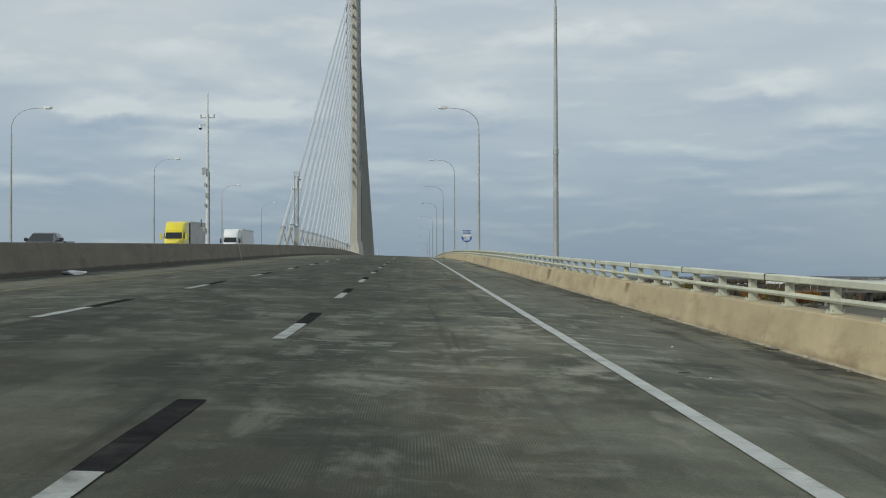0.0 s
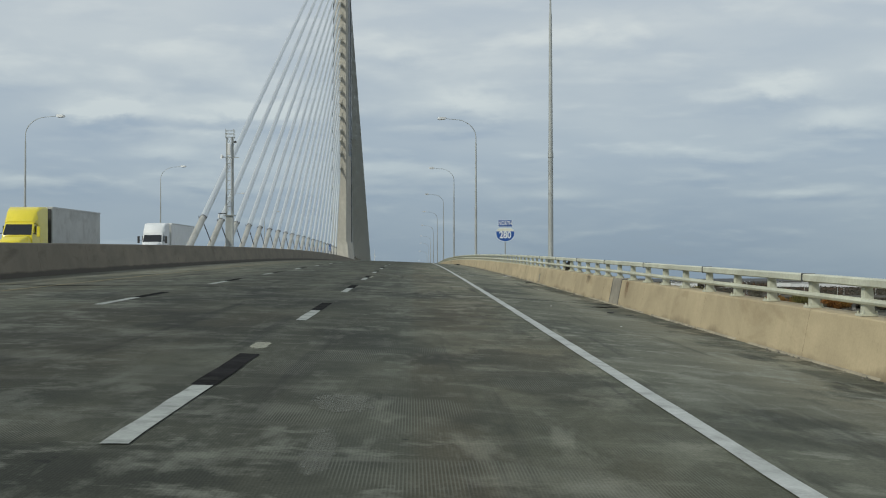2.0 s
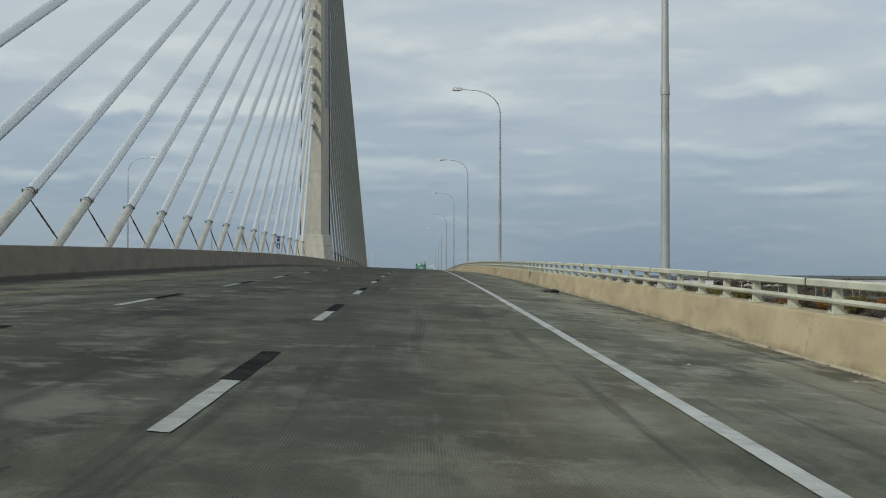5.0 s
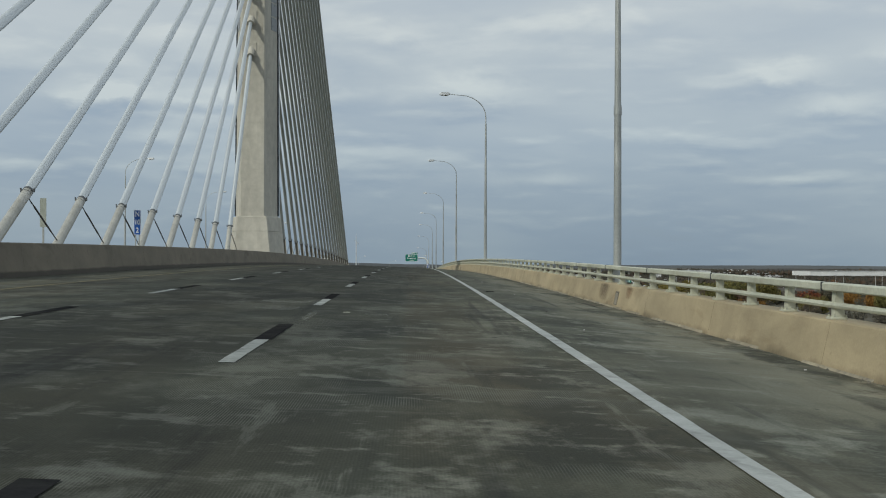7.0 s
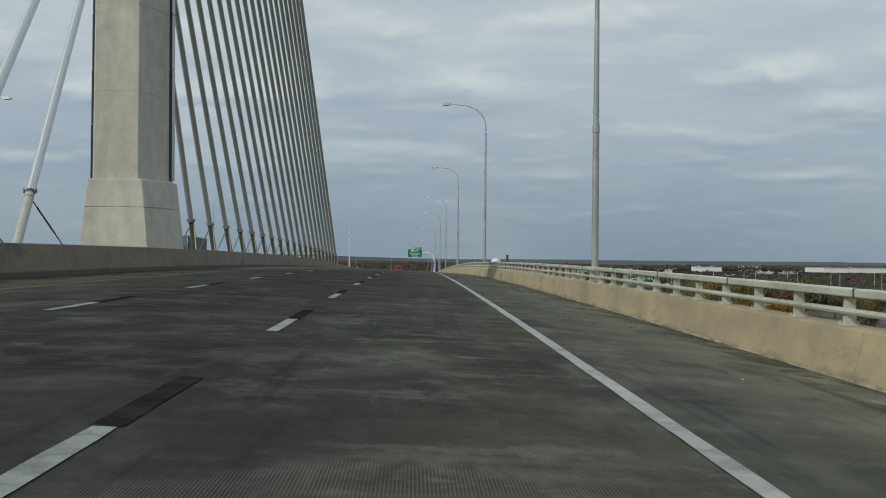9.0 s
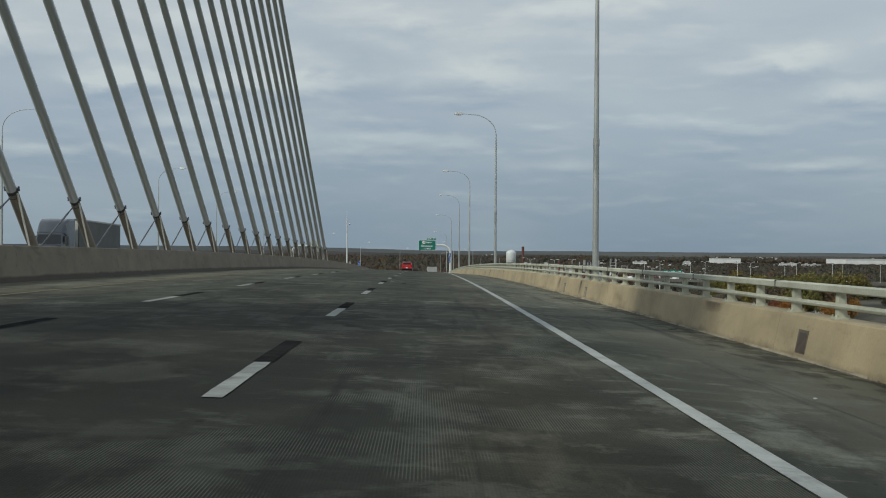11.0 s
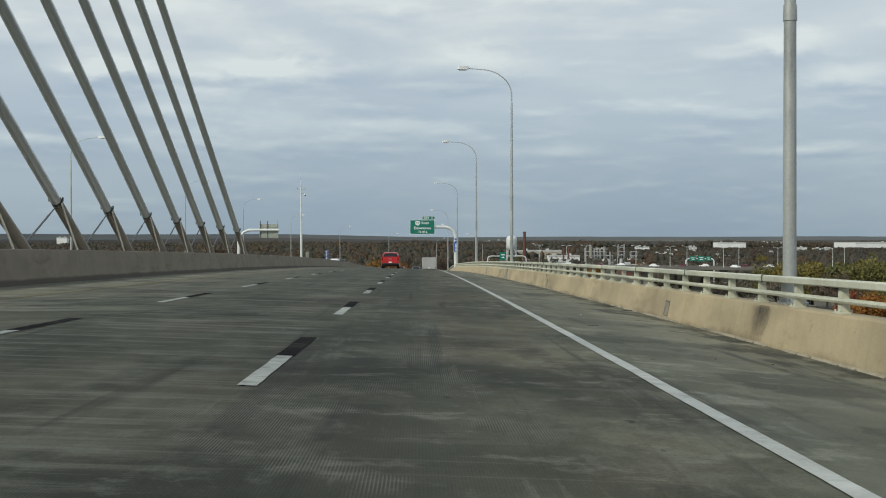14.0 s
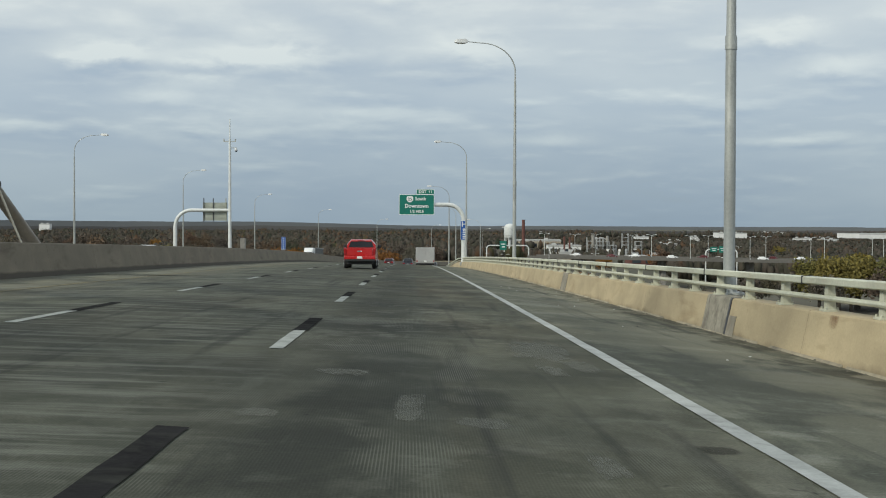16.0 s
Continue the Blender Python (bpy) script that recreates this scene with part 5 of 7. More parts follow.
strip_of_rubber(395.9, 2.75, [(-0.2, 0, 0), (-0.05, 0.3, 0.03), (0.1, 0.2, 0), (0.2, 0.7, 0)], 0.05)
strip_of_rubber(429.5, 2.85, [(-0.15, 0.2, 0), (0.1, 0.0, 0.01), (0.2, -0.1, 0)], 0.025)
strip_of_rubber(427.2, 3.0, [(-0.12, 0.2, 0), (0.1, 0.0, 0.01)], 0.03)
strip_of_rubber(417.7, 0.8, [(-0.06, 0.02, 0), (0.12, -0.02, 0)], 0.012)
strip_of_rubber(454.6, 2.98, [(-0.12, 0.3, 0), (0, 0.1, 0.01), (0.12, -0.3, 0)], 0.028)
strip_of_rubber(450.3, 2.1, [(-0.1, 0.2, 0), (0.0, 0, 0.01), (0.16, -0.2, 0)], 0.018)
strip_of_rubber(13.2, 0.72, [(-0.06, 0, 0), (0.06, 0.05, 0)], 0.012)
strip_of_rubber(15.0, 2.74, [(-0.1, 0, 0), (0.0, 0.1, 0.01), (0.1, 0.0, 0)], 0.02)
strip_of_rubber(18.3, 3.05, [(-0.1, 0.1, 0), (0.05, -0.15, 0)], 0.03)

rng = random.Random(4)


def crumpled(s, d, size, label, name, mat, seed):
    r = random.Random(seed)
    bm = bmesh.new()
    bmesh.ops.create_icosphere(bm, subdivisions=2, radius=1)
    for v in bm.verts:
        v.co *= 0.75 + 0.5 * r.random()
        v.co.x *= size[0]
        v.co.y *= size[1]
        v.co.z = max(v.co.z, -0.55) * size[2]
    ob = tagged(part(name, bm, mat), label, "litter", "litter on the deck")
    ob.location = at(s, d, surf(d) + size[2] * 0.56)
    return ob


crumpled(186.4, 2.6, (0.18, 0.26, 0.085), "flattened torn black tyre casing on the shoulder", "tyre_casing", RUBBER, 14)
crumpled(186.7, 2.36, (0.10, 0.24, 0.035), "frayed black scrap beside a torn tyre", "tyre_scrap", RUBBER, 15)
blown = crumpled(103.0, 3.6, (0.16, 0.5, 0.24), "torn black plastic bag caught behind the bridge rail", "plastic_bag", RUBBER, 9)
blown.location = at(103.0, 3.62, 0.42 + 0.24 * 0.56)
crumpled(43.0, -13.2, (0.38, 0.5, 0.10), "crumpled white plastic bag by the median barrier", "plastic_bag", LITTER, 3)
bm = boxes((-0.05, 0.05, -0.75, 0.75, 0.0, 0.03), bevel=0.006)
ob = tagged(part("broken_lath", bm, LITTER), "pale broken lath lying by the parapet", "litter", "litter on the deck")
ob.matrix_world = frame_at(123.6, 2.92, surf(2.92) + 0.002, 8)
strip_of_rubber(186.9, 2.4, [(-0.22, -0.3, 0), (-0.16, -0.05, 0.1), (-0.06, 0.1, 0.08), (0.05, 0.1, 0.13), (0.16, 0.0, 0.04)], 0.04)
strip_of_rubber(125.3, 2.95, [(-0.1, -0.4, 0), (0.02, 0.0, 0.02), (0.05, 0.4, 0)], 0.05)
crumpled(122.1, 2.66, (0.12, 0.08, 0.012), "flattened pale scrap on the shoulder", "scrap", LITTER, 5)
crumpled(121.5, 0.33, (0.06, 0.1, 0.01), "flattened pale scrap on the shoulder", "scrap", LITTER, 6)
for i in range(90):
    crumpled(rng.uniform(8, 520), rng.uniform(0.8, 2.95), (rng.uniform(0.008, 0.02), rng.uniform(0.01, 0.03), 0.008), "small pale chip of grit on the shoulder", "chip", LITTER if rng.random() < 0.75 else RUBBER, i + 20)
# drift of grit against the parapet
GRIT = surface("grit", (0.13, 0.12, 0.10), 0.9, vary=0.4, scale=5, fine=60, bump=0.4)
bm = bmesh.new()
for i in range(2600):
    s = rng.uniform(0, 560)
    d = 3.16 - abs(rng.gauss(0, 0.09))
    r = rng.uniform(0.008, 0.03)
    c = at(s, d, surf(d))
    q = [bm.verts.new(c + Vector((r * math.cos(a) * rng.uniform(0.6, 1.6), r * math.sin(a) * 2, 0))) for a in (0, 1.6, 3.1, 4.7)]
    t = bm.verts.new(c + Vector((0, 0, r * 0.9)))
    for j in range(4):
        bm.faces.new((q[j], q[(j + 1) % 4], t))
tagged(part("grit_drift", bm, GRIT), "dark grit and leaf scraps drifted along the parapet", "grit", kind="stuff")

# ---- vehicles ----
RED = surface("bright_red_car_paint", (0.46, 0.010, 0.010), 0.28, 0.0, vary=0.05, scale=1, fine=60, bump=0, coat=0.6)
BLACK_PAINT = surface("near_black_car_paint", (0.018, 0.02, 0.024), 0.28, 0.0, vary=0.1, scale=1, fine=60, bump=0, coat=0.6)
MAROON = surface("dark_red_car_paint", (0.09, 0.012, 0.014), 0.28, 0.0, vary=0.1, scale=1, fine=60, bump=0, coat=0.6)
SLATE = surface("dark_slate_car_paint", (0.05, 0.06, 0.075), 0.3, 0.2, vary=0.1, scale=1, fine=60, bump=0, coat=0.6)
YELLOW_PAINT = surface("bright_yellow_truck_paint", (0.75, 0.62, 0.03), 0.3, 0.0, vary=0.05, scale=1, fine=40, bump=0, coat=0.5)
WHITE_PAINT = surface("white_truck_paint", (0.74, 0.75, 0.75), 0.35, 0.0, vary=0.05, scale=1, fine=40, stain=(0.5, 0.5, 0.48), stain_amount=0.3, bump=0)
GREY_TRAILER = surface("weathered_grey_trailer_side", (0.48, 0.485, 0.47), 0.5, 0.1, vary=0.12, scale=0.5, fine=20, stain=(0.2, 0.19, 0.17), bump=0.05)
DARK_TRAILER = surface("dark_grey_trailer_side", (0.07, 0.075, 0.075), 0.5, 0.1, vary=0.25, scale=0.5, fine=20, stain=(0.13, 0.12, 0.11), bump=0.05)
DULL_WHITE = surface("dull_white_trailer_paint", (0.36, 0.36, 0.355), 0.45, vary=0.08, scale=1, fine=40, stain=(0.25, 0.24, 0.22), stain_amount=0.4, bump=0)
TYRE = surface("tyre_rubber", (0.02, 0.02, 0.02), 0.8, vary=0.2, scale=4, fine=60)
RIM = surface("alloy_rim", (0.45, 0.46, 0.47), 0.35, 0.7, vary=0.1, scale=4, fine=40, bump=0)
CAR_GLASS = surface("tinted_car_glass", (0.015, 0.017, 0.02), 0.08, 0.0, vary=0.05, scale=1, fine=5, bump=0)
TAIL_RED = surface("red_lamp_lens", (0.30, 0.01, 0.012), 0.2, vary=0.05, scale=4, fine=40, bump=0)
CLEAR_LAMP = surface("clear_lamp_lens", (0.7, 0.72, 0.72), 0.15, vary=0.05, scale=4, fine=40, bump=0)
CHROME = surface("chrome", (0.62, 0.63, 0.64), 0.2, 0.9, vary=0.05, scale=3, fine=40, bump=0)
BLACK_TRIM = surface("black_plastic_trim", (0.025, 0.025, 0.026), 0.6, vary=0.1, scale=4, fine=50, bump=0.05)


def wheel(parent, x, y, r, w):
    m = pose(x, y, r)
    bm = rod(bmesh.new(), (-w / 2, 0, 0), (w / 2, 0, 0), r, n=24)
    es = [e for e in bm.edges if abs(e.verts[0].co.x - e.verts[1].co.x) < 1e-5]
    bmesh.ops.bevel(bm, geom=es, offset=r * 0.12, segments=2, affect="EDGES")
    t = part("wheel", bm, TYRE, parent, smooth=45)
    t.matrix_basis = m
    s = 1 if x > 0 else -1
    bm = rod(bmesh.new(), (s * (w / 2 - 0.04), 0, 0), (s * (w / 2 + 0.004), 0, 0), r * 0.62, r * 0.55, 16)
    for k in range(5):
        a = k * 2 * math.pi / 5
        rod(bm, (s * (w / 2 + 0.012), 0, 0), (s * (w / 2 + 0.012), r * 0.5 * math.cos(a), r * 0.5 * math.sin(a)), 0.03, n=6)
    part("rim", bm, RIM, t, smooth=40)


def shell(sections):
    """A body from cross-sections: (y, half-width low, half-width high, z low, z high, round)."""
    bm = bmesh.new()
    rings = []
    for y, wl, wh, zl, zh, c in sections:
        rings.append([(-wl + c, y, zl), (wl - c, y, zl), (wl, y, zl + c), (wl, y, (zl + zh) / 2), (wh, y, zh - c), (wh - c, y, zh), (-wh + c, y, zh), (-wh, y, zh - c), (-wl, y, (zl + zh) / 2), (-wl, y, zl + c)])
    return loft(bm, rings)


def pickup(name, m, label, paint):
    """A crew-cab pickup, its tail towards -y, centred on its length."""
    e = thing(name, m, label, "pickup truck")
    part("lower_body", shell([(-2.85, 0.93, 0.95, 0.56, 1.18, 0.06), (-2.7, 0.98, 0.98, 0.50, 1.24, 0.07), (-0.4, 1.0, 0.98, 0.46, 1.26, 0.07), (1.2, 1.0, 0.98, 0.46, 1.26, 0.08), (2.4, 0.98, 0.92, 0.48, 1.2, 0.1), (2.85, 0.88, 0.82, 0.52, 1.08, 0.1)]), paint, e, smooth=35)
    part("tailgate", boxes((-0.78, 0.78, -2.9, -2.84, 0.80, 1.29), bevel=0.03), paint, e)
    part("tailgate_top", boxes((-0.8, 0.8, -2.92, -2.82, 1.295, 1.32), bevel=0.01), paint, e)
    for sx in (-1, 1):
        part("bed_side", boxes(*[(min(sx * 0.9, sx * 0.99), max(sx * 0.9, sx * 0.99), -2.8, -0.55, 1.18, 1.32)], bevel=0.03), paint, e)
        part("tail_lamp", boxes((min(sx * 0.80, sx * 0.97), max(sx * 0.80, sx * 0.97), -2.915, -2.8, 0.9, 1.27), bevel=0.02), TAIL_RED, e)
        part("head_lamp", boxes((min(sx * 0.55, sx * 0.86), max(sx * 0.55, sx * 0.86), 2.76, 2.88, 0.86, 1.04), bevel=0.03), CLEAR_LAMP, e)
        part("mirror", boxes((min(sx * 1.0, sx * 1.22), max(sx * 1.0, sx * 1.22), 0.95, 1.1, 1.32, 1.54), bevel=0.04), BLACK_TRIM, e)
        part("mirror_arm", boxes((min(sx * 0.88, sx * 1.06), max(sx * 0.88, sx * 1.06), 0.98, 1.06, 1.3, 1.37), bevel=0.01), BLACK_TRIM, e)
    part("cab_roof", shell([(-0.5, 0.90, 0.70, 1.2, 1.8, 0.07), (-0.3, 0.92, 0.72, 1.2, 1.86, 0.08), (0.8, 0.92, 0.72, 1.2, 1.87, 0.08), (1.05, 0.92, 0.70, 1.2, 1.82, 0.08), (1.9, 0.9, 0.84, 1.2, 1.28, 0.03)]), paint, e, smooth=35)
    # glass lies proud of the cab
    bm = bmesh.new()
    loft(bm, [[(-0.79, -0.535, 1.36), (0.79, -0.535, 1.36), (0.67, -0.515, 1.73), (-0.67, -0.515, 1.73)], [(-0.79, -0.49, 1.36), (0.79, -0.49, 1.36), (0.67, -0.47, 1.73), (-0.67, -0.47, 1.73)]])
    part("rear_window", bm, CAR_GLASS, e)
    bm = bmesh.new()
    loft(bm, [[(-0.8, 1.82, 1.34), (0.8, 1.82, 1.34), (0.66, 1.12, 1.8), (-0.66, 1.12, 1.8)], [(-0.8, 1.79, 1.3), (0.8, 1.79, 1.3), (0.66, 1.09, 1.76), (-0.66, 1.09, 1.76)]])
    part("windscreen", bm, CAR_GLASS, e)
    for sx in (-1, 1):
        for y0, y1 in ((-0.36, 0.28), (0.36, 0.98)):
            bm = bmesh.new()
            loft(bm, [[(sx * 0.89, y0, 1.36), (sx * 0.89, y1 + 0.2 * (y1 > 0.5), 1.36), (sx * 0.745, y1, 1.76), (sx * 0.745, y0 + 0.06, 1.76)], [(sx * 0.86, y0, 1.36), (sx * 0.86, y1 + 0.2 * (y1 > 0.5), 1.36), (sx * 0.715, y1, 1.76), (sx * 0.715, y0 + 0.06, 1.76)]])
            part("side_window", bm, CAR_GLASS, e)
    part("rear_bumper", boxes((-0.95, 0.95, -2.99, -2.83, 0.60, 0.79), bevel=0.04), paint, e)
    part("bumper_valance", boxes((-0.93, 0.93, -2.97, -2.84, 0.47, 0.596), bevel=0.03), BLACK_TRIM, e)
    part("number_plate", boxes((-0.16, 0.16, -3.012, -2.99, 0.64, 0.78), bevel=0.004), WHITE, e, "pale plate")
    part("badge", boxes((-0.15, 0.15, -2.915, -2.895, 1.06, 1.13), bevel=0.008), CHROME, e)
    part("high_brake_lamp", boxes((-0.2, 0.2, -0.56, -0.5, 1.77, 1.81), bevel=0.006), TAIL_RED, e)
    part("front_bumper", boxes((-0.95, 0.95, 2.78, 2.95, 0.45, 0.7), bevel=0.05), CHROME, e)
    part("grille", boxes((-0.5, 0.5, 2.8, 2.89, 0.72, 1.0), bevel=0.03), BLACK_TRIM, e)
    part("underbody", boxes((-0.8, 0.8, -2.6, 2.6, 0.28, 0.48), bevel=0.03), BLACK_TRIM, e)
    for x in (-0.86, 0.86):
        for y in (-1.75, 1.85):
            wheel(e, x, y, 0.39, 0.27)
    return e


def car(name, m, label, paint, tall=1.45, category="car"):
    """A car or estate, its tail towards -y."""
    e = thing(name, m, label, category)
    b = 0.58 * tall
    part("lower_body", shell([(-2.3, 0.78, 0.76, 0.4, b, 0.08), (-2.1, 0.88, 0.86, 0.3, b + 0.03, 0.1), (0, 0.92, 0.88, 0.26, b + 0.02, 0.1), (1.5, 0.9, 0.84, 0.28, b - 0.05, 0.1), (2.25, 0.76, 0.7, 0.35, b - 0.2, 0.1)]), paint, e, smooth=35)
    part("roof", shell([(-2.0 if tall > 1.6 else -1.9, 0.82, 0.74, b, b + 0.1, 0.03), (-1.5, 0.82, 0.62, b, tall - 0.03, 0.08), (0.1, 0.82, 0.64, b, tall, 0.08), (0.4, 0.82, 0.62, b, tall - 0.05, 0.08), (1.2, 0.82, 0.74, b, b + 0.05, 0.02)]), paint, e, smooth=35)
    bm = bmesh.new()
    loft(bm, [[(-0.72, -2.0, b + 0.12), (0.72, -2.0, b + 0.12), (0.58, -1.55, tall - 0.1), (-0.58, -1.55, tall - 0.1)], [(-0.72, -1.92, b + 0.08), (0.72, -1.92, b + 0.08), (0.58, -1.47, tall - 0.14), (-0.58, -1.47, tall - 0.14)]])
    part("rear_window", bm, CAR_GLASS, e)
    bm = bmesh.new()
    loft(bm, [[(-0.74, 1.17, b + 0.1), (0.74, 1.17, b + 0.1), (0.58, 0.45, tall - 0.08), (-0.58, 0.45, tall - 0.08)], [(-0.74, 1.1, b + 0.04), (0.74, 1.1, b + 0.04), (0.58, 0.38, tall - 0.12), (-0.58, 0.38, tall - 0.12)]])
    part("windscreen", bm, CAR_GLASS, e)
    for sx in (-1, 1):
        bm = bmesh.new()
        loft(bm, [[(sx * 0.815, -1.5, b + 0.1), (sx * 0.815, 0.85, b + 0.1), (sx * 0.655, 0.3, tall - 0.1), (sx * 0.655, -1.35, tall - 0.1)], [(sx * 0.78, -1.5, b + 0.1), (sx * 0.78, 0.85, b + 0.1), (sx * 0.62, 0.3, tall - 0.1), (sx * 0.62, -1.35, tall - 0.1)]])
        part("side_window", bm, CAR_GLASS, e)
        part("tail_lamp", boxes((min(sx * 0.5, sx * 0.8), max(sx * 0.5, sx * 0.8), -2.33, -2.2, b - 0.25, b - 0.06), bevel=0.02), TAIL_RED, e)
        part("head_lamp", boxes((min(sx * 0.42, sx * 0.74), max(sx * 0.42, sx * 0.74), 2.13, 2.26, b - 0.36, b - 0.2), bevel=0.03), CLEAR_LAMP, e)
        part("mirror", boxes((min(sx * 0.88, sx * 1.05), max(sx * 0.88, sx * 1.05), 0.75, 0.86, b + 0.04, b + 0.18), bevel=0.03), paint, e)
    part("number_plate", boxes((-0.16, 0.16, -2.335, -2.28, 0.55, 0.68), bevel=0.004), WHITE, e)
    part("bumper", boxes((-0.8, 0.8, -2.36, -2.2, 0.32, 0.5), bevel=0.04), BLACK_TRIM, e)
    for x in (-0.8, 0.8):
        for y in (-1.35, 1.4):
            wheel(e, x, y, 0.33, 0.22)
    return e


def semi(name, m, label, paint, box_paint, sleeper=True):
    """A tractor and long trailer, its nose towards -y."""
    e = thing(name, m, label, "articulated truck")
    part("bonnet", shell([(-1.15, 0.75, 0.62, 0.7, 1.55, 0.1), (-0.9, 0.9, 0.75, 0.6, 1.75, 0.12), (0.5, 1.0, 0.9, 0.6, 2.0, 0.12)]), paint, e, smooth=35)
    part("cab", shell([(0.42, 1.05, 1.0, 0.6, 2.0, 0.08), (0.95, 1.1, 1.0, 0.6, 2.85, 0.12), (2.2, 1.15, 1.05, 0.6, 2.95, 0.12)]), paint, e, smooth=35)
    part("sleeper_and_fairing", shell([(1.0, 1.0, 0.85, 2.8, 2.95, 0.05), (1.5, 1.1, 1.0, 2.6, 3.65, 0.12), (2.2, 1.18, 1.12, 0.6, 3.95, 0.12), (3.5, 1.2, 1.18, 0.6, 4.0, 0.1)]), paint, e, smooth=35)
    bm = bmesh.new()
    loft(bm, [[(-0.95, 0.42, 2.02), (0.95, 0.42, 2.02), (0.88, 0.88, 2.74), (-0.88, 0.88, 2.74)], [(-0.95, 0.5, 2.0), (0.95, 0.5, 2.0), (0.88, 0.97, 2.7), (-0.88, 0.97, 2.7)]])
    part("windscreen", bm, CAR_GLASS, e)
    part("grille", boxes((-0.55, 0.55, -1.22, -1.1, 0.85, 1.5), bevel=0.04), CHROME, e)
    part("bumper", boxes((-1.15, 1.15, -1.35, -1.0, 0.35, 0.75), bevel=0.06), CHROME, e)
    for sx in (-1, 1):
        part("head_lamp", boxes((min(sx * 0.65, sx * 0.98), max(sx * 0.65, sx * 0.98), -1.1, -0.85, 0.85, 1.15), bevel=0.04), CLEAR_LAMP, e)
        part("side_window", boxes((min(sx * 1.07, sx * 1.125), max(sx * 1.07, sx * 1.125), 0.95, 1.75, 2.05, 2.65), bevel=0.02), CAR_GLASS, e)
        part("mirror", boxes((min(sx * 1.28, sx * 1.5), max(sx * 1.28, sx * 1.5), 0.5, 0.62, 1.9, 2.6), bevel=0.03), paint if name == "yellow_semi_truck" else BLACK_TRIM, e)
        part("mirror_arm", boxes((min(sx * 1.05, sx * 1.32), max(sx * 1.05, sx * 1.32), 0.54, 0.6, 2.1, 2.16), bevel=0.01), BLACK_TRIM, e)
        part("fuel_tank", rod(bmesh.new(), (sx * 0.85, 1.9, 0.75), (sx * 0.85, 3.3, 0.75), 0.32, n=16), CHROME, e, smooth=40)
    box_part = part("trailer_box", boxes((-1.28, 1.28, 4.4, 18.2, 1.15, 4.05), bevel=0.05), box_paint, e)
    part("front_wall", boxes((-1.2, 1.2, 4.33, 4.395, 1.3, 3.9), bevel=0.02), DARK if name == "yellow_semi_truck" else GREY_TRAILER, box_part)
    for sx in (-1, 1):
        part("side_rail", boxes((min(sx * 1.283, sx * 1.31), max(sx * 1.283, sx * 1.31), 4.4, 18.2, 3.93, 4.05), bevel=0.01), ALU, box_part)
        part("lower_rail", boxes((min(sx * 1.283, sx * 1.31), max(sx * 1.283, sx * 1.31), 4.4, 18.2, 1.15, 1.3), bevel=0.01), ALU, box_part)
    part("chassis", boxes((-0.5, 0.5, 0.5, 17.5, 0.75, 1.14), bevel=0.03), BLACK_TRIM, e)
    for x in (-1.02, 1.02):
        for y in (0.0, 3.6, 4.9, 15.2, 16.5):
            wheel(e, x, y, 0.5, 0.32)
    return e


def cargo_trailer(m):
    e = thing("enclosed_trailer", m, "small white enclosed trailer", "trailer")
    body = part("box_body", boxes((-1.2, 1.2, -2.2, 2.4, 0.45, 2.45), bevel=0.06), DULL_WHITE, e)
    for x in (-0.58, 0.58):
        part("rear_door", boxes((x - 0.55, x + 0.55, -2.235, -2.203, 0.6, 2.32), bevel=0.01), DULL_WHITE, body)
    for x in (-1.05, 1.05):
        part("tail_lamp", boxes((x - 0.07, x + 0.07, -2.25, -2.2, 0.62, 0.78), bevel=0.01), TAIL_RED, body)
    part("number_plate", boxes((-0.16, 0.16, -2.26, -2.236, 0.62, 0.76)), WHITE, body)
    part("chassis", boxes((-1.1, 1.1, -2.2, 2.3, 0.3, 0.44), bevel=0.02), BLACK_TRIM, e)
    part("drawbar", boxes((-0.06, 0.06, 2.3, 3.6, 0.35, 0.45), bevel=0.01), BLACK_TRIM, e)
    for x in (-1.12, 1.12):
        wheel(e, x, 0.0, 0.33, 0.2)
    return e


def on_road(s, d, turn=0.0):
    a, b = at(s - 2, d), at(s + 2, d)
    tilt = math.degrees(math.atan2(b.z - a.z, 4))
    return Matrix.Translation(at(s, d, surf(d) + 0.002)) @ pose(0, 0, 0, 0, 0, -math.degrees(float(np.interp(s, GS, HEADING)))) @ pose(0, 0, 0, tilt, 0, 0) @ pose(0, 0, 0, 0, 0, turn)


pickup("red_pickup_truck", on_road(527.0, -5.0) @ Matrix.Diagonal((0.90, 0.96, 0.89, 1)), "bright red crew-cab pickup truck on the middle lane", RED)
cargo_trailer(on_road(619.5, -0.3))
car("dark_sport_utility", on_road(625.8, -0.3), "dark sport utility car towing a white trailer", BLACK_PAINT, 1.75)
car("dark_estate_car", on_road(668.0, -3.0), "dark car far ahead on the deck", SLATE, 1.6)
car("dark_saloon_car", on_road(700.0, 0.0), "dark car far ahead at the start of the bend", BLACK_PAINT, 1.5)
car("dark_red_car", on_road(690.0, -7.5), "dark red car far ahead on the deck", MAROON)
pickup("dark_pickup_truck", on_road(84.0, -25.5, 180), "dark pickup truck on the opposite carriageway", SLATE)
semi("yellow_semi_truck", on_road(144.0, -28.5), "yellow tractor with a pale trailer on the opposite carriageway", YELLOW_PAINT, GREY_TRAILER)
semi("white_semi_truck", on_road(189.0, -28.5), "white tractor with a white trailer on the opposite carriageway", WHITE_PAINT, WHITE_PAINT)
semi("grey_semi_truck", on_road(408.0, -30.4), "dark tractor with a dark grey trailer on the opposite carriageway", SLATE, DARK_TRAILER)
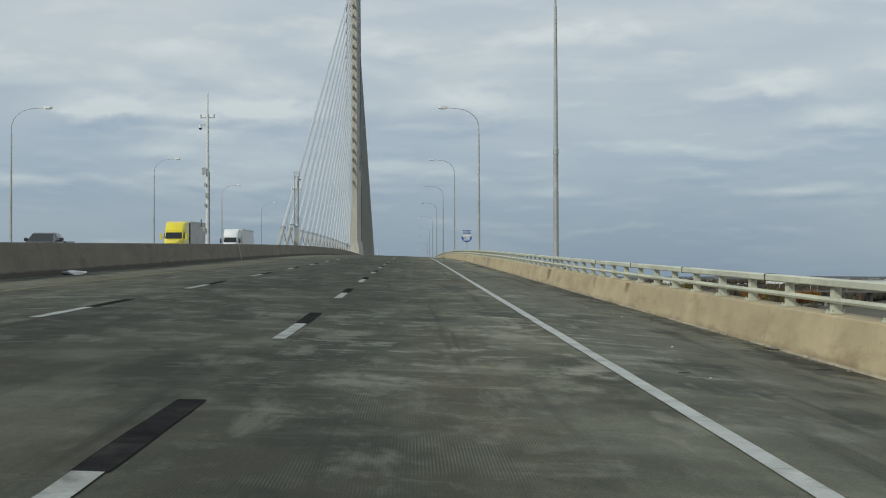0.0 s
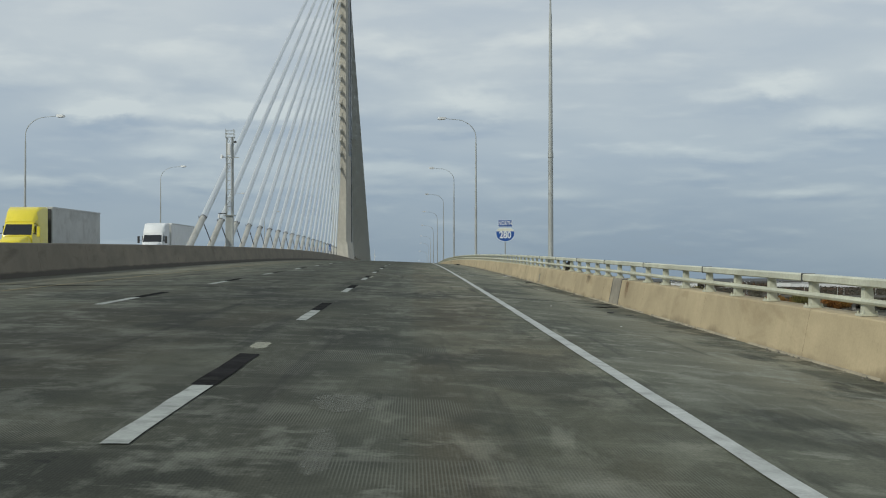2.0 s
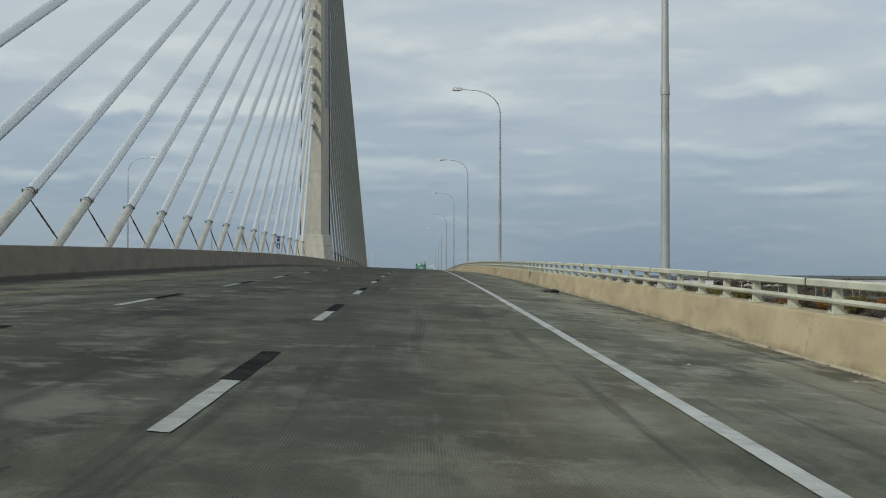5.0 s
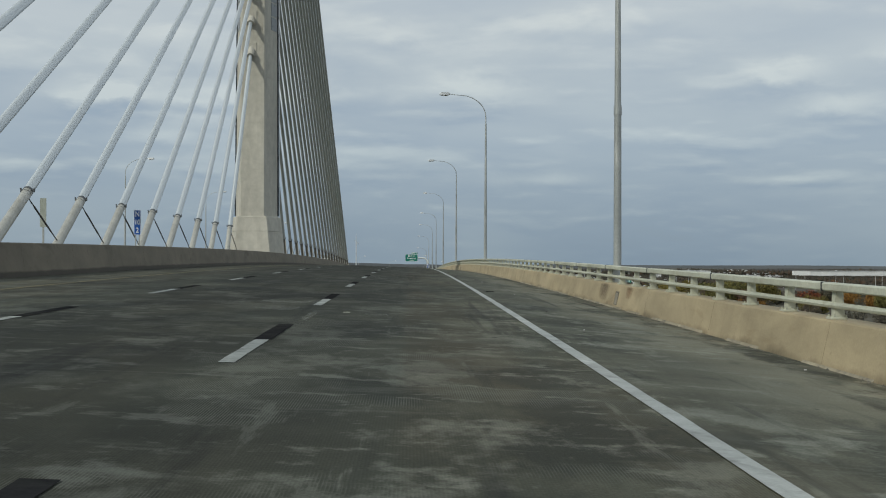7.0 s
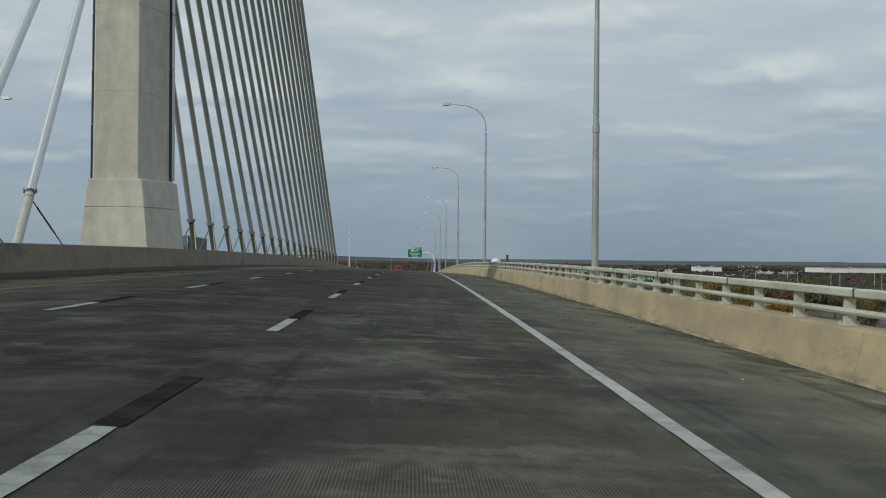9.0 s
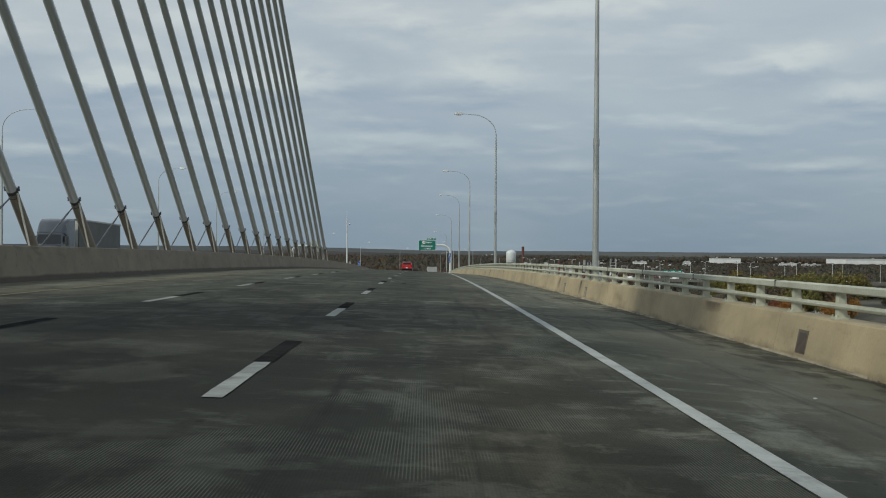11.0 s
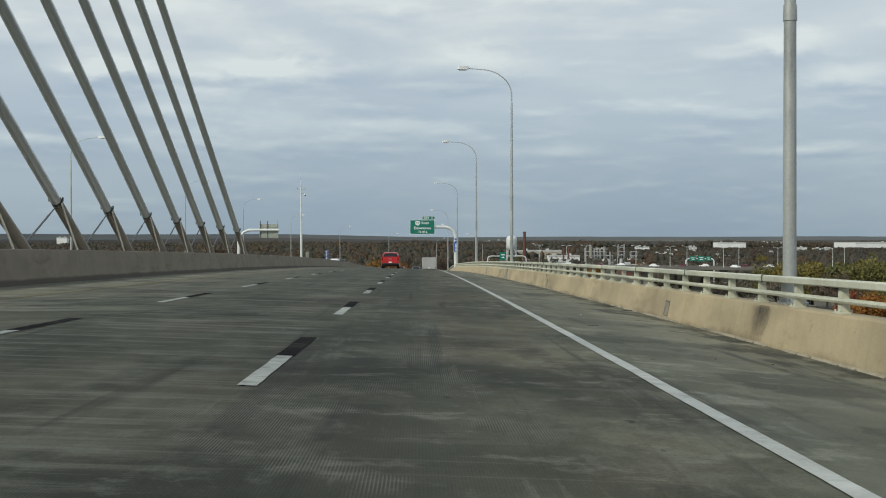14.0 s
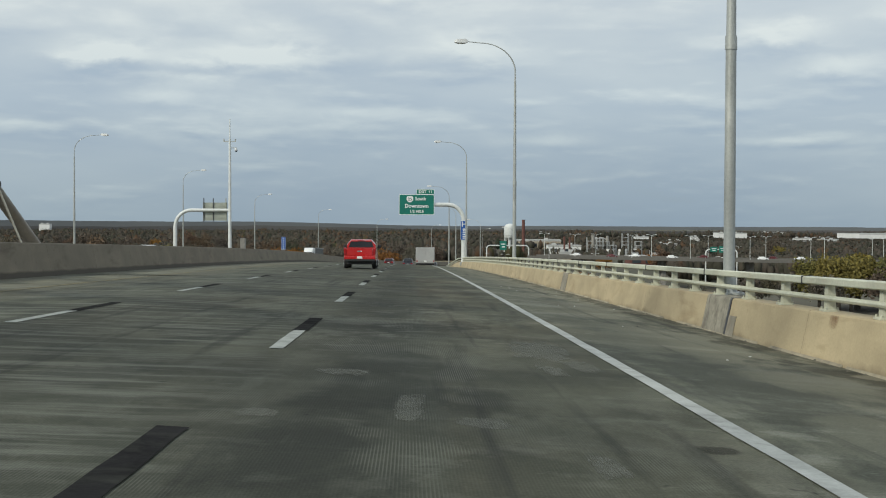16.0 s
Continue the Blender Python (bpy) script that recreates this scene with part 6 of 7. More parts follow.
semi("white_semi_truck", on_road(722.0, -28.0) @ Matrix.Diagonal((0.9, 0.7, 0.74, 1)), "pale tractor with a dark trailer far ahead on the opposite carriageway", WHITE_PAINT, DARK_TRAILER)
car("white_car", on_road(570.0, -26.0, 180), "white car on the opposite carriageway", WHITE_PAINT, 1.6)
car("white_car", on_road(604.0, -24.5, 180), "white car on the opposite carriageway", WHITE_PAINT, 1.6)
car("pale_car", on_road(441.0, -22.5, 180), "pale car on the opposite carriageway", WHITE_PAINT)

# ---- land ----


def ground_material():
    n = Nodes("autumn_land")
    a = n.noise(n.coord("Object", (0.01, 0.01, 0.01)), 1.2, 6, 0.65, 0.5)
    b = n.noise(n.coord("Object", (0.05, 0.05, 0.05), (3, 8, 0)), 1.0, 5, 0.6)
    c = n.ramp(a, (0.3, (0.045, 0.05, 0.03)), (0.5, (0.075, 0.066, 0.045)), (0.7, (0.10, 0.088, 0.065)))
    c = n.mix(n.ramp(b, (0.5, 0.0), (0.7, 0.6)), c, (0.055, 0.07, 0.032))
    n.put("Base Color", c)
    n.put("Roughness", 0.95)
    return n.m


LAND = ground_material()
bm = bmesh.new()
bmesh.ops.create_grid(bm, x_segments=40, y_segments=40, size=4980)
bmesh.ops.translate(bm, vec=(0, 200, GROUND), verts=bm.verts)
tagged(part("ground", bm, LAND), "flat autumn land with grass and bare earth", "ground", kind="structure")


def leaf_material(name, *cols):
    """Autumn crowns: each tree its own hue, each clump a little off it."""
    n = Nodes(name)
    k = len(cols)
    c = n.ramp(n.random(), *[((i + 0.5) / k, col) for i, col in enumerate(cols)])
    c = n.mix(1.0, c, n.ramp(n.island(), (0.0, 0.6), (1.0, 1.45)), "MULTIPLY")
    n.put("Base Color", c)
    n.put("Roughness", 0.9)
    return n.m


LEAVES = leaf_material("autumn_leaves", (0.086, 0.068, 0.050), (0.100, 0.066, 0.046), (0.074, 0.068, 0.044), (0.104, 0.090, 0.070), (0.062, 0.066, 0.040), (0.118, 0.068, 0.040), (0.088, 0.072, 0.058))
ORANGE = leaf_material("orange_leaves", (0.21, 0.085, 0.015), (0.20, 0.105, 0.016), (0.15, 0.045, 0.018))
OLIVE_LEAVES = leaf_material("yellowing_leaves", (0.17, 0.135, 0.030), (0.075, 0.078, 0.026), (0.115, 0.105, 0.026))
BARK = surface("grey_bark", (0.10, 0.085, 0.07), 0.9, vary=0.3, scale=4, fine=30)


def tree(name, seed, h, w, leaves, label, n=300, leaf=1.0):
    r = random.Random(seed)
    e = thing(name, Matrix.Identity(4), label, "tree", "trees beside the bridge")
    bm = bmesh.new()
    rod(bm, (0, 0, 0), (0.15, 0.1, h * 0.45), w * 0.035, w * 0.02, 8)
    rod(bm, (0.15, 0.1, h * 0.45), (0, 0.2, h * 0.85), w * 0.02, w * 0.006, 6)
    lobes = []
    for i in range(9):
        a, z = i * 2.4 + r.random(), h * r.uniform(0.28, 0.6)
        q = Vector((math.cos(a) * w * r.uniform(0.22, 0.36), math.sin(a) * w * r.uniform(0.22, 0.36), z + h * r.uniform(0.1, 0.3)))
        rod(bm, (0.1, 0.1, z), q, w * 0.012, w * 0.004, 5)
        lobes.append((q, w * r.uniform(0.14, 0.24)))
    lobes.append((Vector((0, 0.1, h * 0.8)), w * 0.24))
    lobes.append((Vector((0, 0, h * 0.6)), w * 0.28))
    part("trunk", bm, BARK, e)
    # sprays of leaves on the lobes, open between them
    verts, faces = [], []
    for i in range(n):
        q, rad = r.choice(lobes)
        v = Vector((r.gauss(0, 1), r.gauss(0, 1), r.gauss(0, 0.85))).normalized() * rad * r.uniform(0.35, 1.12)
        c, s = q + v, w * leaf * r.uniform(0.018, 0.042)
        m = Euler((r.random() * 6, r.random() * 6, r.random() * 6)).to_matrix()
        k = len(verts)
        for x, y, z in ((-1.3, -0.2, 0), (0, -0.8, 0.3), (1.3, 0.1, 0), (0.1, 0.9, -0.25)):
            verts.append(c + m @ Vector((x * s * r.uniform(0.7, 1.2), y * s, z * s)))
        faces += [(k, k + 1, k + 3), (k + 1, k + 2, k + 3)]
    me = bpy.data.meshes.new("crown")
    me.from_pydata(verts, [], faces)
    me.materials.append(leaves)
    new("crown", me).parent = e
    return e


def spot(x, y):
    return Matrix.Translation((x, y, GROUND))


rng = random.Random(11)
protos = []
for i, (h, w) in enumerate(((15, 12), (18, 14), (13, 13), (16, 10))):
    t = tree("tree", 30 + i, h, w, LEAVES, "russet and brown autumn tree with thinning leaves", 1900, 0.75)
    protos.append(t)
orange = tree("orange_tree", 50, 13, 13, ORANGE, "bright orange autumn tree in full leaf", 4200, 0.66)
olive = tree("yellowing_tree", 51, 15, 15, OLIVE_LEAVES, "yellowing green autumn tree in full leaf", 4600, 0.68)


def keep_clear(x, y):
    """The strip under and beside the bridge, the plant, the ramp and the yards stay open."""
    return (-60 < x - float(np.interp(y, GS, GX)) < 26 and y < 985) or (60 < x < 330 and 880 < y < 1010) or (60 < x < 260 and 1330 < y < 1620)


placed = []
for k in range(210):
    if k < 110:
        y = rng.uniform(430, 1300)
        x = rng.uniform(30, 90 + (y - 400) * 0.42)
    else:
        y = rng.uniform(620, 1500)
        x = -rng.uniform(70, 90 + (y - 400) * 0.35)
    if keep_clear(x, y):
        continue
    placed.append((x, y))
for i, p in enumerate(protos):
    p.matrix_world = spot(*placed[i])
for i, (x, y) in enumerate(placed[4:]):
    s = rng.uniform(0.55, 0.9) if x > 0 else rng.uniform(0.75, 1.15)
    u = rng.random()
    src = orange if u < 0.05 else olive if u < 0.10 else protos[i % 4]
    t = copy_thing(src, spot(x, y) @ pose(0, 0, 0, 0, 0, rng.uniform(0, 360)))
    t.scale = (s, s, s * rng.uniform(0.9, 1.1))
for k in range(70):
    y = rng.uniform(600, 1180)
    x = -rng.uniform(52, 62 + (y - 450) * 0.33)
    u = rng.random()
    src = orange if u < 0.05 else olive if u < 0.08 else protos[k % 4]
    s = rng.uniform(0.8, 1.12)
    t = copy_thing(src, spot(x, y) @ pose(0, 0, 0, 0, 0, rng.uniform(0, 360)))
    t.scale = (s, s, s * rng.uniform(0.9, 1.15))
orange.matrix_world = spot(168, 824)
orange.scale = (0.75, 0.75, 0.72)
olive.matrix_world = spot(128, 840)
olive.scale = (1.05, 1.05, 1.05)
for x, y in ((139, 854), (151, 846), (163, 862), (176, 850), (145, 832), (124, 846), (131, 838), (136, 848), (143, 838), (141, 860), (133, 858), (158, 836)):
    copy_thing(olive, spot(x, y) @ pose(0, 0, 0, 0, 0, x * 7)).scale = (1.2, 1.2, 1.08 + 0.003 * (x - 140))
for x, y in ((104, 838), (112, 846), (120, 828), (133, 818)):
    copy_thing(protos[x % 4], spot(x, y) @ pose(0, 0, 0, 0, 0, x * 5)).scale = (0.95, 0.95, 0.8)
for x, y in ((-284, 1450), (-138, 1395), (-32, 1010), (-22, 1180), (58, 905), (97, 1107), (136, 1175)):
    copy_thing(orange, spot(x, y) @ pose(0, 0, 0, 0, 0, x * 7))

for x, y in ((222, 868), (232, 880), (243, 862), (252, 884), (262, 870), (214, 890), (236, 850), (272, 880)):
    copy_thing(orange, spot(x, y) @ pose(0, 0, 0, 0, 0, x * 13)).scale = (1.1, 1.1, 0.95)

for x, y in ((119, 738), (128, 752), (137, 741), (124, 764)):
    copy_thing(orange if x != 128 else olive, spot(x, y) @ pose(0, 0, 0, 0, 0, x * 3)).scale = (0.95, 0.95, 0.9)

# the tree line beyond the end of the deck
for k in range(26):
    x, y = rng.uniform(-95, 25), rng.uniform(995, 1130)
    t = copy_thing(protos[k % 4], spot(x, y) @ pose(0, 0, 0, 0, 0, rng.uniform(0, 360)))
    t.scale = (rng.uniform(0.7, 1.1),) * 3
for x, y in ((-12, 1000), (-20, 1012), (-50, 1010), (-58, 1002)):
    copy_thing(orange, spot(x, y) @ pose(0, 0, 0, 0, 0, x * 11)).scale = (1.15, 1.15, 1.15)

# far woods: clumps too small to tell apart


def woods(name, count, area, seed, label):
    r = random.Random(seed)
    verts, faces = [], []
    t = (1 + 5 ** 0.5) / 2
    base = [Vector(v).normalized() for v in ((-1, t, 0), (1, t, 0), (-1, -t, 0), (1, -t, 0), (0, -1, t), (0, 1, t), (0, -1, -t), (0, 1, -t), (t, 0, -1), (t, 0, 1), (-t, 0, -1), (-t, 0, 1))]
    tri = ((0, 11, 5), (0, 5, 1), (0, 1, 7), (0, 7, 10), (0, 10, 11), (1, 5, 9), (5, 11, 4), (11, 10, 2), (10, 7, 6), (7, 1, 8), (3, 9, 4), (3, 4, 2), (3, 2, 6), (3, 6, 8), (3, 8, 9), (4, 9, 5), (2, 4, 11), (6, 2, 10), (8, 6, 7), (9, 8, 1))
    for _ in range(count):
        x, y = area(r)
        # open low ground before the far warehouses
        room = 27 * (1 - (y - 450) / 2110) - 1 if x / (y - 450) > 0.14 and y < 2620 else 99
        if keep_clear(x, y) and y < 1650:
            continue
        stand = math.sin(x * 0.023 + 1.3) * math.sin(y * 0.017) + 0.6 * math.sin(x * 0.051 + y * 0.033)
        k, h, w = len(verts), r.uniform(6, 12) + 2.4 * stand, r.uniform(1.7, 3.6) * (0.95 if y < 1500 else 1.2)
        if h > room:
            h = max(room, 2.5) * r.uniform(0.6, 1.0)
        for v in base:
            j = r.uniform(0.8, 1.1)
            verts.append((x + v.x * w * j, y + v.y * w * j, GROUND + h * 0.5 + v.z * h * 0.5 * j))
        faces += [tuple(k + i for i in f) for f in tri]
        # sprays stand out from the crown and break its outline
        for _ in range(13):
            a, b = r.uniform(0, 6.283), r.uniform(-0.2, 1.0)
            q = math.sqrt(max(0.0, 1 - b * b))
            c = Vector((x + math.cos(a) * q * w * 1.08, y + math.sin(a) * q * w * 1.08, GROUND + h * 0.5 + b * h * 0.54))
            k, g = len(verts), r.uniform(0.18, 0.42) * w
            for _ in range(3):
                verts.append(c + Vector((r.uniform(-g, g), r.uniform(-g, g), r.uniform(-g, g) * 0.9)))
            faces.append((k, k + 1, k + 2))
    me = bpy.data.meshes.new(name)
    me.from_pydata(verts, [], faces)
    me.materials.append(WOODS_MIX)
    me.shade_smooth()
    ob = new(name, me)
    return tagged(ob, label, "woods", kind="stuff")


def woods_material():
    """Stands of one kind run together; single crowns differ a little."""
    n = Nodes("mixed_far_woods")
    stand = n.noise(n.coord("Object", (0.016, 0.009, 0.01)), 1.0, 5, 0.62, 0.4)
    kind = n.math("ADD", n.math("MULTIPLY", stand, 0.62), n.math("MULTIPLY", n.noise(n.coord("Object", (0.075, 0.05, 0.02), (7, 3, 0)), 1.0, 3, 0.6, 0.2), 0.38))
    c = n.ramp(kind, (0.36, (0.026, 0.032, 0.021)), (0.42, (0.050, 0.050, 0.040)), (0.47, (0.078, 0.066, 0.055)), (0.51, (0.048, 0.048, 0.036)), (0.55, (0.070, 0.058, 0.046)), (0.59, (0.092, 0.056, 0.034)), (0.64, (0.052, 0.056, 0.030)))
    c = n.mix(1.0, c, n.ramp(n.island(), (0.0, 0.85), (0.5, 1.0), (1.0, 1.15)), "MULTIPLY")
    twigs = n.noise(n.coord("Object", (1.4, 1.4, 0.5)), 1.0, 4, 0.7)
    c = n.mix(1.0, c, n.ramp(twigs, (0.3, 0.82), (0.7, 1.18)), "MULTIPLY")
    n.put("Base Color", c)
    n.put("Roughness", 0.95)
    n.put("Specular IOR Level", 0.1)
    return n.m


WOODS_MIX = woods_material()


def wedge(y0, y1, a0, a1):
    def f(r):
        y = y0 + (y1 - y0) * r.random() ** 0.8
        return r.uniform(a0, a1) * (y - 300), y
    return f


woods("far_woods", 21000, wedge(1250, 2800, -0.42, 0.5), 1, "brown autumn woods stretching to the horizon")
woods("wood_edge", 10500, wedge(760, 1450, -0.42, -0.1), 2, "brown autumn woods beside the road")
woods("wood_edge", 6000, wedge(900, 1500, 0.16, 0.5), 3, "brown autumn woods beyond the ramp")

# the far rims of the land, hazy with distance and higher on the west side


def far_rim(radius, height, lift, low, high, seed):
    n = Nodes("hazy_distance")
    # the haze of distance is put into the rim's base colour
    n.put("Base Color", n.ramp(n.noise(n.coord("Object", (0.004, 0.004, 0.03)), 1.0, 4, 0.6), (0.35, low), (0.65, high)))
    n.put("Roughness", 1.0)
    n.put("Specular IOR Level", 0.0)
    bm = bmesh.new()
    r = random.Random(seed)
    ring = []
    for i in range(361):
        a = radians(-90 + i / 2)
        top = GROUND + height + lift * max(0.0, min(1.0, (184 - i) / 16)) + 1.2 * math.sin(i * 0.105 + seed) + 0.9 * math.sin(i * 0.265 + 1) + r.uniform(-0.6, 0.6)
        ring.append([bm.verts.new((math.sin(a) * radius, 300 + math.cos(a) * radius, z)) for z in (GROUND - 1, top)])
    for a, b in zip(ring, ring[1:]):
        bm.faces.new((a[0], b[0], b[1], a[1]))
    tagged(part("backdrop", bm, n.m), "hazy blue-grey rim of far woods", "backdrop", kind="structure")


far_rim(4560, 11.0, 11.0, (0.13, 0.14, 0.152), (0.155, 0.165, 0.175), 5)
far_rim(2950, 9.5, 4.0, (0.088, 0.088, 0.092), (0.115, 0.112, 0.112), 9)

# ---- buildings and works ----
ROOF = surface("pale_roof_sheet", (0.45, 0.45, 0.44), 0.6, vary=0.15, scale=0.1, fine=2)
WALL_WHITE = surface("white_cladding", (0.74, 0.74, 0.73), 0.6, vary=0.08, scale=0.1, fine=2)
WALL_BEIGE = surface("beige_brick", (0.36, 0.31, 0.24), 0.85, vary=0.15, scale=0.2, fine=3)
BRICK_RED = surface("red_brick", (0.13, 0.055, 0.045), 0.85, vary=0.2, scale=0.4, fine=4)
DARK_WIN = surface("dark_windows", (0.05, 0.06, 0.07), 0.2, vary=0.1, scale=0.2, fine=2, bump=0)


def shed(x, y, w, dep, h, wall, label, turn=0, windows=0, name="warehouse"):
    e = thing(name, spot(x, y) @ pose(0, 0, 0, 0, 0, turn), label, "building")
    part("wall", boxes((-w / 2, w / 2, -dep / 2, dep / 2, -0.3, h)), wall, e)
    part("roof", boxes((-w / 2 - 0.3, w / 2 + 0.3, -dep / 2 - 0.3, dep / 2 + 0.3, h, h + 0.5), bevel=0.1), ROOF, e)
    part("parapet_band", boxes((-w / 2 - 0.05, w / 2 + 0.05, -dep / 2 - 0.05, -dep / 2, h - 1.2, h - 0.05)), ROOF, e)
    for i in range(windows):
        cx = -w / 2 + w * (i + 0.5) / windows
        part("window", boxes((cx - w / windows * 0.32, cx + w / windows * 0.32, -dep / 2 - 0.12, -dep / 2 + 0.05, h * 0.35, h * 0.7)), DARK_WIN, e)
    for cx in (-w * 0.3, w * 0.2):
        part("roof_unit", boxes((cx - 1.5, cx + 1.5, -2, 2, h + 0.5, h + 2), bevel=0.1), ROOF, e)
    return e


shed(880, 2560, 330, 90, 9.5, WALL_WHITE, "long low white warehouse far off among trees", 4, 0)
shed(524, 2560, 46, 40, 9.5, WALL_WHITE, "white warehouse far off among trees", 0, 0)
shed(575, 2700, 60, 30, 7, WALL_WHITE, "pale warehouse far off among trees", 0, 0)
shed(690, 2900, 50, 30, 8, WALL_WHITE, "pale warehouse far off among trees", 0, 0)
shed(340, 2350, 20, 14, 5, WALL_WHITE, "small pale works building far off", 0, 0)
shed(116, 1640, 42, 18, 10, WALL_BEIGE, "long beige brick works building", 0, 8, "factory")
shed(121, 1478, 26, 16, 8, WALL_WHITE, "white works hall with a flat roof", 0, 3, "factory")
shed(216, 1420, 60, 12, 6, BRICK_RED, "low red brick works building", 0, 9, "factory")
shed(300, 1500, 40, 20, 7, WALL_BEIGE, "low beige works building", 0, 7, "factory")
shed(-628, 2700, 18, 14, 19, WALL_WHITE, "tall pale mill far off among trees", 0, 0)
shed(-150, 1400, 30, 16, 6, WALL_WHITE, "pale low building among trees", 0, 5, "factory")
shed(-90, 1500, 16, 10, 5, WALL_WHITE, "pale low building among trees", 0, 3, "factory")

rw = random.Random(33)
for i in range(30):
    y = rw.uniform(1150, 2250)
    x = (y - 450) * rw.uniform(0.07, 0.34)
    if keep_clear(x, y):
        continue
    wall = rw.choice((WALL_WHITE, WALL_WHITE, WALL_BEIGE, BRICK_RED))
    kind = {WALL_WHITE: "pale", WALL_BEIGE: "beige", BRICK_RED: "red brick"}[wall]
    shed(x, y, rw.uniform(8, 26), rw.uniform(7, 14), rw.uniform(3.5, 7), wall, "small %s flat-roofed building among autumn trees" % kind, rw.uniform(-15, 15), rw.choice((0, 3, 4)), "works_building")


def house(x, y, turn):
    e = thing("house", spot(x, y) @ pose(0, 0, 0, 0, 0, turn), "small white gabled house with a grey roof", "house")
    part("wall", boxes((-4, 4, -5, 5, -0.3, 5)), WALL_WHITE, e)
    bm = bmesh.new()
    loft(bm, [[(-4.4, -5.3, 4.9), (4.4, -5.3, 4.9), (0, -5.3, 8.2)], [(-4.4, 5.3, 4.9), (4.4, 5.3, 4.9), (0, 5.3, 8.2)]])
    part("roof", bm, ROOF, e)
    for cx in (-2, 2):
        part("window", boxes((cx - 0.6, cx + 0.6, -5.06, -4.9, 1.4, 3)), DARK_WIN, e)
    part("chimney", boxes((1.6, 2.4, 1, 1.8, 6, 9)), BRICK_RED, e)


house(152, 818, 20)
house(178, 870, -30)


def water_tower():
    e = thing("water_tower", spot(72, 1400), "white water tower with a domed tank on legs", "water tower")
    bm = bmesh.new()
    prof = [(1.0, 16.4), (3.8, 17.6), (4.2, 18.4), (4.2, 25.0), (4.0, 26.0), (3.0, 27.0), (1.6, 27.6), (0.3, 27.9)]
    rings = [[(r * math.cos(a * math.pi / 12), r * math.sin(a * math.pi / 12), z - 2.5) for a in range(24)] for r, z in prof]
    part("tank", loft(bm, rings), WHITE_STEEL, e, smooth=40)
    for k in range(6):
        a = k * math.pi / 3 + 0.2
        part("leg", rod(bmesh.new(), (4.4 * math.cos(a), 4.4 * math.sin(a), -0.2), (3.7 * math.cos(a), 3.7 * math.sin(a), 15.6), 0.32, n=10), WHITE_STEEL, e, smooth=40)
    part("riser", rod(bmesh.new(), (0, 0, -0.2), (0, 0, 14.5), 0.8, n=14), WHITE_STEEL, e, smooth=40)
    bm = bmesh.new()
    for k in range(24):
        a, b = k * math.pi / 12, (k + 1) * math.pi / 12
        rod(bm, (4.5 * math.cos(a), 4.5 * math.sin(a), 16.6), (4.5 * math.cos(b), 4.5 * math.sin(b), 16.6), 0.09, n=5)
    part("walkway_rail", bm, STEEL, e)


water_tower()


def chimney(x, y, h, r, mat, label):
    e = thing("chimney", spot(x, y), label, "chimney")
    part("shaft", rod(bmesh.new(), (0, 0, -0.3), (0, 0, h), r * 1.15, r, 16), mat, e, smooth=40)
    part("cap_ring", rod(bmesh.new(), (0, 0, h - 0.8), (0, 0, h + 0.05), r * 1.12, n=16), mat, e, smooth=40)


chimney(82, 1400, 28.2, 1.1, BRICK_RED, "tall red brick chimney")
chimney(117, 1440, 15.5, 0.7, BRICK_RED, "dark red steel chimney")
chimney(121, 1440, 15.0, 0.7, BRICK_RED, "dark red steel chimney")


def works(x, y):
    """An open process plant: columns, tanks, frames."""
    r = random.Random(8)
    e = thing("process_plant", spot(x, y), "pale open process plant of columns, tanks and frames", "industrial plant")
    for i in range(16):
        cx, cy, h = r.uniform(-22, 22), r.uniform(-10, 10), r.uniform(7, 17)
        q = r.random()
        if q < 0.5:
            part("column", rod(bmesh.new(), (cx, cy, -0.2), (cx, cy, h), r.uniform(0.7, 1.6), n=14), SLAB if r.random() < 0.6 else ALU, e, smooth=40)
        else:
            bm = bmesh.new()
            for z in range(0, int(h), 3):
                box(bm, cx - 2.5, cx + 2.5, cy - 2.5, cy + 2.5, z + 2.7, z + 3.0)
            for px in (-2.4, 2.4):
                for py in (-2.4, 2.4):
                    box(bm, cx + px - 0.2, cx + px + 0.2, cy + py - 0.2, cy + py + 0.2, -0.2, int(h / 3) * 3 + 3)
            part("steel_frame", bm, ALU, e)
    for i in range(4):
        cx = -16 + i * 10
        part("tank", rod(bmesh.new(), (cx, -8, -0.2), (cx, -8, 6), 3.2, n=20), WALL_WHITE, e, smooth=40)


works(158, 1450)

# ---- the ramp beside the bridge ----
ASPHALT = surface("grey_ramp_deck", (0.12, 0.115, 0.105), 0.85, vary=0.2, scale=0.1, fine=3)
ramp = thing("road_ramp", Matrix.Identity(4), "grey elevated road on piers with parapets", "road", kind="structure")


def ramp_line(u):
    """Middle of the elevated road, u from 0 to 1."""
    return Vector((52 + 330 * u, 1000 - 150 * u + 90 * u * u, -14.5 - 2 * u))


for part_name, off0, off1, z0, z1, mat in (("deck", -11, 11, -0.6, 0.0, ASPHALT), ("parapet", -11.4, -11.0, -0.7, 0.35, ASPHALT), ("parapet", 11.0, 11.4, -0.7, 0.5, ASPHALT), ("median", -0.2, 0.2, 0.0, 0.5, ASPHALT)):
    bm = bmesh.new()
    rings = []
    for i in range(21):
        c = ramp_line(i / 20)
        t = (ramp_line(i / 20 + 0.01) - c).normalized()
        nrm = Vector((-t.y, t.x, 0))
        rings.append([c + nrm * o + Vector((0, 0, z)) for o, z in ((off0, z0), (off1, z0), (off1, z1), (off0, z1))])
    part(part_name, loft(bm, rings), mat, ramp)
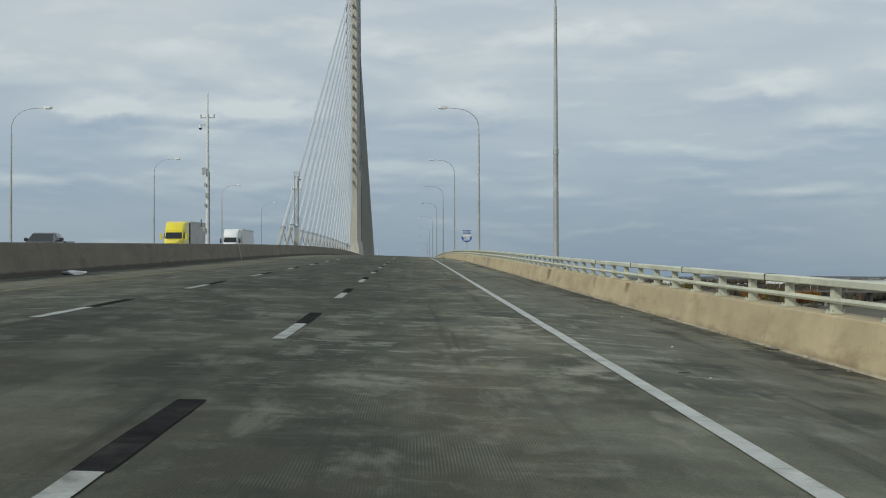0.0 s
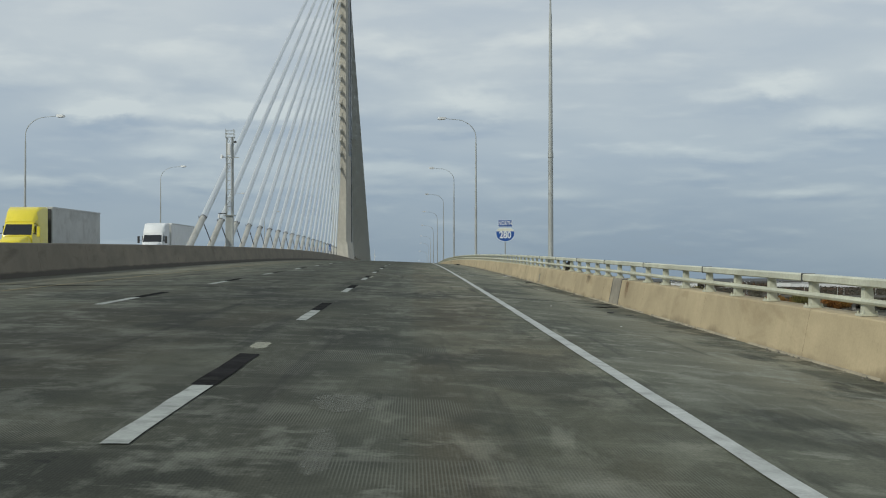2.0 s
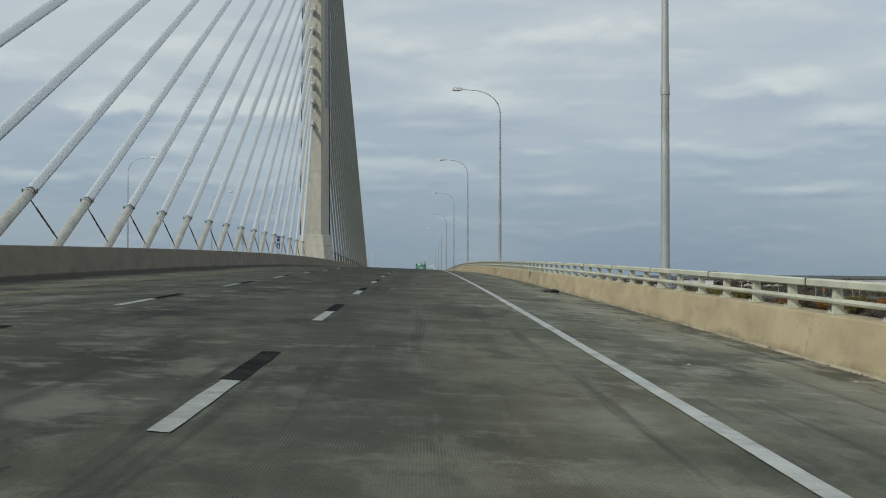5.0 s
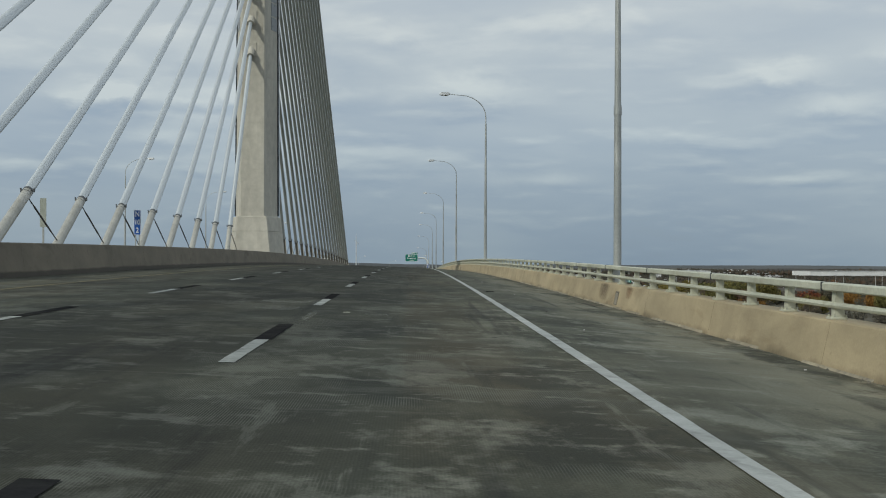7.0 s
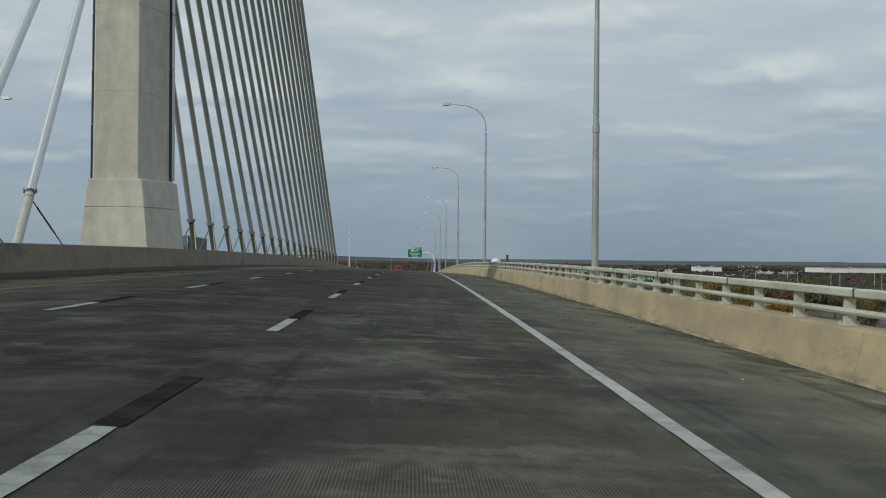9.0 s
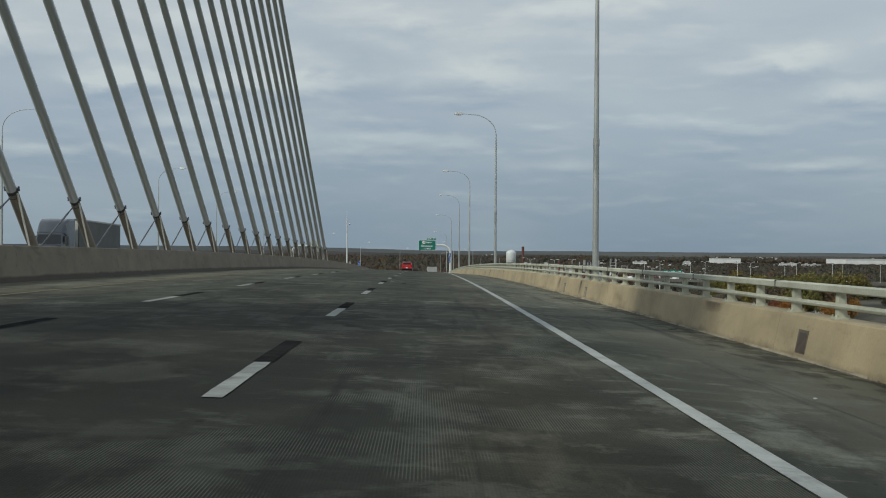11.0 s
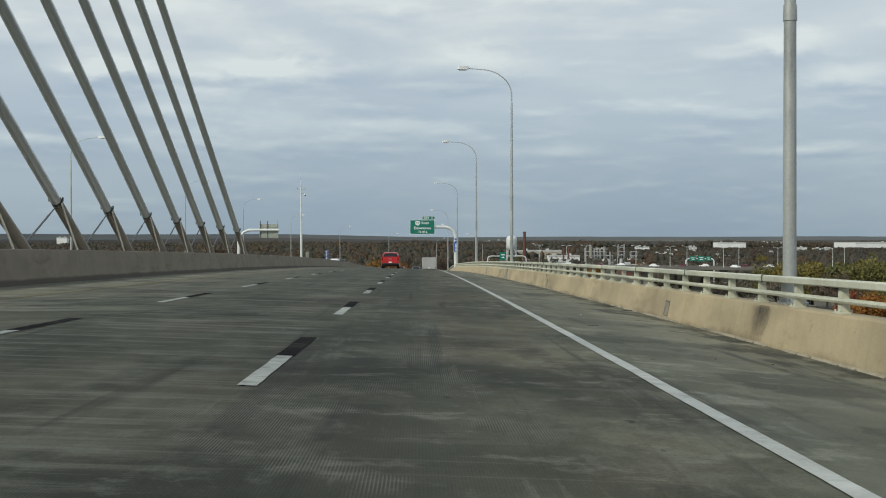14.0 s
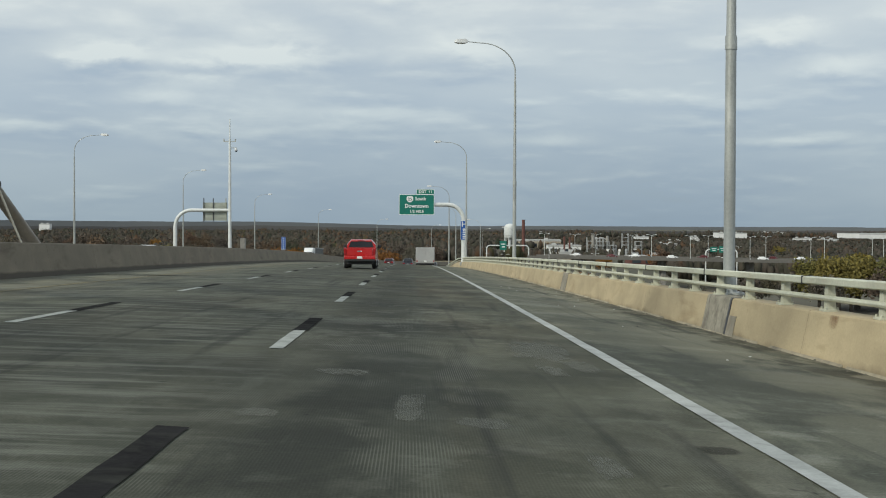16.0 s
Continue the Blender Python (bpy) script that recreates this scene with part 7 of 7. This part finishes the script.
for i in range(10):
    c = ramp_line((i + 0.5) / 10)
    part("pier", boxes((c.x - 1, c.x + 1, c.y - 4, c.y + 4, GROUND - 0.3, c.z - 0.9), bevel=0.2), SLAB, ramp)


def twin_lamp():
    e = thing("street_lamp", Matrix.Identity(4), "slim white twin-arm street lamp on the elevated road", "street lamp", "street lamps on the elevated road")
    part("pole", rod(bmesh.new(), (0, 0, 0), (0, 0, 9.2), 0.11, 0.07, 8), WHITE_STEEL, e, smooth=40)
    for x in (-1, 1):
        part("arm", tube(bmesh.new(), [(0, 0, 8.9), (x * 0.7, 0, 9.35), (x * 1.7, 0, 9.45)], 0.06, 8), WHITE_STEEL, e, smooth=40)
        part("lamp_head", boxes((min(x * 1.6, x * 2.4), max(x * 1.6, x * 2.4), -0.2, 0.2, 9.36, 9.56), bevel=0.06), LAMP_GREY, e)
    return e


twin = twin_lamp()
twin.matrix_world = Matrix.Translation(ramp_line(0.01))
for i in range(1, 30):
    c = ramp_line((i + 0.3) / 30)
    copy_thing(twin, Matrix.Translation(c + Vector((0.0, -10.3 if i % 2 else 10.2, 0))) @ pose(0, 0, 0, 0, 0, 12))
rl = random.Random(21)
for i in range(26):
    y = rl.uniform(1060, 1500)
    t = copy_thing(twin, spot(40 + rl.random() * (y - 440) * 0.36, y) @ pose(0, 0, 0, 0, 0, rl.uniform(0, 180)))
    t["label"] = "slim white twin-arm street lamp beside the works"


def small_arch(x, y, z, w, h, signs, turn=0.0):
    e = thing("sign_gantry", Matrix.Translation((x, y, z)) @ pose(0, 0, 0, 0, 0, turn), "white tubular arch gantry with green signs", "sign gantry")
    pts = [(-w / 2, 0, 0), (-w / 2, 0, h - 1.6)]
    for q in range(1, 6):
        a = q / 5 * math.pi / 2
        pts.append((-w / 2 + 1.6 - 1.6 * math.cos(a), 0, h - 1.6 + 1.6 * math.sin(a)))
    pts += [(-x1, y1, z1) for x1, y1, z1 in reversed(pts)]
    part("arch_tube", tube(bmesh.new(), pts, 0.28, 10), WHITE_STEEL, e, smooth=40)
    for cx, sw, sh in signs:
        b = part("sign_panel", boxes((cx - sw / 2, cx + sw / 2, -0.5, -0.4, h - sh / 2, h + sh / 2), bevel=0.02), GREEN, e, "green sign panel")
        part("lettering_bar", boxes((cx - sw * 0.3, cx + sw * 0.3, -0.53, -0.502, h + sh * 0.1, h + sh * 0.22)), WHITE, b)
        part("lettering_bar", boxes((cx - sw * 0.2, cx + sw * 0.25, -0.53, -0.502, h - sh * 0.22, h - sh * 0.1)), WHITE, b)


small_arch(45, 1067, -22, 20, 10.5, [(-2.2, 3.2, 4.2)], 0)
small_arch(131, 1000, GROUND, 13, 15.4, [(-3.2, 3.0, 2.2), (0.6, 3.2, 2.6), (4.0, 2.2, 2.0)], -12)
for i, (u, o, kind) in enumerate(((0.16, -4, 0), (0.2, 5, 2), (0.262, -5, 0), (0.31, 4, 0), (0.36, -4, 2), (0.42, 5, 0), (0.47, -5, 0), (0.12, 4, 0), (0.09, -5, 2), (0.05, 5, 0), (0.23, 7, 0), (0.28, 6, 2))):
    c = ramp_line(u)
    t = (ramp_line(u + 0.01) - c).normalized()
    m = Matrix.Translation(c + Vector((0, o, 0.003))) @ pose(0, 0, 0, 0, 0, math.degrees(math.atan2(-t.x, t.y)) + (180 if o > 0 else 0))
    copy_thing(bpy.data.objects["pale_car" if kind == 0 else "dark_red_car"], m)["label"] = "car on the elevated road"
